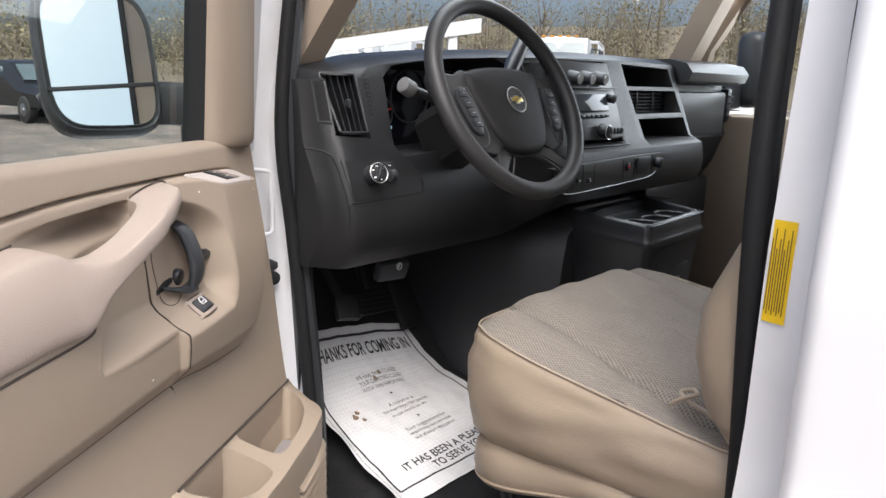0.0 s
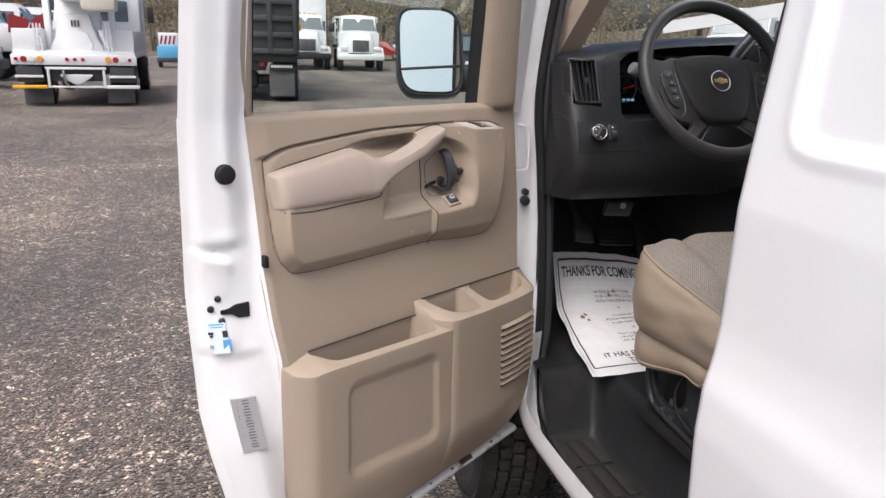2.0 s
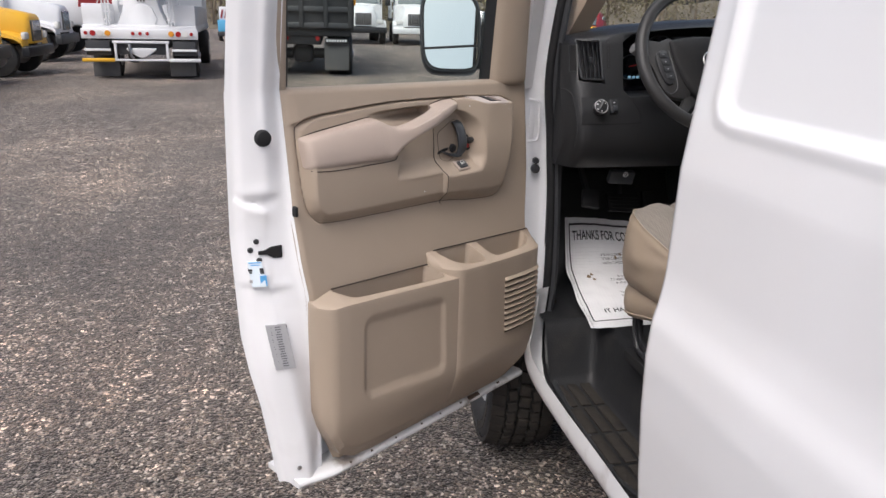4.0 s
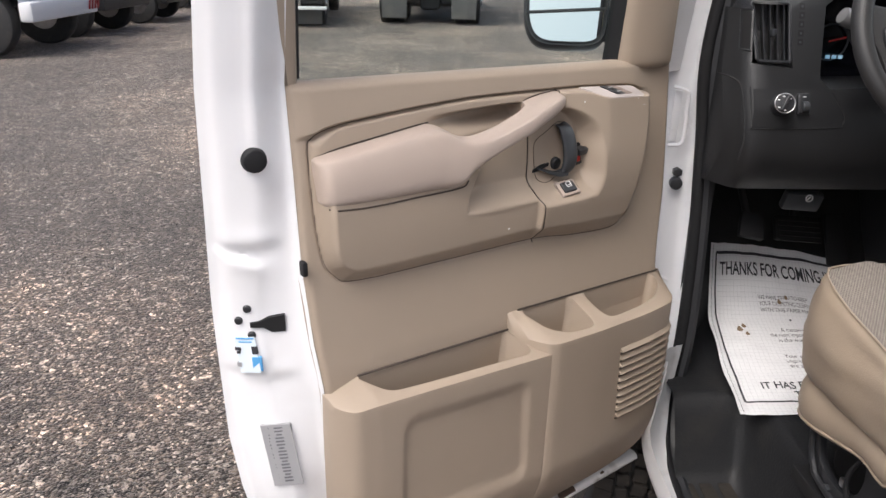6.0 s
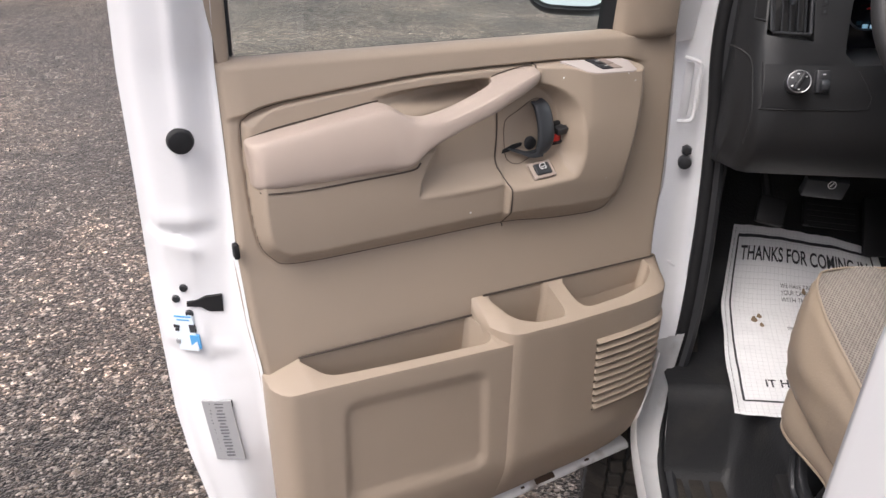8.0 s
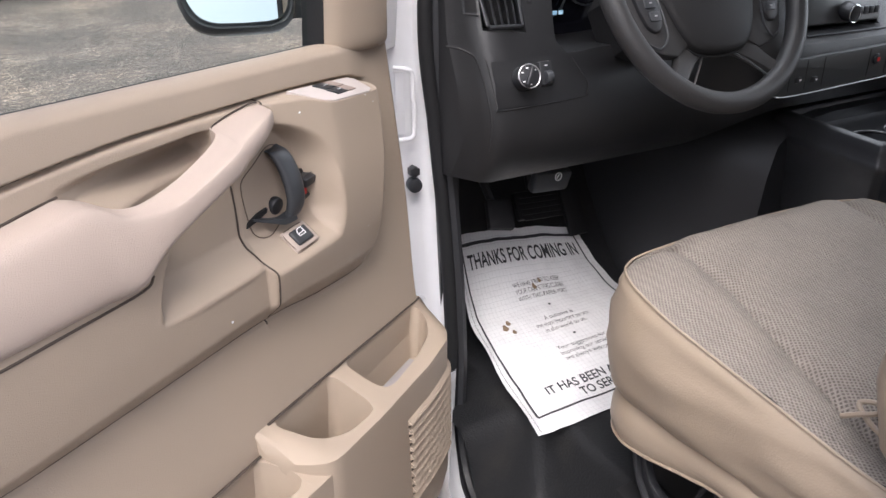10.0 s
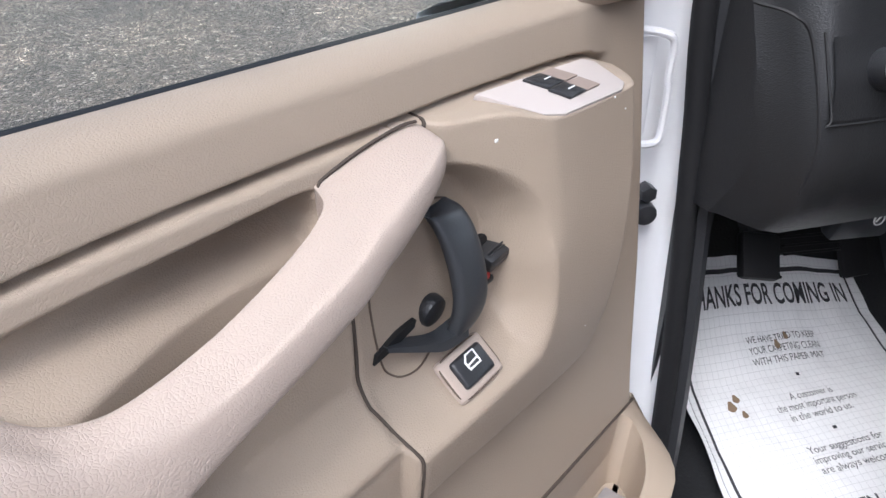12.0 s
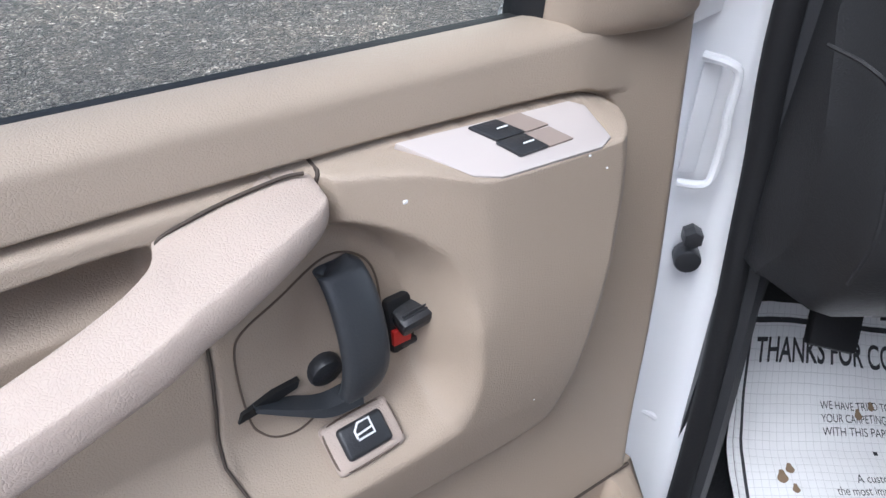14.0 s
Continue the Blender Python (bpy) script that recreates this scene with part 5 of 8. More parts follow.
part("side_bumper", rbox((0.043, 0.090, 1.045), (0.008, 0.014, 0.022), 0.003), RUBBER, door)
# small scuffs on the trim
for x, z, w in ((0.58, 1.219, 0.003), (0.700, 1.217, 0.002), (0.715, 1.205, 0.0016), (0.40, 1.035, 0.003), (0.66, 1.05, 0.0014)):
    part("scuff", rbox((x, panel_y(z) - panel_off(x, z), z), (w, 0.0012, w * 0.8), 0.0004, seg=1), WHITE_INK, door)

# mirror on the door, turned to look back along the van
MM = Matrix.Translation((0.783, 0.350, 1.384)) @ Matrix.Rotation(radians(-45), 4, 'Z') @ Matrix.Rotation(radians(-11), 4, 'X')


def mirror_ring(y, sx0, sz0, dz=0.0, dx=0.0):
    out = []
    for i in range(32):
        a = 2 * math.pi * i / 32
        ca, sa = math.cos(a), math.sin(a)
        sx, sz = 0.9 * sx0, 0.9 * sz0
        out.append(MM @ Vector((dx + sx * math.copysign(abs(ca) ** 0.45, ca) - 0.008 * sa, y, dz + sz * math.copysign(abs(sa) ** 0.45, sa))))
    return out


mir = part("mirror_housing", loft([mirror_ring(-0.008, 0.086, 0.115), mirror_ring(-0.014, 0.091, 0.120), mirror_ring(-0.004, 0.096, 0.125, -0.002), mirror_ring(0.03, 0.094, 0.123, -0.006), mirror_ring(0.07, 0.08, 0.105, -0.006), mirror_ring(0.10, 0.04, 0.06)]), CHARCOAL, door, "black mirror housing on a folding arm", sharp=60)
part("mirror_pane", loft([mirror_ring(-0.011, 0.085, 0.114), mirror_ring(-0.0148, 0.083, 0.112)]), MIRROR, mir, "tall mirror glass", sharp=20)
b = rbox((0, -0.0165, -0.041), (0.155, 0.006, 0.006), 0.001, rot=(0, -4, 0), seg=1)
b.transform(MM)
part("divider", b, BLACK, mir, "black bar between the upper and lower glass")
bm = loft([[Vector((x, y + a, z + b)) for a, b in ((-0.03, -0.034), (-0.036, 0.026), (-0.02, 0.036), (0.03, 0.034), (0.03, -0.036))] for x, y, z in ((0.80, 0.36, 1.318), (0.85, 0.315, 1.320), (0.89, 0.26, 1.318), (0.90, 0.20, 1.315))])
part("mirror_arm", bm, CHARCOAL, mir, sharp=50)

# ---- hinges and labels on the jambs ----
for x0, z in ((0.0, 1.148), (0.013, 0.733)):
    loopz = [(0.070, 0.060), (0.090, 0.057), (0.098, 0.046), (0.0975, 0.012), (0.0995, 0.002), (0.0995, -0.040), (0.094, -0.055), (0.074, -0.060)]
    hg = part("hinge", tube(spline([(x0 + a, -0.012 if 0.08 < a else 0.0, z + b) for a, b in loopz], 3), 0.0042, 8), PAINT_JAMB, van, "white painted hinge loop")
    part("hinge_plate", rbox((x0 + 0.082, 0.006, z), (0.017, 0.004, 0.104), 0.002), PAINT_JAMB, hg)
part("hinge_bolt", cyl((0.10, 0.004, 1.032), (0.098, -0.014, 1.032), 0.010, n=6, bevel=0.002, bm=cyl((0.10, 0.004, 1.008), (0.097, -0.016, 1.008), 0.013, n=16, bevel=0.003)), BLACK, van, "black striker bolt")


def jamb_quad(name, a0, a1, z0, z1, material, parent, label="", lift=0.0):
    """A label on the slanting face of the rear jamb."""
    def at(a, z):
        base = side_x(-0.93, z)
        return (base + lerp(JAMB_X, a) - lift, lerp(JAMB_Y, a) + lift, z)
    bm = grid(at, [a0, a1], [z0, z1])
    return part(name, bm, material, parent, label, smooth=False)


lab = jamb_quad("warning_label", 1.12, 1.84, 1.137, 1.240, YELLOW, van, "yellow warning label with fine print", 0.002)
for i in range(8):
    jamb_quad("label_line", 1.18 + 0.080 * i, 1.212 + 0.080 * i, 1.145 + 0.004 * (i % 2), 1.232 - 0.010 * (i % 3), mat("label_print", (0.12, 0.09, 0.02), 0.6) if i == 0 else bpy.data.materials["label_print"], lab, "", 0.003)
part("jamb_bumper_strip", tube([(0.093, -0.926, 1.31), (0.097, -0.926, 1.42), (0.12, -0.924, 1.6), (0.16, -0.92, 1.8)], 0.0085, 8), RUBBER, van, "black rubber strip")

# ---- dashboard ----
dash = thing("dashboard", "black moulded dashboard with vents and controls", "dashboard")
ZT = [(0.13, 1.375), (0.19, 1.392), (0.31, 1.415), (0.5, 1.432), (0.72, 1.443), (0.9, 1.448), (1.15, 1.450), (1.375, 1.448), (1.59, 1.448), (1.87, 1.435)]


def dash_ring(x):
    t = lerp(ZT, x)
    L = [(0.24, t - 0.03), (0.04, t), (-0.04, t - 0.004), (-0.074, t - 0.018), (-0.085, 1.365), (-0.112, 1.26), (-0.145, 1.19), (-0.158, 1.125), (-0.15, 1.075), (-0.12, 1.032), (-0.03, 1.022), (0.10, 1.03)]
    C = [(0.24, t - 0.03), (0.04, t), (-0.07, t - 0.004), (-0.122, t - 0.020), (-0.142, 1.37), (-0.196, 1.235), (-0.232, 1.216), (-0.240, 1.17), (-0.236, 1.135), (-0.22, 1.105), (-0.08, 1.095), (0.10, 1.09)]
    R = [(0.24, t - 0.03), (0.04, t), (-0.03, t - 0.004), (-0.068, t - 0.020), (-0.080, 1.37), (-0.105, 1.23), (-0.11, 1.21), (-0.10, 1.195), (-0.075, 1.12), (-0.03, 1.06), (0.0, 1.05), (0.10, 1.05)]
    a, b = sstep(0.60, 0.74, x), sstep(1.40, 1.46, x)
    e = 0.06 * (1 - sstep(0.135, 0.175, x))
    return [(x, (l[0] * (1 - a) + c[0] * a) * (1 - b) + r[0] * b + e, (l[1] * (1 - a) + c[1] * a) * (1 - b) + r[1] * b) for l, c, r in zip(L, C, R)]


shell = loft([dash_ring(x) for x in [0.138, 0.145, 0.155, 0.165] + steps(0.18, 0.60, 14) + steps(0.62, 0.74, 6) + steps(0.78, 1.40, 10) + steps(1.41, 1.46, 4) + steps(1.5, 1.87, 5)])
cl = [(0.300, 1.245), (0.318, 1.228), (0.57, 1.24), (0.655, 1.27), (0.662, 1.400), (0.63, 1.420), (0.44, 1.409), (0.33, 1.394), (0.302, 1.372)]
cuts = [prism(cl, "y", -0.30, 0.06, 0.0),
        prism([(0.172, 1.270), (0.248, 1.262), (0.236, 1.372), (0.170, 1.374)], "y", -0.3, -0.055, 0.0),
        prism([(1.105, 1.366), (1.37, 1.366), (1.362, 1.416), (1.10, 1.422)], "y", -0.3, 0.05, 0.0),
        prism([(1.122, 1.230), (1.385, 1.230), (1.382, 1.283), (1.118, 1.283)], "y", -0.21, 0.02, 0.0),
        prism([(1.112, 1.296), (1.378, 1.296), (1.372, 1.356), (1.108, 1.356)], "y", -0.3, -0.085, 0.0),
        prism([(0.780, 1.232), (1.012, 1.232), (1.012, 1.424), (0.780, 1.424)], "y", -0.30, -0.11, 0.0)]
part("dash_shell", carve(shell, cuts, 0.005, 2), BLACK_SOFT, dash, "soft black dashboard moulding", sharp=45)
def dash_at(x, z):
    """The front of the dashboard at x and the height z."""
    r = dash_ring(x)[2:10]
    return float(np.interp(-z, [-p[2] for p in r], [p[1] for p in r]))


def dash_patch(x0, x1, z0, z1, lift, n=6):
    """A thin skin that lies on the front of the dashboard."""
    return grid(lambda x, z: (x, dash_at(x, z) - lift, z), steps(x0, x1, n), steps(z0, z1, n))


def upright_vent(name, corners, n, deep, label):
    """An upright vent: dark back, vertical vanes that follow the lean of the dash, and a frame round it."""
    (xa, za), (xb, zb), (xc, zc), (xd, zd) = corners
    ob = part(name, loft([[(x, dash_at(x, z) + deep, z) for x, z in corners], [(x, dash_at(x, z) + deep + 0.006, z) for x, z in corners]]), DARK, dash, label)
    for i in range(n):
        u = (i + 0.5) / n
        xl, zl, xt, zt = xa + (xb - xa) * u, za + (zb - za) * u, xd + (xc - xd) * u, zd + (zc - zd) * u
        yl, yt = dash_at(xl, zl), dash_at(xt, zt)
        rings = [[(x - 0.0015 + k * 0.006, y + 0.006 + k * 0.022, z) for x, y, z in ((xl, yl, zl), (xt, yt, zt))] + [(x + 0.0015 + k * 0.006, y + 0.006 + k * 0.022, z) for x, y, z in ((xt, yt, zt), (xl, yl, zl))] for k in (0, 1)]
        part("vane", loft(rings), BLACK, ob, smooth=False)
    mx, mz = (xa + xb + xc + xd) / 4, (za + zb + zc + zd) / 4
    part("vent_tab", rbox((mx, dash_at(mx, mz) - 0.001, mz), (0.007, 0.012, 0.014), 0.002), CHARCOAL, ob)
    out = [(x, dash_at(x, z) - 0.0022, z) for x, z in corners]
    part("vent_frame", tube([Vector(out[i]).lerp(Vector(out[(i + 1) % 4]), f) for i in range(4) for f in (0.03, 0.5, 0.97)], 0.0032, 8, closed=True), BLACK, ob)
    return ob


upright_vent("side_vent", [(0.178, 1.275), (0.240, 1.273), (0.234, 1.376), (0.172, 1.376)], 5, 0.030, "black upright air vent")
upright_vent("column_vent", [(0.690, 1.335), (0.752, 1.335), (0.752, 1.412), (0.686, 1.412)], 5, -0.0005, "small black upright air vent")
part("edge_slot", dash_patch(0.1575, 0.1665, 1.296, 1.360, 0.0012), DARK, dash)
part("slot_lip", tube([(x, dash_at(x, z) - 0.001, z) for x, z in ((0.1675, 1.292), (0.156, 1.293), (0.1555, 1.362), (0.1665, 1.364))], 0.0018, 6), BLACK, dash)
for i in range(5):
    z = 1.371 - 0.0155 * i
    sm = part("slider_mark", dash_patch(0.2525, 0.2625, z - 0.0055, z + 0.0055, 0.0012, 2), DARK, dash)
    part("slider_print", dash_patch(0.2555, 0.2595, z - 0.002, z + 0.002, 0.0020, 2), CHARCOAL, sm)
# instrument cluster
clus = part("gauge_panel", grid(lambda x, z: (x, 0.03 - 0.02 * math.sin(math.pi * (x - 0.3) / 0.37), z), steps(0.292, 0.67, 8), steps(1.22, 1.388, 4)), mat("cluster_face", (0.008, 0.008, 0.012), 0.12, var=0.1), dash, "dark instrument panel")
for cx, cz, r in ((0.375, 1.30, 0.035), (0.46, 1.335, 0.055), (0.58, 1.335, 0.055), (0.665, 1.31, 0.03)):
    part("dial_ring", tube([(cx + r * math.cos(a), 0.006, cz + r * math.sin(a)) for a in (2 * math.pi * k / 28 for k in range(28))], 0.002, 6, closed=True), CHARCOAL, clus)
part("needle", rbox((0.385, 0.0, 1.306), (0.035, 0.002, 0.003), 0.0005, rot=(0, -14, 0)), RED, clus, "red needle")
dm = bpy.data.materials.new("display_glow")
dm.use_nodes = True
dm.node_tree.nodes["Principled BSDF"].inputs["Emission Color"].default_value = (0.1, 0.3, 0.45, 1)
dm.node_tree.nodes["Principled BSDF"].inputs["Emission Strength"].default_value = 0.5
for i in range(3):
    part("display_segment", rbox((0.372 + 0.013 * i, 0.0, 1.272), (0.009, 0.002, 0.007), 0.0005), dm, clus, "lit blue display digits" if i == 0 else "")
# light switch panel, flush with the dash and edged by a fine groove
SWP = [(0.168, 1.230), (0.172, 1.166), (0.180, 1.157), (0.330, 1.1605), (0.343, 1.167), (0.346, 1.180), (0.336, 1.200), (0.322, 1.222)]
part("switch_panel", grid(lambda u, v: (lambda x, z: (x, dash_at(x, z) - 0.0016, z))(0.172 + (0.160 + 0.008 * (1 - v)) * u, 1.161 + 0.066 * v), steps(0, 1, 12), steps(0, 1, 6)), BLACK_SOFT, dash, "black light switch panel")
part("panel_seam", tube(spline([(x, dash_at(x, z) - 0.0008, z) for x, z in SWP], 5), 0.0013, 5), DARK, dash)
ky = dash_at(0.222, 1.199)
KN = Matrix.Translation((0.222, ky, 1.199)) @ Matrix.Rotation(radians(-20), 4, 'X') @ Matrix.Rotation(radians(-8), 4, 'Z')
knob = part("light_knob", cyl((0, 0.004, 0), (0, -0.026, 0), 0.0190, 0.0175, 32, 0.002), BLACK, dash, "round headlight knob with a bright ring")
knob.matrix_basis = KN
part("knob_ring", tube([(0.0178 * math.cos(a), -0.0262, 0.0178 * math.sin(a)) for a in (2 * math.pi * k / 32 for k in range(32))], 0.0010, 6, closed=True), STEEL, knob)
part("knob_grip", rbox((0, -0.029, 0), (0.007, 0.008, 0.030), 0.002, rot=(0, 28, 0)), BLACK, knob)
for a in (40, 100, 150, 215, 270):
    part("knob_mark", rbox((0.0125 * math.cos(radians(a)), -0.0268, 0.0125 * math.sin(radians(a))), (0.004, 0.0012, 0.0022), 0.0004), WHITE_INK, knob)
dim = part("dimmer", rbox((0.264, dash_at(0.264, 1.203) - 0.003, 1.203), (0.024, 0.012, 0.038), 0.003, rot=(-20, 0, 0)), BLACK, dash, "black dimmer wheel housing")
part("dimmer_wheel", cyl((0.258, dash_at(0.264, 1.200) - 0.010, 1.199), (0.270, dash_at(0.264, 1.200) - 0.010, 1.199), 0.010, n=20, bevel=0.001), CHARCOAL, dim)
part("dimmer_mark", rbox((0.264, dash_at(0.264, 1.214) - 0.0095, 1.2155), (0.006, 0.0012, 0.003), 0.0004), WHITE_INK, dim)
# lower knee cover sides: parting line
part("knee_seam", tube(spline([(0.118, -0.088, 1.25), (0.135, -0.118, 1.245), (0.150, -0.130, 1.225), (0.155, -0.160, 1.15), (0.150, -0.162, 1.10)], 4), 0.0016, 5), DARK, dash)
lev = part("brake_release", rbox((0.346, -0.062, 0.990), (0.080, 0.022, 0.042), 0.006, rot=(18, 4, 0)), CHARCOAL, dash, "dark brake release lever")
part("release_mark", tube([(0.352 + 0.007 * math.cos(a), -0.0785 - 0.001, 1.0 + 0.007 * math.sin(a)) for a in (2 * math.pi * k / 16 for k in range(16))], 0.0009, 5, closed=True), WHITE_INK, lev)
part("release_bar", rbox((0.352, -0.0785, 1.0), (0.002, 0.0014, 0.009), 0.0004, rot=(0, 40, 0)), WHITE_INK, lev)
# centre stack
stack = part("radio_unit", rbox((0.916, -0.127, 1.32), (0.222, 0.02, 0.19), 0.003, rot=(-20, 0, 0)), FASCIA, dash, "dark grey radio and climate unit")


def on_stack(x, z):
    return -0.106 - 0.36 * (1.41 - z)


for x in (0.852, 0.907, 0.966):
    k = part("climate_knob", cyl((x, on_stack(x, 1.377) + 0.01, 1.377), (x, on_stack(x, 1.377) - 0.022, 1.372), 0.0165, 0.0145, 22, 0.002), CHARCOAL, stack, "round climate knob")
    part("knob_cap", cyl((x, on_stack(x, 1.377) - 0.021, 1.372), (x, on_stack(x, 1.377) - 0.0235, 1.3715), 0.0115, n=20), STEEL, k)
part("radio_display", rbox((0.905, on_stack(0, 1.315) - 0.004, 1.318), (0.13, 0.006, 0.042), 0.002, rot=(-20, 0, 0)), mat("radio_screen", (0.10, 0.11, 0.12), 0.08, var=0.05), stack, "grey radio display")
part("tune_knob", cyl((0.985, on_stack(0, 1.33), 1.33), (0.985, on_stack(0, 1.33) - 0.022, 1.326), 0.011, n=18, bevel=0.002), BLACK, stack)
for i in range(6):
    part("preset_key", rbox((0.85 + 0.021 * i, on_stack(0, 1.287) - 0.004, 1.287), (0.017, 0.007, 0.007), 0.0015), CHARCOAL, stack)
vk = part("volume_knob", cyl((0.92, on_stack(0, 1.255), 1.255), (0.92, on_stack(0, 1.255) - 0.024, 1.250), 0.0175, 0.0155, 24, 0.002), BLACK, stack)
part("knob_ring", tube([(0.92 + 0.0155 * math.cos(a), on_stack(0, 1.255) - 0.024, 1.250 + 0.0155 * math.sin(a)) for a in (2 * math.pi * k / 24 for k in range(24))], 0.0012, 6, closed=True), CHROME, vk)
for i in range(4):
    part("radio_key", rbox((0.962 + 0.016 * i, on_stack(0, 1.252) - 0.004, 1.252), (0.013, 0.007, 0.014), 0.0015), CHARCOAL, stack)
for z in (1.352, 1.218):
    part("stack_trim", rbox((0.916, on_stack(0, z) - 0.006, z), (0.226, 0.006, 0.004), 0.0015), CHARCOAL, stack)
mv = part("centre_vent", rbox((1.243, -0.082, 1.326), (0.262, 0.012, 0.056), 0.002), DARK, dash, "wide black centre vent")
for i in range(6):
    part("vane", rbox((1.243, -0.108, 1.303 + 0.0095 * i), (0.258, 0.03, 0.003), 0.001, rot=(18, 0, 0)), BLACK, mv)
for x in (1.20, 1.29):
    part("divider", rbox((x, -0.11, 1.326), (0.004, 0.03, 0.055), 0.001), BLACK, mv)
stack.matrix_basis = Matrix.Translation((-0.020, -0.034, 0.008))
# lower fascia: one flush panel with thin joints, small keys and a bright lower edge
FAS = [(0.690, 1.160), (0.704, 1.149), (0.74, 1.146), (1.06, 1.150), (1.115, 1.158), (1.140, 1.178), (1.146, 1.206), (0.70, 1.206), (0.690, 1.198)]
fas = part("switch_fascia", prism(soften(FAS, 3), "y", -0.2445, -0.225, 0.002), FASCIA, dash, "dark grey lower fascia with small switches")
for x in (0.735, 0.778, 0.825, 0.955, 1.008, 1.100):
    part("fascia_joint", rbox((x, -0.2448, 1.179), (0.0012, 0.001, 0.050), 0.0003, seg=1), DARK, fas)
for x, z in ((0.756, 1.172), (0.800, 1.168)):
    part("fascia_key", rbox((x, -0.2465, z), (0.014, 0.006, 0.011), 0.0025), BLACK, fas)
    part("key_mark", rbox((x + 0.002, -0.2498, z), (0.005, 0.001, 0.003), 0.0004, seg=1), WHITE_INK, fas)
part("key_print", rbox((0.800, -0.2451, 1.188), (0.016, 0.001, 0.0025), 0.0004, seg=1), CHARCOAL, fas)
sock = part("power_socket", cyl((0.976, -0.243, 1.184), (0.976, -0.249, 1.184), 0.010, n=20, bevel=0.002), BLACK, fas, "power socket")
part("socket_lens", cyl((0.976, -0.2485, 1.184), (0.976, -0.2505, 1.184), 0.0040, n=14), RED, sock)
part("socket_cap", rbox((1.052, -0.246, 1.183), (0.068, 0.008, 0.040), 0.004), BLACK, fas)
part("fascia_knob", cyl((1.122, -0.243, 1.184), (1.122, -0.262, 1.182), 0.0135, 0.012, 20, 0.003), BLACK, fas)
part("fascia_edge", tube(spline([(0.700, -0.243, 1.150), (0.74, -0.2455, 1.1445), (0.9, -0.2455, 1.1455), (1.06, -0.2455, 1.1485), (1.117, -0.2440, 1.157), (1.143, -0.2400, 1.178)], 5), 0.0013, 6), SILVERTAG, fas)
fas.matrix_basis = Matrix(((1, 0, 0, 0), (0, 1, 0, 0), (0.036, 0, 1, -0.0252), (0, 0, 0, 1)))
# passenger side
part("airbag_pad", loft([[(x, y, z) for y, z in [(-0.02, 1.445), (-0.10, 1.448), (-0.155, 1.436), (-0.175, 1.41), (-0.165, 1.385), (-0.12, 1.375), (-0.02, 1.39)]] for x in (1.42, 1.44, 1.65, 1.83, 1.85)]), BLACK_SOFT, dash, "padded black shelf", sharp=50)
part("glove_box", rbox((1.655, -0.098, 1.285), (0.37, 0.03, 0.14), 0.012), FASCIA, dash, "closed glove box lid")
pv = part("passenger_vent", rbox((1.862, -0.10, 1.31), (0.03, 0.03, 0.11), 0.005), BLACK, dash)
for i in range(4):
    part("vane", rbox((1.862, -0.118, 1.275 + 0.022 * i), (0.026, 0.01, 0.004), 0.001), CHARCOAL, pv)

# added panel that darkens the bright gap below the passenger dash
part("lower_panel", rbox((1.64, -0.01, 0.985), (0.46, 0.12, 0.17), 0.02), BLACK_SOFT, dash)

# ---- steering wheel ----
SW = Matrix.Translation((0.463, -0.258, 1.342)) @ Matrix.Rotation(radians(-28), 4, 'X')
steer = thing("steering_wheel", "black steering wheel with a wide airbag cover and four spokes", "steering wheel", SW)
# the wheel lies in its xz plane and faces -y; the hub lies deeper than the rim
R = 0.189


def wp(r, a, y=0.0):
    return Vector((r * math.cos(a), y, r * math.sin(a)))


RIMSKIN = mat("leather_rim", (0.024, 0.024, 0.025), 0.5, var=0.15, bump=0.25, bscale=380)
part("rim", tube([wp(R, 2 * math.pi * k / 96) for k in range(96)], 0.0162, 16, closed=True), RIMSKIN, steer, "black grained rim")
HUB = [(0.0, 0.060), (0.055, 0.058), (0.100, 0.050), (0.108, 0.042), (0.100, 0.0), (0.088, -0.045), (0.070, -0.085), (0.046, -0.108), (0.0, -0.114)]


def hub_ring(k, y):
    half = soften([(x * k, -0.02 + (z + 0.02) * k) for x, z in HUB + [(-x, z) for x, z in HUB[-2:0:-1]]], 2)
    return [(x, y - 0.010 * (1 - (x / 0.12) ** 2), z) for x, z in half]


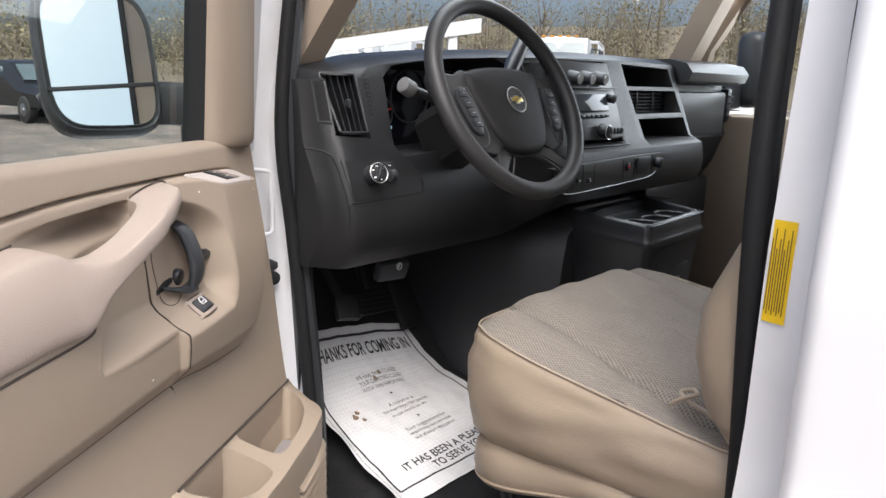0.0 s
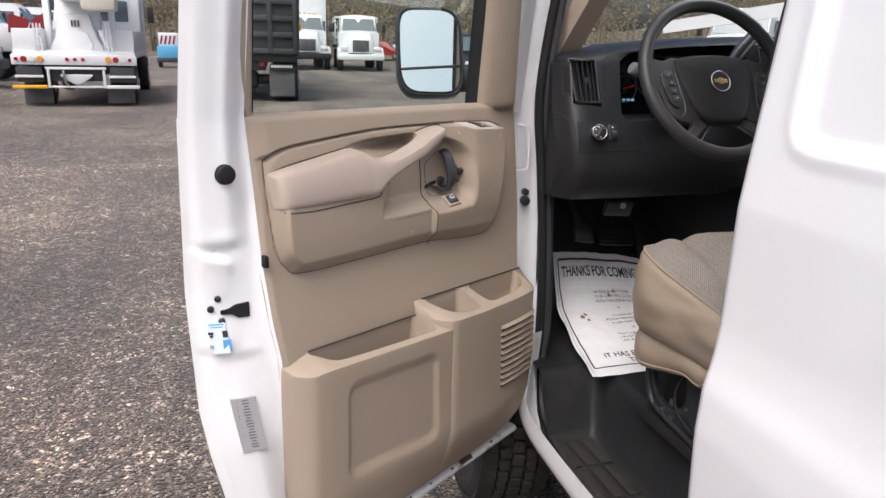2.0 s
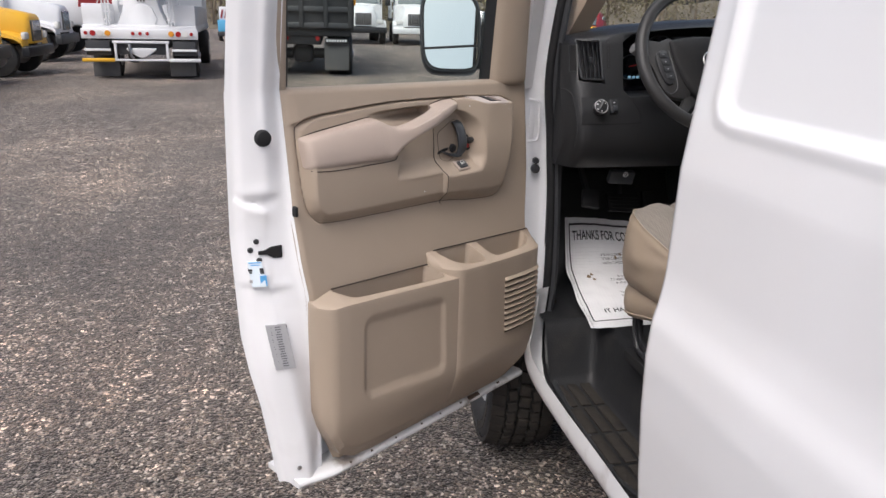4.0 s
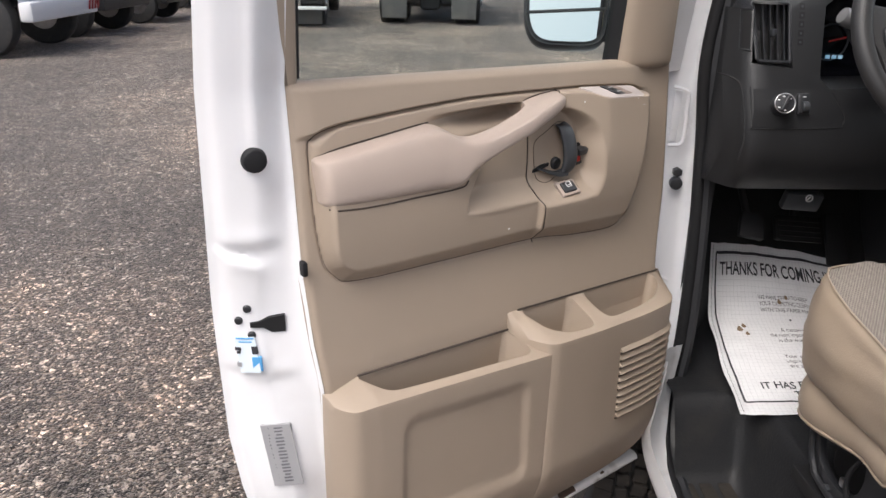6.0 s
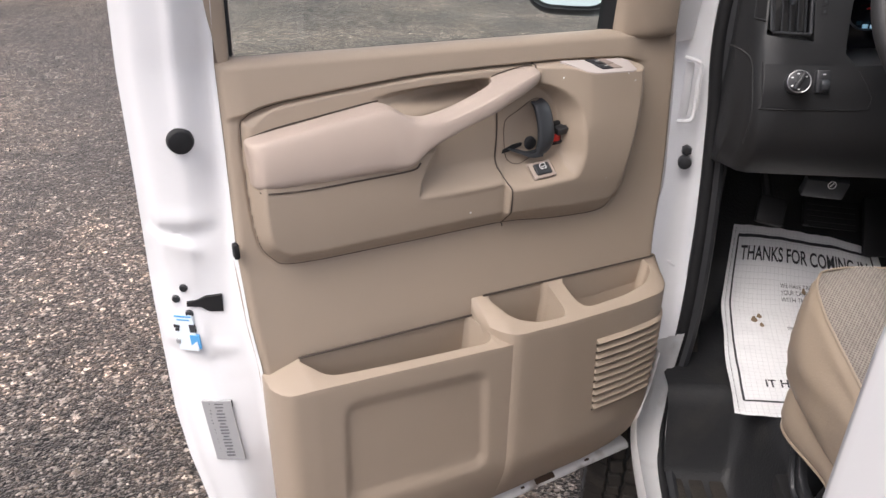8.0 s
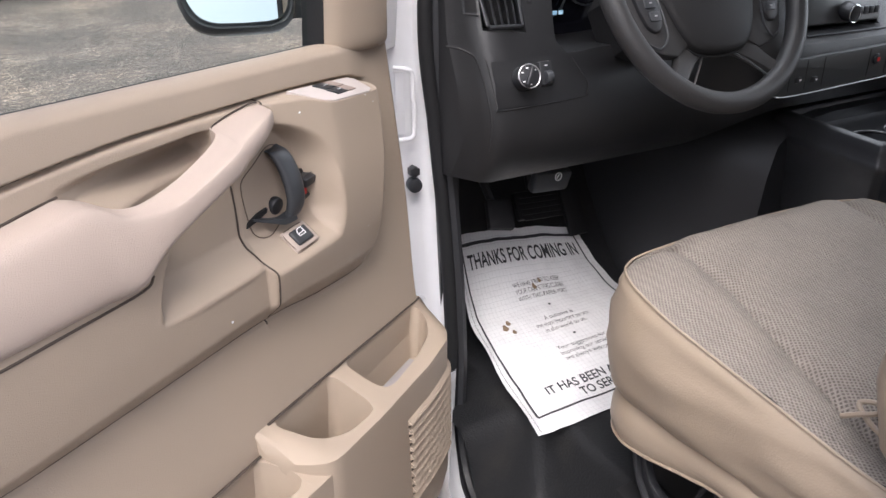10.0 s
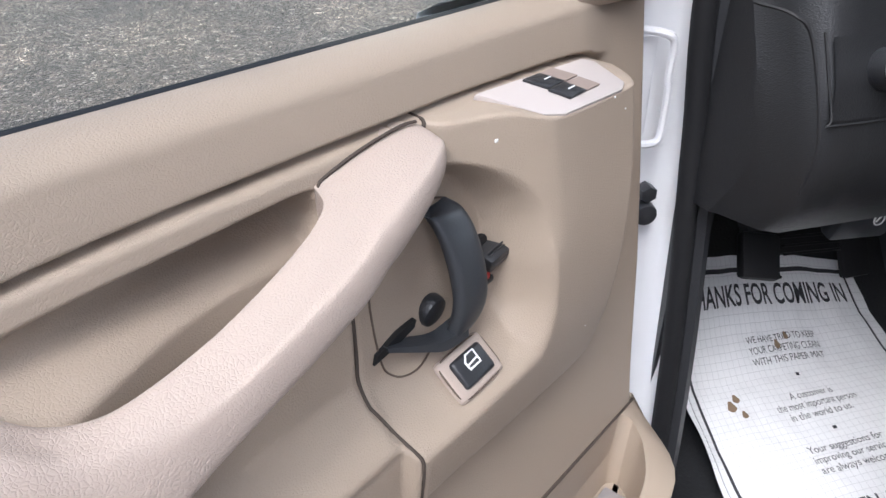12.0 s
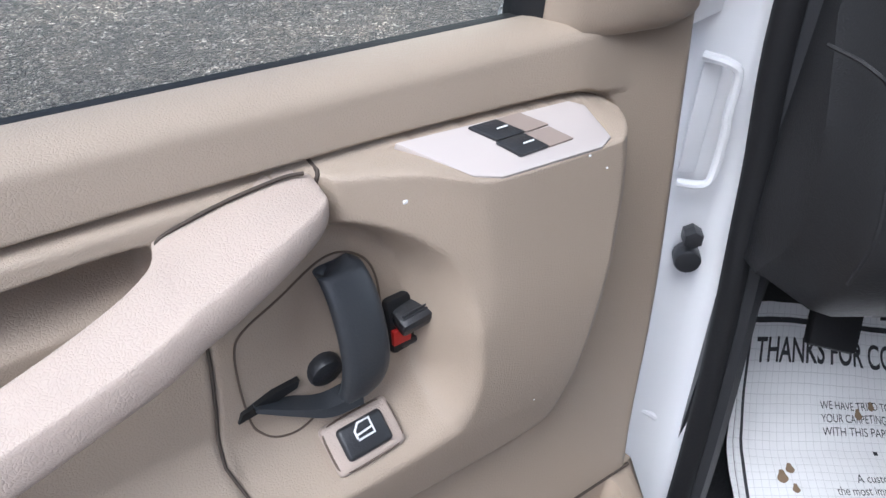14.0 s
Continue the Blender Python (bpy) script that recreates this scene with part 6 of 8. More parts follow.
part("airbag_cover", loft([hub_ring(k, y) for k, y in ((1.0, 0.030), (1.0, 0.016), (0.985, 0.010), (0.95, 0.0055), (0.88, 0.003), (0.6, 0.0), (0.2, -0.001))]), mat("airbag_skin", (0.012, 0.012, 0.013), 0.6, var=0.12, scale=8, bump=0.3, bscale=700, spec=0.28), steer, "soft black wide airbag cover", sharp=60)
part("cover_gap", tube([Vector(p) for p in hub_ring(1.012, 0.020)], 0.0022, 6, closed=True), DARK, steer)
for sgn in (-1, 1):
    flip = lambda pts: [(sgn * x, z) for x, z in pts]
    sp = part("spoke", prism(soften(flip([(0.085, 0.050), (0.130, 0.046), (0.186, 0.052), (0.190, 0.012), (0.172, -0.004), (0.156, -0.034), (0.140, -0.082), (0.116, -0.104), (0.060, -0.096)]), 2), "y", 0.006, 0.026, 0.005), RIMSKIN, steer, "charcoal side spoke")
    pad = part("key_pad", prism(soften(flip([(0.118, 0.018), (0.144, 0.014), (0.150, -0.010), (0.134, -0.064), (0.112, -0.072), (0.104, -0.040)]), 2), "y", 0.000, 0.010, 0.003), BLACK, sp)
    for i in range(4):
        part("key", rbox((sgn * (0.131 - 0.0042 * i), -0.0005, 0.006 - 0.019 * i), (0.021, 0.004, 0.0145), 0.002), CHARCOAL, pad)
        part("key_mark", rbox((sgn * (0.131 - 0.0042 * i), -0.0030, 0.006 - 0.019 * i), (0.005, 0.001, 0.0018), 0.0004, seg=1), SILVERTAG, pad)
    part("spoke_trim", tube(spline([(sgn * x, y, z) for x, y, z in ((0.110, 0.004, 0.020), (0.103, 0.002, -0.035), (0.100, 0.002, -0.078), (0.116, 0.004, -0.096), (0.134, 0.006, -0.088))], 4), 0.0015, 6), CHARCOAL, sp, "thin bright edge")
    rings = []
    for t in steps(0, 1, 8):
        c = Vector((sgn * (0.052 + 0.052 * t + 0.012 * t * t), 0.022 - 0.020 * t, -0.095 - 0.066 * t))
        w, d = 0.030 - 0.016 * math.sin(math.pi * min(1, t * 0.8)), 0.009
        side = Vector((sgn * 0.86, 0, 0.5))
        rings.append([c + side * (w * a) + Vector((0, d * b, 0)) for a, b in ((-1, 0), (-0.8, -0.8), (0, -1), (0.8, -0.8), (1, 0), (0.8, 0.8), (0, 1), (-0.8, 0.8))])
    low = part("lower_spoke", loft(rings), RIMSKIN, steer, "", True, 50)
    part("spoke_edge", tube(spline([(sgn * 0.030, 0.014, -0.110), (sgn * 0.052, 0.006, -0.130), (sgn * 0.086, -0.002, -0.166)], 5), 0.0016, 6), STEEL if sgn < 0 else CHARCOAL, low)
BZ = -0.012
part("badge_ring", tube([(0.025 * math.cos(a), -0.0115, BZ + 0.025 * math.sin(a)) for a in (2 * math.pi * k / 32 for k in range(32))], 0.0014, 6, closed=True), STEEL, steer)
part("badge_disc", cyl((0, -0.0085, BZ), (0, -0.0112, BZ), 0.0245, n=32), BLACK, steer)
part("badge", rbox((0, -0.0125, BZ), (0.032, 0.003, 0.008), 0.001, bm=rbox((0, -0.0125, BZ), (0.011, 0.003, 0.014), 0.001)), GOLD, steer, "small gold badge shape")
part("badge_edge", rbox((0, -0.0118, BZ), (0.035, 0.002, 0.0105), 0.001, bm=rbox((0, -0.0118, BZ), (0.014, 0.002, 0.0165), 0.001)), STEEL, steer)
part("column_shroud", loft([[(x * w, y, z * w) for x, z in [(-0.055, 0.03), (-0.03, 0.055), (0.03, 0.055), (0.055, 0.03), (0.05, -0.05), (0, -0.07), (-0.05, -0.05)]] for y, w in ((0.03, 0.9), (0.08, 1.0), (0.2, 1.1))]), DARK, steer, "black column shroud")
GREYTIP = mat("grey_stalk_tip", (0.16, 0.16, 0.165), 0.45, var=0.1)
st = part("stalk", tube([(-0.04, 0.11, 0.04), (-0.09, 0.112, 0.055), (-0.132, 0.114, 0.070)], [0.008, 0.009, 0.011], 10), BLACK, steer, "black turn signal stalk")
part("stalk_tip", cyl((-0.128, 0.114, 0.069), (-0.152, 0.108, 0.078), 0.0165, 0.0150, 20, 0.003), GREYTIP, st, "round grey stalk end")
part("shift_lever", tube([(0.05, 0.07, 0.02), (0.10, 0.06, 0.07), (0.135, 0.055, 0.105), (0.185, 0.05, 0.150)], [0.012, 0.014, 0.017, 0.015], 12), BLACK, steer, "black column shift lever")
part("tilt_lever", tube([(-0.05, 0.07, -0.05), (-0.085, 0.06, -0.075), (-0.11, 0.05, -0.075)], [0.008, 0.012, 0.008], 8), BLACK, steer)

# ---- engine cover with tray ----
eng = thing("engine_cover", "black engine cover with a cup holder tray", "engine cover")


def cover(y):
    xl = lerp([(-0.30, 0.80), (-0.2, 0.765), (-0.1, 0.722), (0.0, 0.70), (0.1, 0.69), (0.25, 0.67)], y)
    return [(xl - 0.055, y, 0.56), (xl - 0.035, y, 0.70), (xl - 0.012, y, 0.86), (xl, y, 0.96), (xl + 0.015, y, 1.02), (xl + 0.06, y, 1.058), (xl + 0.16, y, 1.07), (1.1, y, 1.07), (1.36, y, 1.05), (1.42, y, 0.8), (1.44, y, 0.56)]


part("cover_body", loft([cover(y) for y in [-0.20, -0.19] + steps(-0.17, 0.25, 12)]), BLACK, eng, "smooth black engine cover", sharp=60)
TRAY = [(0.762, -0.402), (0.774, -0.414), (1.040, -0.405), (1.062, -0.388), (1.190, -0.15), (0.815, -0.155)]


def tray_ring(z, grow):
    c = Vector((0.955, -0.27, 0))
    return [(p + (p - c).normalized() * grow).to_tuple()[:2] + (z,) for p in (Vector((x, y, 0)) for x, y in TRAY)]


trayb = loft([tray_ring(z, g) for z, g in ((0.58, -0.055), (0.80, -0.030), (0.985, -0.008), (1.020, -0.002), (1.028, 0.004), (1.040, 0.006), (1.046, 0.0), (1.060, -0.001), (1.073, -0.003), (1.079, -0.010))])
hol = [loft([tray_ring(1.050, -0.030), tray_ring(1.12, -0.020)])]
tray = part("tray", carve(trayb, hol, 0.004, 2), BLACK, eng, "black tray with cup holders on the engine cover", sharp=45)
for cx, cy in ((0.840, -0.345), (0.925, -0.350), (1.010, -0.340)):
    part("cup_ring", tube([(cx + 0.040 * math.cos(a), cy + 0.038 * math.sin(a), 1.066) for a in (2 * math.pi * k / 32 for k in range(32))], 0.003, 8, closed=True), BLACK, tray)
    part("cup_wall", loft([[(cx + r * math.cos(a), cy + r * 0.95 * math.sin(a), z) for a in (2 * math.pi * k / 32 for k in range(32))] for r, z in ((0.040, 1.066), (0.039, 1.0515))], caps=False), CHARCOAL, tray)
    part("cup_well", cyl((cx, cy, 1.0505), (cx, cy, 1.0520), 0.039, n=28), DARK, tray)
part("tray_lip", tube(spline([(0.768, -0.407, 1.0755), (0.783, -0.413, 1.0765), (0.90, -0.409, 1.0765), (1.033, -0.404, 1.0765), (1.058, -0.387, 1.0755), (1.115, -0.28, 1.0755)], 5), 0.0022, 6), CHARCOAL, tray)
part("bin_door", rbox((0.905, -0.400, 0.90), (0.20, 0.012, 0.13), 0.010, rot=(-4, 0, 0)), BLACK, eng, "black bin door")
part("bin_latch", rbox((0.925, -0.409, 0.935), (0.03, 0.006, 0.008), 0.002), CHARCOAL, eng)

# ---- pedals ----
ped = thing("brake_pedal", "wide ribbed black rubber brake pedal", "pedal")
pp = part("pedal_pad", rbox((0.452, 0.115, 0.862), (0.115, 0.018, 0.062), 0.006, rot=(-35, 4, 0)), RUBBER, ped)
for i in range(5):
    part("pedal_rib", rbox((0.452, 0.100 + 0.007 * i - 0.012, 0.842 + 0.010 * i), (0.10, 0.004, 0.004), 0.001, rot=(-35, 4, 0)), RUBBER, pp)
part("pedal_arm", tube([(0.45, 0.13, 0.87), (0.45, 0.17, 0.97), (0.45, 0.19, 1.1)], 0.010, 8), DARK, pp)
ped = thing("parking_brake_pedal", "narrow ribbed black rubber parking brake pedal", "pedal")
pa = part("pedal_pad", rbox((0.290, 0.015, 0.905), (0.055, 0.018, 0.060), 0.006, rot=(-38, 10, -8)), RUBBER, ped)
for i in range(4):
    part("pedal_rib", rbox((0.290, -0.005 + 0.008 * i, 0.888 + 0.011 * i), (0.046, 0.004, 0.004), 0.001, rot=(-38, 10, -8)), RUBBER, pa)
part("pedal_arm", tube([(0.288, 0.03, 0.915), (0.278, 0.08, 0.99), (0.275, 0.12, 1.08)], 0.010, 8), DARK, pa)
ped = thing("accelerator_pedal", "long black rubber accelerator pedal", "pedal")
part("pedal_pad", rbox((0.56, 0.13, 0.83), (0.05, 0.015, 0.13), 0.005, rot=(-30, 0, 0)), RUBBER, ped)

# ---- driver seat ----
seat = thing("driver_seat", "grey woven driver seat with worn tan vinyl sides", "seat")
OUT = spline([(0.178, -0.98, 0), (0.176, -0.80, 0), (0.186, -0.65, 0), (0.193, -0.50, 0), (0.208, -0.43, 0), (0.245, -0.385, 0), (0.32, -0.355, 0), (0.5, -0.335, 0), (0.65, -0.340, 0), (0.735, -0.375, 0), (0.768, -0.45, 0), (0.778, -0.65, 0), (0.78, -0.98, 0)], 7)


def out_norm(i):
    a, b = OUT[max(0, i - 1)], OUT[min(len(OUT) - 1, i + 1)]
    d = (b - a).normalized()
    return Vector((-d.y, d.x, 0))


def seam_z(y):
    return lerp([(-0.98, 0.935), (-0.77, 0.946), (-0.63, 0.957), (-0.53, 0.968), (-0.46, 0.979), (-0.41, 0.983), (-0.37, 0.974), (-0.33, 0.960)], y)


# sewn grooves: y and x of each line, its depth
GROOVES = [([(-0.98, 0.20), (-0.77, 0.228), (-0.66, 0.262), (-0.52, 0.309), (-0.38, 0.318), (-0.33, 0.318)], 1.0), ([(-0.98, 0.40), (-0.69, 0.44), (-0.52, 0.487), (-0.33, 0.53)], 0.16), ([(-0.98, 0.56), (-0.62, 0.60), (-0.50, 0.672), (-0.36, 0.702), (-0.33, 0.702)], 1.0)]


def cushion_z(x, y, k):
    z = seam_z(y) + 0.020 * math.sin(min(1, k * 1.5) * math.pi / 2) * (1 - 0.75 * sstep(-0.41, -0.336, y))
    for line, deep in GROOVES:
        d = x - lerp(line, y)
        z -= deep * (0.010 * math.exp(-(d / 0.006) ** 2) + 0.013 * math.exp(-(d / 0.028) ** 2)) * sstep(0.02, 0.2, k)
    z += 0.006 * sstep(-0.60, -0.42, y) * sstep(0, 0.4, k) * (1 - sstep(-0.42, -0.345, y))
    return z + 0.004 * noise.noise((x * 14, y * 14, 0)) + 0.0016 * noise.noise((x * 45, y * 45, 3))


mid_i = max(range(len(OUT)), key=lambda i: OUT[i].y)
LX = [(p.y, p.x) for p in OUT[:mid_i + 1]]
RX = [(p.y, p.x) for p in OUT[:mid_i - 1:-1]]


def cushion_pt(s, y):
    l, r = lerp(LX, y), lerp(RX, y)
    x = l + (r - l) * s
    e = min(x - 0.18, 0.85 - x, -0.287 - y + 0.02) if y > -0.5 else min(x - l, r - x)
    k = max(0.0, min(1.0, min(x - l, r - x) / 0.16))
    return (x, y, cushion_z(x, y, max(k, 0)))


ysq = steps(-0.98, -0.41, 60) + steps(-0.402, -0.35, 14) + [-0.345, -0.341, -0.338, -0.3355]
rows = [[cushion_pt(t, y) for t in [0, 0.008, 0.02] + steps(0.035, 0.965, 90) + [0.98, 0.992, 1.0]] for y in ysq]
part("cushion_top", loft(rows, caps=False, closed=False), FABRIC, seat, "grey and beige woven fabric cushion", sharp=80)
def side_deep(y):
    """The height of the vinyl side, greatest at the front."""
    return lerp([(-0.98, 0.120), (-0.74, 0.128), (-0.60, 0.150), (-0.45, 0.190), (-0.33, 0.205)], y)


rows = []
for dz, off in [(0.0, 0.0), (-0.006, 0.006), (-0.012, 0.0095), (-0.018, 0.012), (-0.027, 0.015), (-0.036, 0.017), (-0.048, 0.0185), (-0.06, 0.019), (-0.072, 0.018), (-0.085, 0.016), (-0.097, 0.0125), (-0.108, 0.008), (-0.117, 0.003), (-0.125, -0.004), (-0.135, -0.02)]:
    ring = []
    for i, p in enumerate(OUT):
        n = out_norm(i)
        wr = 0.007 * noise.noise((p.x * 9, p.y * 8, dz * 24)) + 0.0045 * noise.noise((p.x * 4, p.y * 16 + dz * 70, dz * 10))
        q = p + n * (off + (wr if dz < -0.015 else 0))
        ring.append((q.x, q.y, seam_z(p.y) + dz / 0.135 * side_deep(p.y)))
    rows.append(ring)
part("cushion_side", loft(rows, caps=False, closed=False), VINYL, seat, "creased tan vinyl side", sharp=80)
part("piping", tube([Vector((p.x, p.y, seam_z(p.y) + 0.001)) + out_norm(i) * 0.002 for i, p in enumerate(OUT)], 0.0019, 7), VINYL, seat, "tan piping seam")
rows = []
for w, off in [(0.0, -0.016), (0.12, 0.0), (0.35, 0.008), (0.65, 0.009), (0.88, 0.003), (1.0, -0.004)]:
    ring = []
    for i, p in enumerate(OUT):
        if -0.76 < p.y and p.x < 0.74:
            top = seam_z(p.y) - side_deep(p.y) + 0.022
            low = lerp([(-0.76, top), (-0.725, top - 0.035), (-0.69, top - 0.060), (-0.64, 0.779), (-0.5, 0.735), (-0.38, 0.702), (-0.33, 0.695)], p.y)
            q = p + out_norm(i) * (off - 0.006 + 0.006 * noise.noise((p.x * 14, p.y * 14, w)))
            ring.append((q.x, q.y, top + (min(low, top - 0.004) - top) * w))
    rows.append(ring)
part("seat_skirt", loft(rows, caps=False, closed=False), VINYL, seat, "loose tan skirt flap", sharp=80)
part("skirt_hem", tube([Vector(p) for p in rows[-2]], 0.003, 6), VINYL, seat)
# knot of frayed trim
part("frayed_loop", tube(spline([(0.215, -0.735, 0.962), (0.212, -0.750, 0.975), (0.225, -0.763, 0.980), (0.242, -0.752, 0.978), (0.235, -0.738, 0.973), (0.22, -0.757, 0.970), (0.208, -0.785, 0.968), (0.20, -0.81, 0.960)], 5), 0.003, 7), VINYL, seat, "frayed loop of tan trim")
# backrest
rows = []
for z, y, wl, dp in [(0.91, -0.845, 0.165, 0.13), (0.96, -0.80, 0.145, 0.16), (1.0, -0.775, 0.135, 0.165), (1.06, -0.762, 0.130, 0.17), (1.12, -0.767, 0.130, 0.17), (1.2, -0.80, 0.13, 0.165), (1.28, -0.825, 0.135, 0.165), (1.4, -0.86, 0.15, 0.15), (1.55, -0.90, 0.19, 0.13), (1.63, -0.93, 0.24, 0.09), (1.65, -0.95, 0.30, 0.05)]:
    cx, hw = 0.505, 0.505 - wl
    ring = []
    for k in range(28):
        a = 2 * math.pi * k / 28
        ca, sa = math.cos(a), math.sin(a)
        ring.append((cx + hw * math.copysign(abs(ca) ** 0.45, ca), y - 0.08 + dp / 2 * math.copysign(abs(sa) ** 0.6, sa), z))
    rows.append(ring)
part("backrest", loft(rows), VINYL, seat, "tan vinyl backrest", sharp=60)
part("seat_base", rbox((0.52, -0.66, 0.70), (0.44, 0.50, 0.22), 0.02), DARK, seat, "black seat pedestal")
# pressed steel side bracket with two openings
BR = [(-0.455, 0.80), (-0.462, 0.70), (-0.480, 0.652), (-0.520, 0.634), (-0.72, 0.618), (-0.96, 0.612), (-0.96, 0.80)]
holes = [prism(soften([(-0.475, 0.765), (-0.482, 0.700), (-0.505, 0.668), (-0.56, 0.664), (-0.595, 0.690), (-0.60, 0.735), (-0.58, 0.775), (-0.52, 0.785)], 3), "x", 0.20, 0.27, 0.0),
         prism(soften([(-0.76, 0.74), (-0.762, 0.67), (-0.80, 0.640), (-0.85, 0.645), (-0.862, 0.70), (-0.84, 0.76)], 3), "x", 0.20, 0.27, 0.0)]
bracket = part("seat_bracket", carve(prism(BR, "x", 0.226, 0.240, 0.0), holes, 0.003, 2), BLACK, seat, "black pressed steel seat bracket", sharp=40)
part("bracket_rim", tube(spline([(0.224, -0.458, 0.79), (0.224, -0.464, 0.705), (0.224, -0.484, 0.657), (0.224, -0.524, 0.640), (0.224, -0.72, 0.624), (0.224, -0.95, 0.618)], 6), 0.006, 8), BLACK, bracket)
part("seat_rail", rbox((0.245, -0.70, 0.604), (0.05, 0.54, 0.030), 0.006), DARK, seat)
part("seat_cable", tube(spline([(0.236, -0.60, 0.775), (0.220, -0.585, 0.735), (0.216, -0.582, 0.700), (0.218, -0.60, 0.668), (0.222, -0.66, 0.648), (0.226, -0.70, 0.640)], 6), 0.0042, 8), RUBBER, seat, "thin black cable")
part("cable_end", rbox((0.220, -0.700, 0.642), (0.010, 0.018, 0.014), 0.003), STEEL, seat, "steel cable end")
part("wire_clip", rbox((0.232, -0.552, 0.676), (0.008, 0.012, 0.016), 0.003), STEEL, seat)
part("lever_pin", tube([(0.250, -0.600, 0.70), (0.222, -0.612, 0.690)], 0.003, 6), STEEL, seat)
for y in (-0.53, -0.565, -0.80):
    part("rail_bolt", cyl((0.232, y, 0.645), (0.220, y, 0.645), 0.008, n=6, bevel=0.002), CHARCOAL, seat)

# ---- paper floor mat ----
def paper_xy(u, v):
    """u along the words, v from the head of the sheet to its foot."""
    l = (lerp([(0, 0.276), (0.3, 0.240), (0.6, 0.222), (1, 0.207)], v), 0.170 - 0.421 * v)
    r = (lerp([(0, 0.585), (0.3, 0.625), (0.6, 0.648), (1, 0.662)], v), 0.143 - 0.378 * v)
    bow = 0.012 * math.sin(math.pi * u) * (v - 0.5)
    return l[0] + (r[0] - l[0]) * u, l[1] + (r[1] - l[1]) * u - bow


def paper_pt(u, v, lift=0.0):
    x, y = paper_xy(u, v)
    z = lerp(FLOOR, y) + 0.0055 + lift
    z += 0.0035 * noise.noise((u * 5, v * 5, 2.0)) + 0.002 * noise.noise((u * 14, v * 14, 4.0)) + 0.012 * max(0, 0.05 - u) / 0.05 * math.sin(v * 9) ** 2
    return Vector((x, y, z))


def paper_mat():
    m = mat("printed_paper", (0.72, 0.72, 0.73), 0.85, var=0.05, scale=24, bump=0.4, bscale=30, spec=0.2, dirt=0.30, dirt_col=(0.38, 0.38, 0.40), dscale=10)
    nt = m.node_tree
    tc = nt.nodes.new("ShaderNodeUVMap")
    br = nt.nodes.new("ShaderNodeTexBrick")
    br.offset = 0.0
    br.inputs["Scale"].default_value = 1.0
    br.inputs["Mortar Size"].default_value = 0.035
    br.inputs["Brick Width"].default_value, br.inputs["Row Height"].default_value = 1.0, 1.0
    mp = nt.nodes.new("ShaderNodeMapping")
    mp.inputs["Scale"].default_value = (40, 44, 1)
    nt.links.new(tc.outputs[0], mp.inputs[0])
    nt.links.new(mp.outputs[0], br.inputs["Vector"])
    p = nt.nodes["Principled BSDF"]
    src = p.inputs["Base Color"].links[0].from_socket
    mx = nt.nodes.new("ShaderNodeMix")
    mx.data_type = 'RGBA'
    ml = nt.nodes.new("ShaderNodeMath")
    ml.operation = 'MULTIPLY'
    ml.inputs[1].default_value = 0.32
    nt.links.new(br.outputs["Fac"], ml.inputs[0])
    nt.links.new(ml.outputs[0], mx.inputs[0])
    nt.links.new(src, mx.inputs[6])
    mx.inputs[7].default_value = (0.2, 0.2, 0.22, 1)
    nt.links.new(mx.outputs[2], p.inputs["Base Color"])
    return m


nu, nv = 60, 70
bm = bmesh.new()
uvl = bm.loops.layers.uv.new("UVMap")
vs_ = [[(bm.verts.new(paper_pt(i / nu, j / nv)), i / nu, j / nv) for i in range(nu + 1)] for j in range(nv + 1)]
for j in range(nv):
    for i in range(nu):
        q = [vs_[j][i], vs_[j][i + 1], vs_[j + 1][i + 1], vs_[j + 1][i]]
        f = bm.faces.new([a[0] for a in q])
        for lp, a in zip(f.loops, q):
            lp[uvl].uv = (a[1], a[2])
mat_ob = part("paper_floor_mat", bm, paper_mat(), None, sharp=180)
tagged(mat_ob, "printed white paper floor mat with muddy marks on the floor", "paper mat")


def strip(u0, v0, u1, v1, w, name="printed_border"):
    bm = bmesh.new()
    n = 30
    du, dv = u1 - u0, v1 - v0
    ln = math.hypot(du, dv)
    nx, ny = -dv / ln * w / 2, du / ln * w / 2
    rows = [[bm.verts.new(paper_pt(u0 + du * k / n + s * nx, v0 + dv * k / n + s * ny, 0.0007)) for s in (-1, 1)] for k in range(n + 1)]
    for a, b in zip(rows, rows[1:]):
        bm.faces.new((a[0], a[1], b[1], b[0]))
    part(name, bm, BLACK_INK, mat_ob)


for q in ((0.045, 0.035, 0.94, 0.035), (0.94, 0.035, 0.94, 0.905), (0.94, 0.905, 0.055, 0.905), (0.055, 0.905, 0.045, 0.035)):
    strip(*q, 0.011)
strip(0.02, 0.01, 0.02, 0.99, 0.002, "fold_line")


def words(text, u0, u1, v, h, bold=0.0):
    """Printed words from u0 to u1 with the base line at v."""
    cu = bpy.data.curves.new("words", 'FONT')
    cu.body = text
    cu.size = 1.0
    cu.offset = bold
    ob = new("words", cu)
    me = bpy.data.meshes.new_from_object(ob.evaluated_get(bpy.context.evaluated_depsgraph_get()))
    bpy.data.objects.remove(ob)
    b = bmesh.new()
    b.from_mesh(me)
    bpy.data.meshes.remove(me)
    bmesh.ops.triangulate(b, faces=b.faces[:])
    xs = [q.co.x for q in b.verts]
    x0, x1 = min(xs), max(xs)
    for q in b.verts:
        q.co = paper_pt(u0 + (q.co.x - x0) / (x1 - x0) * (u1 - u0), v - q.co.y / 0.72 * h, 0.0009)
    part("printed_line", b, BLACK_INK, mat_ob, smooth=False)


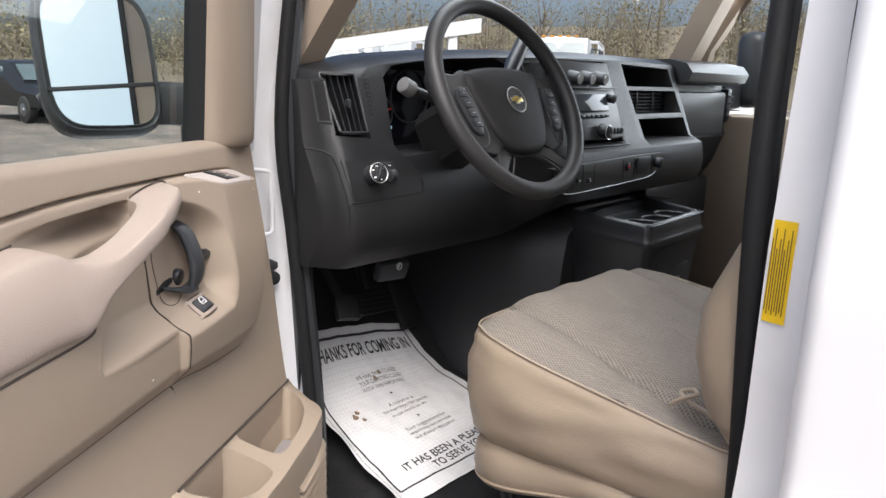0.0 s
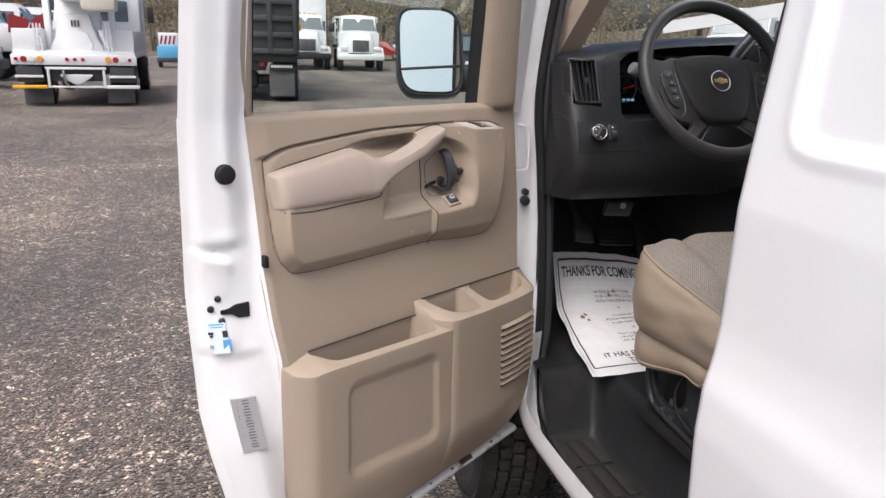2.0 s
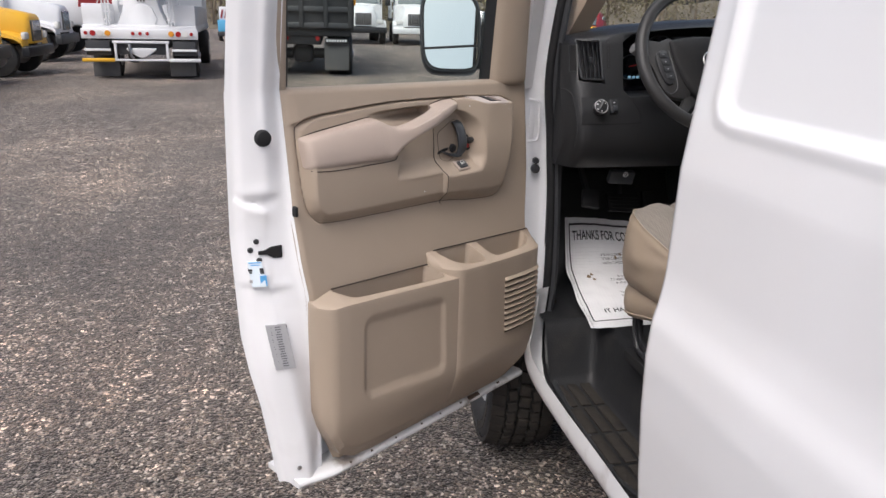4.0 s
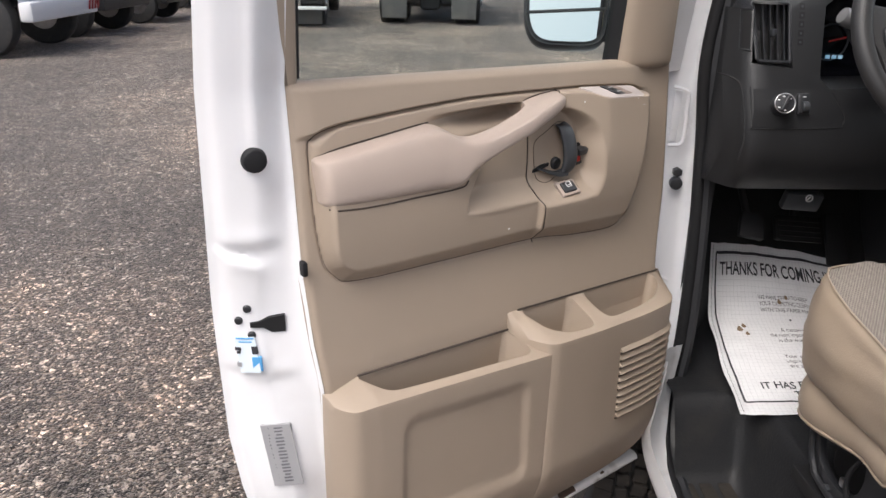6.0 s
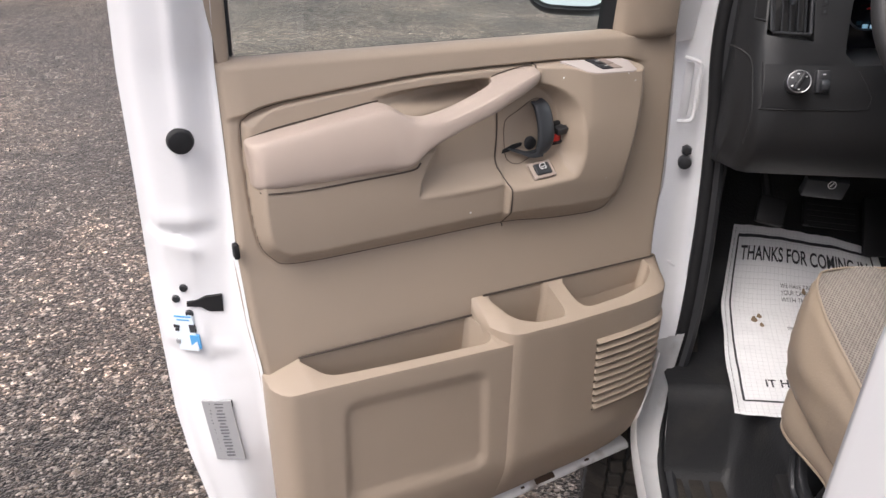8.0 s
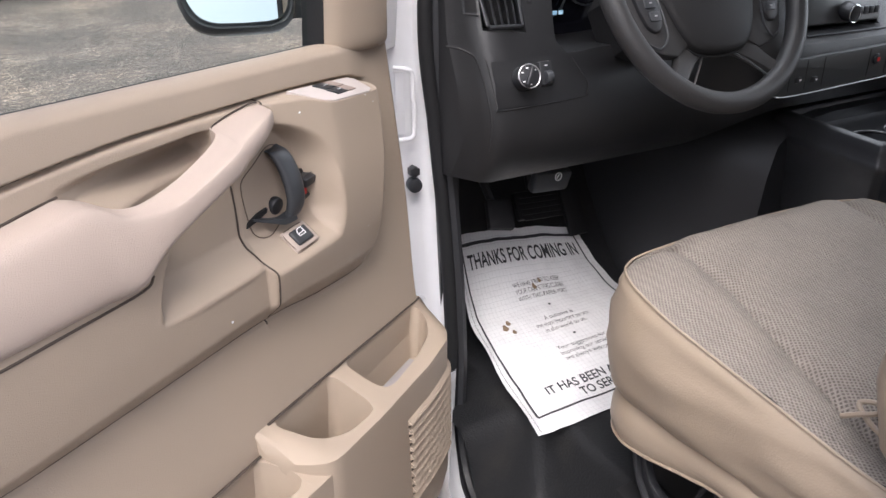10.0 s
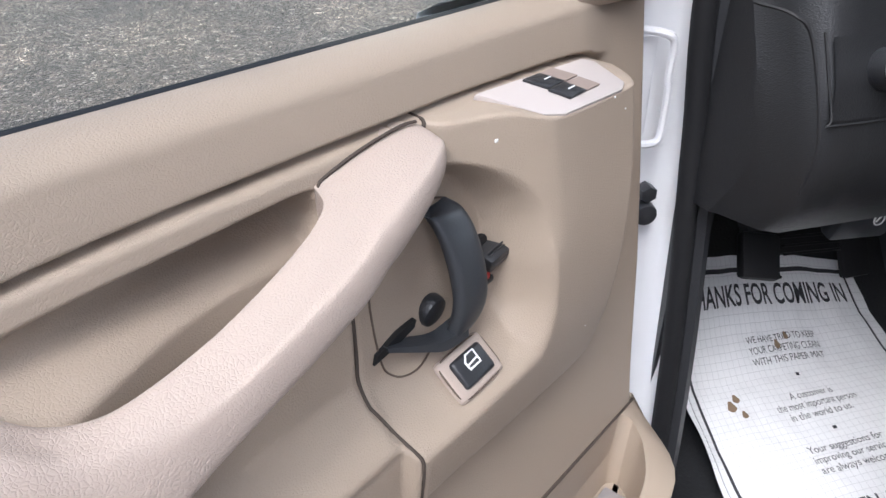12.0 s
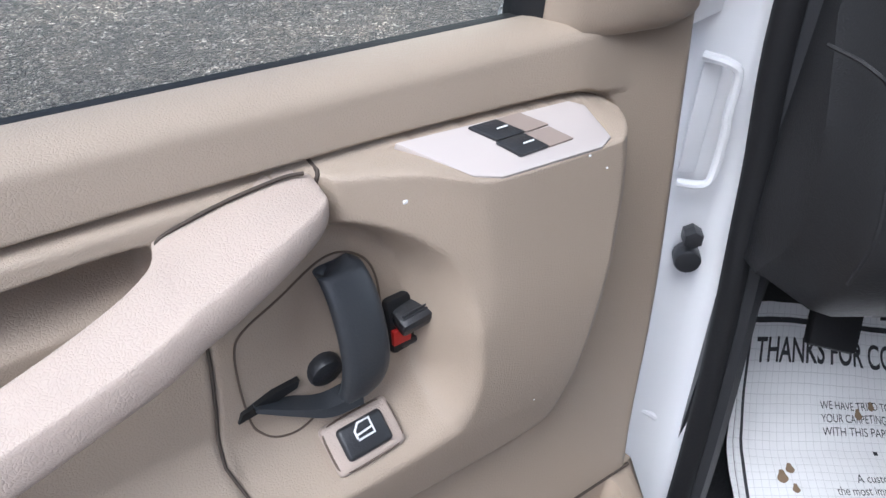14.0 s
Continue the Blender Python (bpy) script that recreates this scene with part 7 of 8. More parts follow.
words("THANKS FOR COMING IN", 0.075, 0.905, 0.118, 0.052, 0.018)
for i, tx in enumerate(("WE HAVE TRIED TO KEEP", "YOUR CARPETING CLEAN", "WITH THIS PAPER MAT")):
    words(tx, 0.335, 0.665, 0.215 + 0.033 * i, 0.022)
for i, tx in enumerate(("A customer is", "the most important person", "in the world to us.")):
    words(tx, (0.41, 0.335, 0.37)[i], (0.59, 0.665, 0.62)[i], 0.415 + 0.036 * i, 0.026)
for i, tx in enumerate(("Your suggestions for", "improving our service", "are always welcome.")):
    words(tx, 0.355, 0.645, 0.605 + 0.037 * i, 0.026)
words("IT HAS BEEN A PLEASURE", 0.165, 0.81, 0.815, 0.046, 0.018)
words("TO SERVE YOU", 0.31, 0.68, 0.875, 0.046, 0.018)
for v in (0.325, 0.535):
    strip(0.495, v, 0.51, v, 0.012, "printed_dot")
for u, v, r in ((0.17, 0.40, 0.016), (0.20, 0.375, 0.013), (0.205, 0.435, 0.011), (0.47, 0.225, 0.012), (0.52, 0.205, 0.010)):
    bm = bmesh.new()
    bm.faces.new([bm.verts.new(paper_pt(u + r * (1 + 0.3 * math.sin(3 * a)) * math.cos(a), v + 1.3 * r * math.sin(a), 0.0011)) for a in (2 * math.pi * k / 14 for k in range(14))])
    part("mud_mark", bm, MUD, mat_ob)

# ---- yard behind ----
WHITE_T = mat("fleet_white", (0.72, 0.73, 0.74), 0.35, var=0.04, scale=2, dirt=0.25, dirt_col=(0.45, 0.44, 0.42), dscale=1.5)
YELLOW_T = mat("fleet_yellow", (0.75, 0.42, 0.03), 0.4, var=0.05)
DARK_T = mat("dump_body", (0.04, 0.042, 0.045), 0.5, var=0.2, scale=3, dirt=0.3, dirt_col=(0.1, 0.1, 0.1), dscale=2)
RED_T = mat("red_body", (0.26, 0.02, 0.022), 0.4, var=0.15)
BLUE_T = mat("blue_body", (0.10, 0.38, 0.62), 0.45, var=0.1)
NAVY_T = mat("dark_suv", (0.012, 0.013, 0.015), 0.35, var=0.1)
WGLASS = mat("vehicle_glass", (0.10, 0.13, 0.14), 0.06, var=0.15, scale=3, spec=0.8)
LAMP = mat("lamp_lens", (0.75, 0.75, 0.72), 0.12, var=0.1, spec=0.8)
TAIL = mat("tail_lens", (0.35, 0.02, 0.02), 0.2)
AMBER = mat("amber_lens", (0.7, 0.3, 0.03), 0.25)
GRILLE = mat("grille", (0.10, 0.10, 0.10), 0.4, 0.5, var=0.4, scale=25)
FLAP = mat("mud_flap", (0.10, 0.10, 0.10), 0.8, var=0.3, scale=4, dirt=0.4, dirt_col=(0.2, 0.19, 0.17), dscale=3)


def truck_wheel(parent, x, y, z, r, w, rim=STEEL):
    wh = part("wheel", cyl((x - w / 2, y, z), (x + w / 2, y, z), r, n=28, bevel=r * 0.12), TYRE, parent)
    for s in (-1, 1):
        part("rim", cyl((x + s * w * 0.5, y, z), (x + s * w * 0.515, y, z), r * 0.5, r * 0.42, 20), rim, wh)
        part("hub", cyl((x + s * w * 0.5, y, z), (x + s * w * 0.58, y, z), r * 0.2, r * 0.16, 12), rim, wh)


def big_truck(m, label, body=WHITE_T, box=None, box_h=2.6, scale=1.0, box_label="", bonnet=None, bumper=None, grp="trucks in the yard"):
    """A conventional truck whose nose points to -y; origin under the front bumper."""
    t = thing("truck", label, "truck", m, grp)
    s = scale
    bonnet = bonnet or body
    part("bumper", rbox((0, 0.10 * s, 0.66 * s), (2.3 * s, 0.2 * s, 0.28 * s), 0.04), bumper or WHITE_T, t)
    part("bonnet", loft([[(-0.62 * s * k, y * s, 0.85 * s), (-0.66 * s * k, y * s, z * s * 0.75), (-0.50 * s * k, y * s, z * s), (0.50 * s * k, y * s, z * s), (0.66 * s * k, y * s, z * s * 0.75), (0.62 * s * k, y * s, 0.85 * s)] for y, z, k in ((0.12, 1.50, 0.88), (0.2, 1.60, 1.0), (0.9, 1.74, 1.08), (1.5, 1.84, 1.18))]), bonnet, t, sharp=50)
    for sg in (-1, 1):
        fr = spline([(0, 0.15, 0.75), (0, 0.22, 1.05), (0, 0.6, 1.18), (0, 1.1, 1.12), (0, 1.35, 0.8)], 4)
        part("wing", loft([[(sg * 0.62 * s, p.y * s, p.z * s), (sg * 1.12 * s, p.y * s, (p.z - 0.06) * s), (sg * 1.14 * s, p.y * s, (p.z - 0.16) * s), (sg * 0.62 * s, p.y * s, (p.z - 0.12) * s)] for p in fr]), bonnet, t, sharp=50)
        part("headlight", rbox((sg * 0.82 * s, 0.16 * s, 1.06 * s), (0.36 * s, 0.12 * s, 0.2 * s), 0.04), LAMP, t)
        truck_wheel(t, sg * 0.98 * s, 0.82 * s, 0.5 * s, 0.5 * s, 0.28 * s)
        truck_wheel(t, sg * 0.86 * s, 5.2 * s, 0.5 * s, 0.5 * s, 0.5 * s)
        part("wing_mirror", rbox((sg * 1.28 * s, 1.62 * s, 2.05 * s), (0.16 * s, 0.1 * s, 0.42 * s), 0.03), BLACK, t)
        part("mirror_arm", tube([(sg * 1.0 * s, 1.75 * s, 2.3 * s), (sg * 1.27 * s, 1.63 * s, 2.28 * s)], 0.02 * s, 6), BLACK, t)
    part("grille", rbox((0, 0.13 * s, 1.18 * s), (0.80 * s, 0.08 * s, 0.56 * s), 0.03), GRILLE, t)
    for i in range(7):
        part("grille_bar", rbox(((-0.33 + 0.11 * i) * s, 0.085 * s, 1.18 * s), (0.03 * s, 0.03 * s, 0.52 * s), 0.005, seg=1), CHROME, t)
    part("cab", loft([[(-1.0 * s * k, y * s, 0.8 * s), (-1.02 * s * k, y * s, 1.8 * s), (-0.86 * s * k, y * s, z * s), (0, y * s, (z + 0.07) * s), (0.86 * s * k, y * s, z * s), (1.02 * s * k, y * s, 1.8 * s), (1.0 * s * k, y * s, 0.8 * s)] for y, z, k in ((1.45, 1.84, 1.0), (1.52, 1.90, 1.0), (1.86, 2.56, 0.98), (2.0, 2.64, 0.98), (3.0, 2.64, 1.0))]), body, t, sharp=40)
    bm = bmesh.new()
    bm.faces.new([bm.verts.new((a * s, b * s, c * s)) for a, b, c in ((-0.84, 1.485, 1.93), (0.84, 1.485, 1.93), (0.76, 1.80, 2.50), (-0.76, 1.80, 2.50))])
    ext = bmesh.ops.extrude_face_region(bm, geom=bm.faces[:])
    for v in [g for g in ext["geom"] if isinstance(g, bmesh.types.BMVert)]:
        v.co.y += 0.04
    part("windscreen", bm, WGLASS, t, smooth=False)
    for sg in (-1, 1):
        part("side_window", rbox((sg * 0.985 * s, 2.35 * s, 2.1 * s), (0.07 * s, 0.75 * s, 0.5 * s), 0.02), WGLASS, t)
    for i in range(5):
        part("roof_lamp", rbox(((-0.5 + 0.25 * i) * s, 1.95 * s, 2.70 * s), (0.12 * s, 0.08 * s, 0.05 * s), 0.015, seg=1), AMBER, t)
    part("chassis", rbox((0, 4.2 * s, 0.75 * s), (0.9 * s, 6.4 * s, 0.25 * s), 0.02), DARK_T, t)
    if box:
        part("body_box", rbox((0, 5.2 * s, (1.0 + box_h) / 2 * s + 0.2), (2.35 * s, 4.0 * s, (box_h - 0.6) * s), 0.04), box, t, box_label)
    else:
        part("flat_bed", rbox((0, 5.2 * s, 1.15 * s), (2.3 * s, 4.2 * s, 0.16 * s), 0.03), DARK_T, t)
        for i in range(4):
            part("stake", rbox((-1.1 * s, (3.4 + 1.1 * i) * s, 1.9 * s), (0.06, 0.06, 1.4 * s), 0.01, seg=1), body, t)
            part("stake", rbox((1.1 * s, (3.4 + 1.1 * i) * s, 1.9 * s), (0.06, 0.06, 1.4 * s), 0.01, seg=1), body, t)
        for z in (1.6, 2.1, 2.6):
            part("rack_rail", rbox((-1.1 * s, 5.05 * s, z * s), (0.05, 3.4 * s, 0.1), 0.01, seg=1), body, t)
            part("rack_rail", rbox((1.1 * s, 5.05 * s, z * s), (0.05, 3.4 * s, 0.1), 0.01, seg=1), body, t)
            part("rack_rail", rbox((0, 3.35 * s, z * s), (2.2 * s, 0.05, 0.1), 0.01, seg=1), body, t)
    return t


def car(m, label, body, kind_name="car", suv=True, cat="car", nose=None):
    """A car or pick-up, nose to -y, origin under the front bumper."""
    t = thing(kind_name, label, cat, m)
    h = 1.0
    prof = [(0.0, 0.45), (0.02, 0.75), (0.15, 0.95), (1.25, 1.10), (2.0, 1.66), (2.4, 1.74)] + ([(4.2, 1.72), (4.75, 1.1), (4.8, 0.45)] if suv else [(3.1, 1.70), (3.5, 1.12), (5.2, 1.10), (5.25, 0.45)])
    ring = lambda x, k: [(x, y, 0.45 + (z - 0.45) * k) for y, z in prof]
    part("body", loft([ring(-0.93, 0.55), ring(-0.96, 0.66), ring(-0.74, 1.0), ring(0, 1.02), ring(0.74, 1.0), ring(0.96, 0.66), ring(0.93, 0.55)]), body, t, sharp=40)
    if nose:
        part("bonnet", rbox((0, 0.72, 1.06), (1.5, 1.15, 0.12), 0.05), nose, t)
    bm = bmesh.new()
    bm.faces.new([bm.verts.new(p) for p in ((-0.70, 1.33, 1.16), (0.70, 1.33, 1.16), (0.64, 1.93, 1.60), (-0.64, 1.93, 1.60))])
    ext = bmesh.ops.extrude_face_region(bm, geom=bm.faces[:])
    for v in [g for g in ext["geom"] if isinstance(g, bmesh.types.BMVert)]:
        v.co += Vector((0, -0.04, 0.035))
    part("windscreen", bm, WGLASS, t, smooth=False)
    for sg in (-1, 1):
        for y0, y1 in ((1.75, 2.55), (2.65, 3.35)) + (((3.45, 4.1),) if suv else ()):
            part("side_window", prism([(y0 + (0.25 if y0 < 2 else 0), 1.12), (y1, 1.12), (y1, 1.55), (y0 + (0.5 if y0 < 2 else 0), 1.55)], "x", sg * 0.80, sg * 0.90, 0.01), WGLASS, t)
        part("headlight", rbox((sg * 0.68, 0.04, 0.80), (0.4, 0.14, 0.18), 0.04), LAMP, t)
        for yw in (0.95, 3.85):
            truck_wheel(t, sg * 0.84, yw, 0.37, 0.37, 0.25)
        part("tail_lamp", rbox((sg * 0.84, (4.72 if suv else 5.2), 0.95), (0.16, 0.1, 0.3), 0.02), TAIL, t)
    part("grille", rbox((0, 0.02, 0.76), (0.9, 0.06, 0.26), 0.03), GRILLE, t)
    part("bumper", rbox((0, 0.0, 0.52), (1.8, 0.14, 0.2), 0.04), nose or BLACK, t)
    return t


def bucket_truck(m):
    """A utility bucket truck seen from behind, tail to -y."""
    t = thing("bucket_truck", "white utility bucket truck with its boom folded", "truck", m)
    part("deck", rbox((0, 2.4, 1.02), (2.2, 4.8, 0.14), 0.02), WHITE_T, t)
    bar = part("light_bar", rbox((0, -0.02, 0.92), (2.25, 0.08, 0.20), 0.015), WHITE_T, t, "white tail board with round lamps")
    for x, mm in ((-1.03, TAIL), (-0.90, TAIL), (-0.76, LAMP), (-0.62, AMBER), (-0.14, TAIL), (0.0, TAIL), (0.14, TAIL), (0.60, AMBER), (0.74, TAIL), (0.88, LAMP), (1.0, TAIL)):
        part("round_lamp", cyl((x, -0.05, 0.93), (x, -0.085, 0.93), 0.055 if abs(x) > 0.2 and abs(x) < 0.95 else 0.035, n=18), mm, bar)
    for sg in (-1, 1):
        part("tool_box", rbox((sg * 0.88, 2.3, 1.25), (0.42, 4.4, 0.50), 0.02), WHITE_T, t)
        part("step_box", rbox((sg * 0.84, 0.12, 0.64), (0.46, 0.3, 0.30), 0.02), DARK_T, t)
        part("step_rail", rbox((sg * 0.84, -0.06, 0.60), (0.50, 0.04, 0.05), 0.01), WHITE_T, t)
        part("bumper_wing", rbox((sg * 0.84, -0.06, 0.40), (0.62, 0.10, 0.07), 0.02), YELLOW_T if sg < 0 else WHITE_T, t)
        part("mud_flap", rbox((sg * 0.76, 0.25, 0.22), (0.52, 0.02, 0.34), 0.01), FLAP, t)
        truck_wheel(t, sg * 0.80, 0.9, 0.45, 0.45, 0.5)
        truck_wheel(t, sg * 0.92, 5.4, 0.45, 0.45, 0.26)
        for k in range(3):
            part("grab_rail", tube([(sg * (0.56 + 0.06 * k), 0.0, 1.08), (sg * (0.56 + 0.06 * k), 0.0, 1.6)], 0.016, 6), WHITE_T, t)
        for z in (1.2, 1.35, 1.5):
            part("grab_rung", tube([(sg * 0.52, 0.0, z), (sg * 0.70, 0.0, z)], 0.014, 6), WHITE_T, t)
    part("cross_bar", rbox((0, -0.04, 0.40), (2.0, 0.05, 0.04), 0.01), WHITE_T, t)
    part("frame_well", rbox((0, 0.06, 0.66), (1.0, 0.1, 0.30), 0.01), DARK_T, t)
    part("tow_frame", prism([(-0.30, 0.64), (0.30, 0.64), (0.26, 0.58), (0.14, 0.50), (0.04, 0.45), (-0.04, 0.45), (-0.14, 0.50), (-0.26, 0.58)], "y", -0.08, 0.02, 0.015), WHITE_T, t)
    part("tow_hook", tube([(-0.22, -0.10, 0.72), (-0.22, -0.14, 0.6), (-0.20, -0.13, 0.48), (-0.16, -0.10, 0.44)], 0.025, 8), STEEL, t)
    part("tow_plate", rbox((0, -0.06, 0.76), (1.1, 0.06, 0.05), 0.01), WHITE_T, t)
    for x in (-0.5, 0.5):
        part("bumper_post", rbox((x, -0.05, 0.56), (0.05, 0.06, 0.36), 0.01), WHITE_T, t)
    part("turret", prism([(-0.52, 1.06), (0.52, 1.06), (0.38, 1.36), (0.27, 1.82), (-0.27, 1.82), (-0.38, 1.36)], "y", 0.45, 1.1, 0.03), WHITE_T, t)
    part("turret_plate", cyl((0, 0.46, 1.22), (0, 0.40, 1.22), 0.31, n=8, bevel=0.02), WHITE_T, t)
    for k in range(3):
        part("plate_mark", rbox((-0.05 + 0.06 * k, 0.43, 1.62), (0.03, 0.02, 0.12), 0.004, seg=1), GRILLE, t)
    part("turret_neck", prism([(-0.46, 1.5), (0.46, 1.5), (0.36, 2.1), (-0.36, 2.1)], "y", 0.75, 1.35, 0.03), WHITE_T, t)
    part("boom", rbox((0, 2.4, 2.25), (0.5, 4.6, 0.42), 0.06), WHITE_T, t)
    part("upper_boom", rbox((0.30, 2.2, 2.66), (0.36, 4.8, 0.32), 0.05), WHITE_T, t)
    part("bucket", rbox((0.55, -0.1, 2.35), (0.62, 0.62, 1.0), 0.08), mat("bucket_cream", (0.75, 0.7, 0.6), 0.4), t)
    for x in (-0.62, 0.62):
        part("outrigger", rbox((x, 1.3, 1.6), (0.12, 0.16, 1.2), 0.02), WHITE_T, t)
    part("cab", rbox((0, 5.6, 1.7), (2.0, 1.6, 1.5), 0.12), WHITE_T, t)
    part("cab_window", rbox((0, 4.78, 2.0), (1.4, 0.06, 0.5), 0.02), WGLASS, t)
    for x in (-1.22, 1.22):
        part("wing_mirror", rbox((x, 5.3, 1.95), (0.16, 0.1, 0.42), 0.03), BLACK, t)
    part("chassis", rbox((0, 3.2, 0.72), (0.9, 6.0, 0.26), 0.02), DARK_T, t)
    return t


def dump_truck(m):
    t = thing("dump_truck", "dark grey dump truck with muddy flaps", "truck", m)
    part("dump_body", loft([[(-1.18, y, 1.05), (-1.22, y, 2.6), (1.22, y, 2.6), (1.18, y, 1.05)] for y in (0.0, 5.2)]), DARK_T, t)
    gate = part("tail_gate", rbox((0, -0.05, 1.85), (2.36, 0.08, 1.55), 0.02), DARK_T, t)
    for z in (1.15, 1.5, 1.85, 2.2, 2.55):
        part("gate_rib", prism([(-1.16, z - 0.06), (1.16, z - 0.06), (1.12, z + 0.06), (-1.12, z + 0.06)], "y", -0.17, -0.08, 0.02), DARK_T, gate)
    for x in (-1.1, -0.55, 0, 0.55, 1.1):
        part("gate_post", rbox((x, -0.13, 1.85), (0.10, 0.12, 1.5), 0.02), DARK_T, gate)
    part("rear_beam", rbox((0, 0.1, 0.98), (2.2, 0.16, 0.14), 0.02), DARK_T, t)
    part("name_board", rbox((0.78, -0.02, 0.80), (0.52, 0.02, 0.13), 0.005), BLACK, t)
    for i in range(8):
        part("plate_bar", rbox((0.57 + 0.06 * i, -0.035, 0.815), (0.042, 0.01, 0.055), 0.003, seg=1), WHITE_INK, t)
    for sg in (-1, 1):
        part("mud_flap", rbox((sg * 0.78, 0.05, 0.46), (0.56, 0.02, 0.62), 0.01), FLAP, t)
        for y in (0.75, 2.05):
            truck_wheel(t, sg * 0.86, y, 0.5, 0.5, 0.58)
        truck_wheel(t, sg * 1.0, 6.6, 0.5, 0.5, 0.3)
        part("side_lamp", rbox((sg * 1.2, -0.02, 1.7), (0.06, 0.05, 0.2), 0.01), AMBER, t)
        part("tail_lamp", cyl((sg * 0.35, 0.0, 0.86), (sg * 0.35, -0.03, 0.86), 0.05, n=14), TAIL, t)
    part("axle", cyl((-0.8, 0.75, 0.5), (0.8, 0.75, 0.5), 0.12, n=14, bm=rbox((0, 0.75, 0.5), (0.5, 0.5, 0.42), 0.12)), DARK_T, t)
    part("chassis", rbox((0, 3.6, 0.85), (0.85, 7.0, 0.26), 0.02), DARK_T, t)
    part("cab", rbox((0, 6.6, 1.9), (2.2, 1.7, 1.8), 0.15), WHITE_T, t)
    part("bonnet", rbox((0, 8.0, 1.4), (1.9, 1.4, 0.9), 0.15), WHITE_T, t)
    return t


bucket_truck(pose(-3.42, 14.55, 0, 0, 0, 2))
dump_truck(pose(-0.12, 15.6, 0, 0, 0, -4))
big_truck(pose(5.95, 34.7, 0, 0, 0, -6), "white flat-nosed stake truck with chrome grille")
big_truck(pose(3.42, 35.2, 0, 0, 0, -3), "white box truck parked in the far row", box=WHITE_T, box_h=3.2, bumper=BLACK)
# row parked along the left with noses towards the aisle
t1 = big_truck(pose(-5.6, 10.1, 0, 0, 0, 90), "white truck with a red striped bumper end", scale=0.95)
for k in range(4):
    part("bumper_stripe", prism([(0.70 + 0.11 * k, 0.56), (0.75 + 0.11 * k, 0.56), (0.82 + 0.11 * k, 0.72), (0.77 + 0.11 * k, 0.72)], "y", -0.016, -0.004), RED_T, t1)
big_truck(pose(-5.65, 12.7, 0, 0, 0, 88), "yellow bonnet truck with a black bumper", body=WHITE_T, bonnet=YELLOW_T, bumper=BLACK, scale=0.9)
big_truck(pose(-5.65, 15.75, 0, 0, 0, 90), "white pickup with a yellow bonnet and black bumper", bonnet=YELLOW_T, bumper=BLACK, scale=0.78)
big_truck(pose(-6.2, 20.4, 0, 0, 0, 92), "white truck with a long bonnet", scale=0.9, bumper=DARK_T)
rt = thing("truck", "white truck with a red roof and red side panel", "truck", pose(-6.4, 24.2, 0, 0, 0, 92), "trucks in the yard")
part("cab", rbox((0, 2.4, 1.75), (1.9, 1.7, 1.7), 0.15), WHITE_T, rt)
part("roof", rbox((0, 2.4, 2.66), (1.8, 1.5, 0.22), 0.09), RED_T, rt, "red roof fairing")
part("bonnet", rbox((0, 0.9, 1.25), (1.7, 1.6, 0.8), 0.12), WHITE_T, rt)
part("windscreen", rbox((0, 1.53, 2.15), (1.5, 0.06, 0.6), 0.02), WGLASS, rt)
part("folded_panel", prism([(-0.95, 1.35), (-0.80, 2.02), (-0.45, 1.80), (-0.30, 1.45)], "x", -1.12, -1.06, 0.0), RED_T, rt, "red folded panel")
part("folded_panel", prism([(-0.28, 1.45), (-0.40, 1.80), (0.15, 1.95), (0.20, 1.42)], "x", -1.18, -1.12, 0.0), RED_T, rt, "red folded panel")
for sg in (-1, 1):
    truck_wheel(rt, sg * 0.85, 0.9, 0.46, 0.46, 0.28)
    truck_wheel(rt, sg * 0.85, 3.6, 0.46, 0.46, 0.28)
for i in range(5):
    big_truck(pose(-6.8 + 0.2 * i, 29 + 4.2 * i, 0, 0, 0, 90), "white truck in the far row", scale=0.95)
bl = thing("aerial_unit", "blue and white lift unit with striped panel", "lift unit", pose(-2.95, 35.8, 0) @ Matrix.Scale(0.66, 4))
part("blue_base", rbox((0, 0, 1.1), (1.5, 2.0, 0.8), 0.04), BLUE_T, bl)
part("white_top", rbox((0, 0.2, 1.95), (1.3, 1.6, 0.9), 0.06), WHITE_T, bl)
part("frame", rbox((0, 0, 0.55), (1.6, 2.0, 0.3), 0.03), DARK_T, bl)
for i in range(4):
    part("red_stripe", prism([(-0.45 + 0.28 * i - 0.12, 1.62), (-0.45 + 0.28 * i, 1.62), (-0.45 + 0.28 * i + 0.12, 2.2), (-0.45 + 0.28 * i, 2.2)], "y", -0.64, -0.6), RED_T, bl)
for sg in (-1, 1):
    truck_wheel(bl, sg * 0.65, 0.0, 0.35, 0.35, 0.25)
car(pose(7.6, 20.7, 0, 0, 0, 6), "dark pickup truck parked on the gravel", NAVY_T, "pickup_truck", False, "pickup")
car(pose(13.4, 55.5, 0.05, 0, 0, 60) @ Matrix.Scale(0.8, 4), "dark red pickup at the edge of the yard", RED_T, "pickup_truck", False, "pickup")
car(pose(16.8, 54.5, 0.1, 0, 0, 60), "silver car at the edge of the yard", mat("silver_body", (0.5, 0.5, 0.52), 0.3, 0.4), "car", False)
car(pose(12.2, 29.5, 0, 0, 0, -30), "red pickup with a yellow front", RED_T, "pickup_truck", False, "pickup", YELLOW_T)
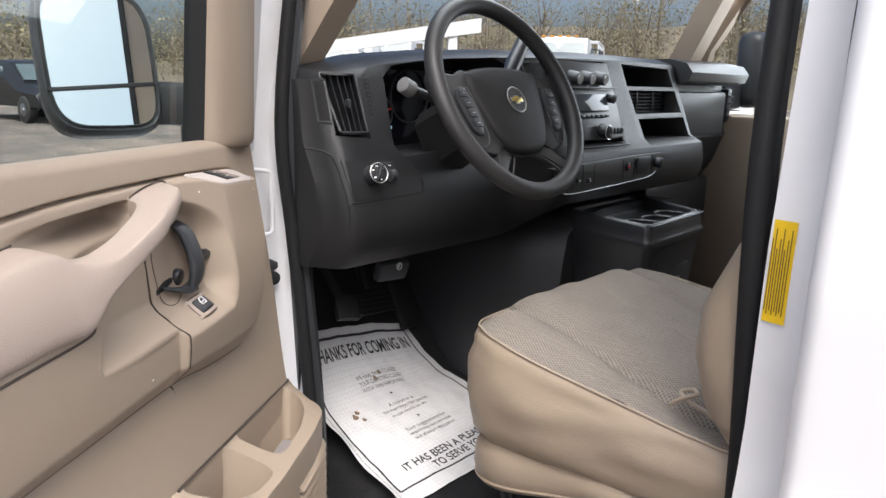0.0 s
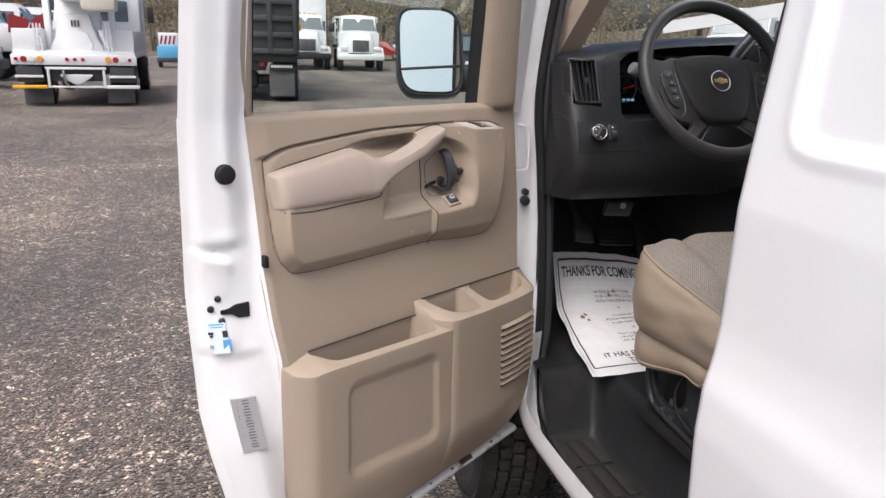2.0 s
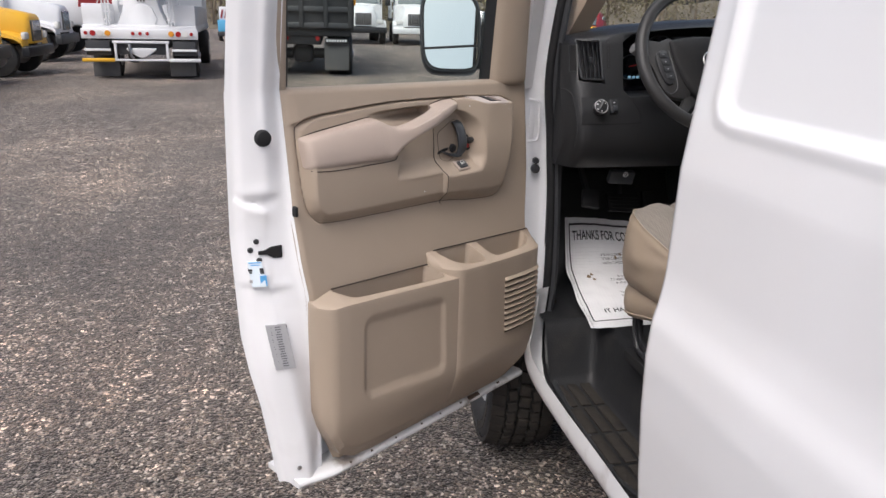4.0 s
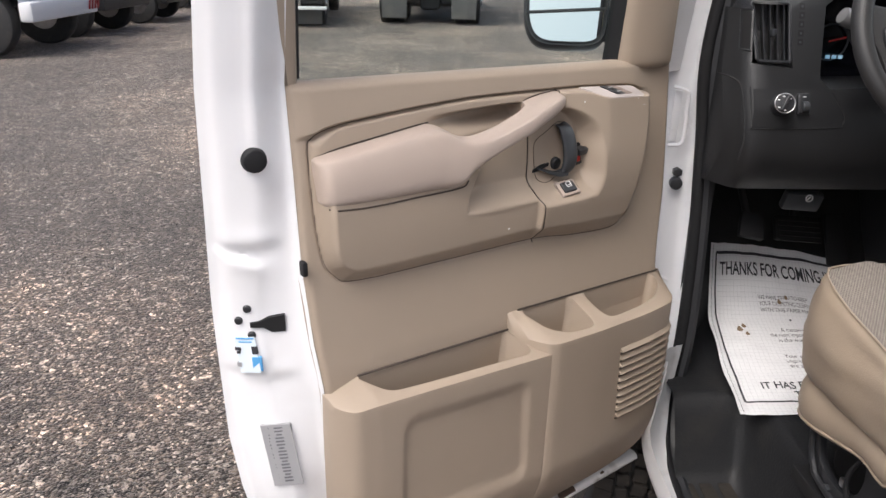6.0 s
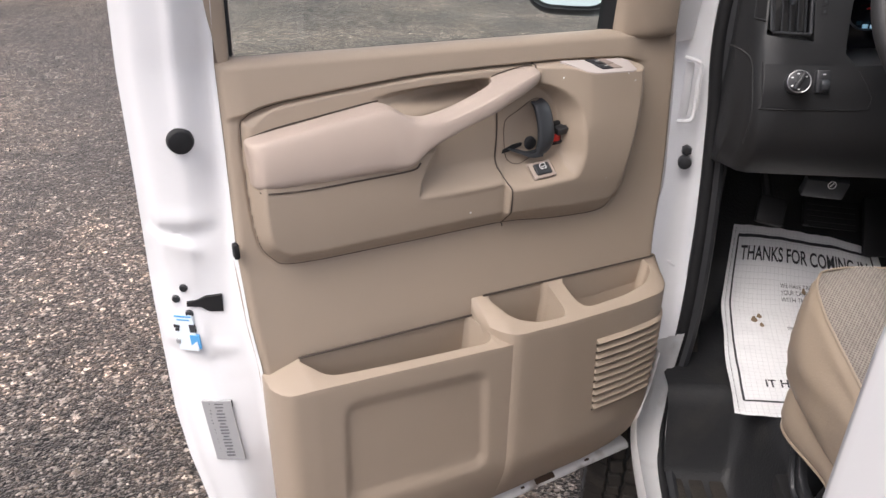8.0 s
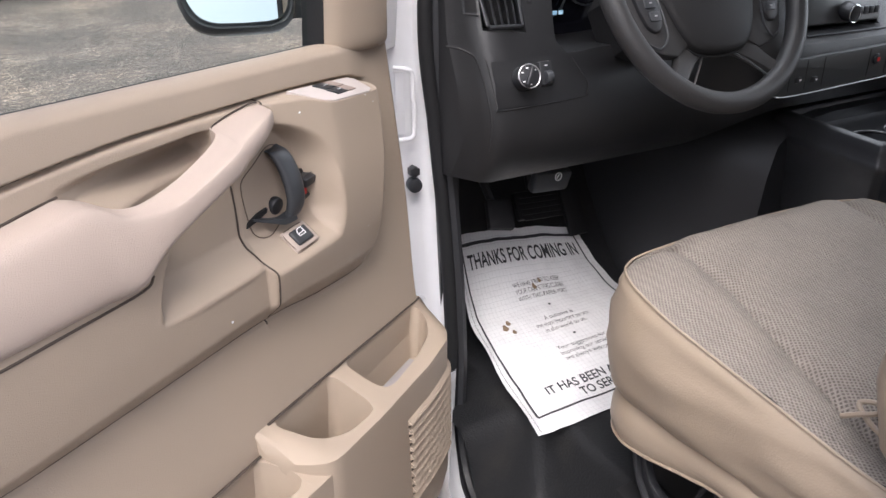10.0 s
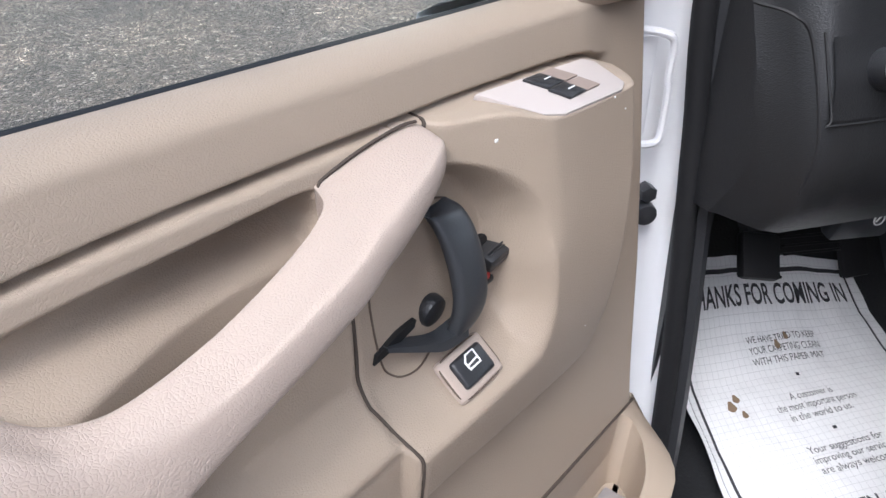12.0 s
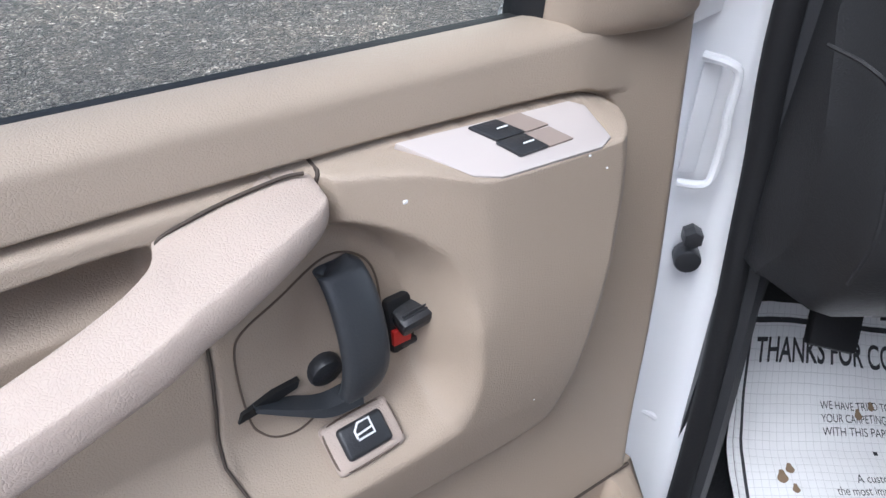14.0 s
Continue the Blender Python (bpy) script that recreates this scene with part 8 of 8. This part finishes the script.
# trucks seen through the windscreen
big_truck(pose(19.2, 12.6, 0, 0, 0, -62), "white truck with a wide windscreen", scale=1.12)
big_truck(pose(14.2, 17.8, 0, 0, 0, -48), "white service truck with yellow beacon", scale=1.0, box=WHITE_T, box_h=2.4)
big_truck(pose(18.0, 19.5, 0, 0, 0, -52), "white crane truck behind the row", scale=1.15)
big_truck(pose(24.5, 9.0, 0, 0, 0, -66), "white truck at the end of the row", scale=0.8)
cr = thing("crane_boom", "long white crane boom resting on its truck", "crane", pose(15.5, 17.0, 0, 0, 0, -40))
part("boom", loft([[(x, -0.22 * k, z - 0.22 * k), (x, 0.22 * k, z - 0.22 * k), (x, 0.22 * k, z + 0.22 * k), (x, -0.22 * k, z + 0.22 * k)] for x, z, k in ((-3.5, 2.05, 0.8), (3.5, 3.2, 1.0))]), WHITE_T, cr)
part("boom_stand", rbox((2.6, 0.0, 1.5), (0.3, 0.3, 3.0), 0.03), WHITE_T, cr)

# ---- wood at the edge of the yard ----
BARK = mat("bare_twigs", (0.20, 0.166, 0.13), 0.95, var=0.3, scale=0.6, island=0.3, spec=0.1)
LEAF = mat("olive_leaves", (0.20, 0.178, 0.112), 0.9, var=0.35, scale=0.5, island=0.3, spec=0.1)
rng = np.random.default_rng(11)
pl, sc, trunks = [], [], bmesh.new()
for k in range(330):
    b = radians(-50 + 160 * rng.random())
    d = 62 + 45 * rng.random()
    hill = 1 + 0.55 * sstep(radians(24), radians(42), b)
    h = (5.0 + 4.0 * rng.random()) * hill * (d / 80)
    cx, cy = d * math.sin(b), d * math.cos(b)
    cyl((cx, cy, -0.2), (cx + rng.normal() * 0.3, cy, h * 0.75), 0.16, 0.05, 5, bm=trunks, caps=False)
    for j in range(5):
        a = rng.random() * 6.28
        z0 = h * (0.3 + 0.4 * rng.random())
        cyl((cx, cy, z0), (cx + 1.6 * math.cos(a), cy + 1.6 * math.sin(a), z0 + h * 0.25), 0.06, 0.015, 4, bm=trunks, caps=False)
    n = 900
    g = rng.normal(size=(n, 3)) * (1.9, 1.9, h * 0.27)
    pl.append(np.array([cx, cy, h * 0.58]) + g)
    sc.append(0.05 + 0.11 * rng.random(n) ** 2)
pl, sc = np.concatenate(pl), np.concatenate(sc)
pl[:, 2] = np.abs(pl[:, 2])
half = rng.random(len(pl)) < 0.5
LF_V, LF_F = [(-1, -0.5, 0), (1, -0.4, 0.1), (0.8, 0.5, 0), (-0.7, 0.6, 0.2)], [(0, 1, 2, 3)]
TW_V, TW_F = [(-0.05, 0, -1.6), (0.05, 0, -1.6), (0.03, 0.05, 1.6), (-0.03, 0.05, 1.6)], [(0, 1, 2, 3)]
part("trunks", trunks, BARK)
wood = bpy.data.objects["trunks"]
tagged(wood, "bare trunks and limbs along the yard's edge", "trees", kind="stuff")
tagged(part("far_leaves", scatter_mesh("far_leaves", LF_V, LF_F, pl[half], sc[half], True, 3), LEAF, smooth=False), "olive and brown foliage of the far wood", "trees", kind="stuff")
tagged(part("far_twigs", scatter_mesh("far_twigs", TW_V, TW_F, pl[~half], sc[~half] * 1.6, True, 4), BARK, smooth=False), "brown winter twigs of the far wood", "trees", kind="stuff")
hillside = part("hillside", grid(lambda b, d: (d * math.sin(b), d * math.cos(b), -0.3 + (d - 55) * 0.055 * (1 + 1.6 * sstep(0.50, 0.80, b)) + 1.2 * noise.noise((b * 9, d * 0.1, 0))), [radians(-60 + 3 * i) for i in range(62)], [56, 64, 75, 90, 110, 140]), mat("dry_grass_bank", (0.150, 0.128, 0.090), 0.95, var=0.4, scale=0.4, dirt=0.5, dirt_col=(0.09, 0.08, 0.052), dscale=0.15, bump=1.0, bscale=3))
tagged(hillside, "dry grassy bank rising behind the yard", "bank", kind="structure")
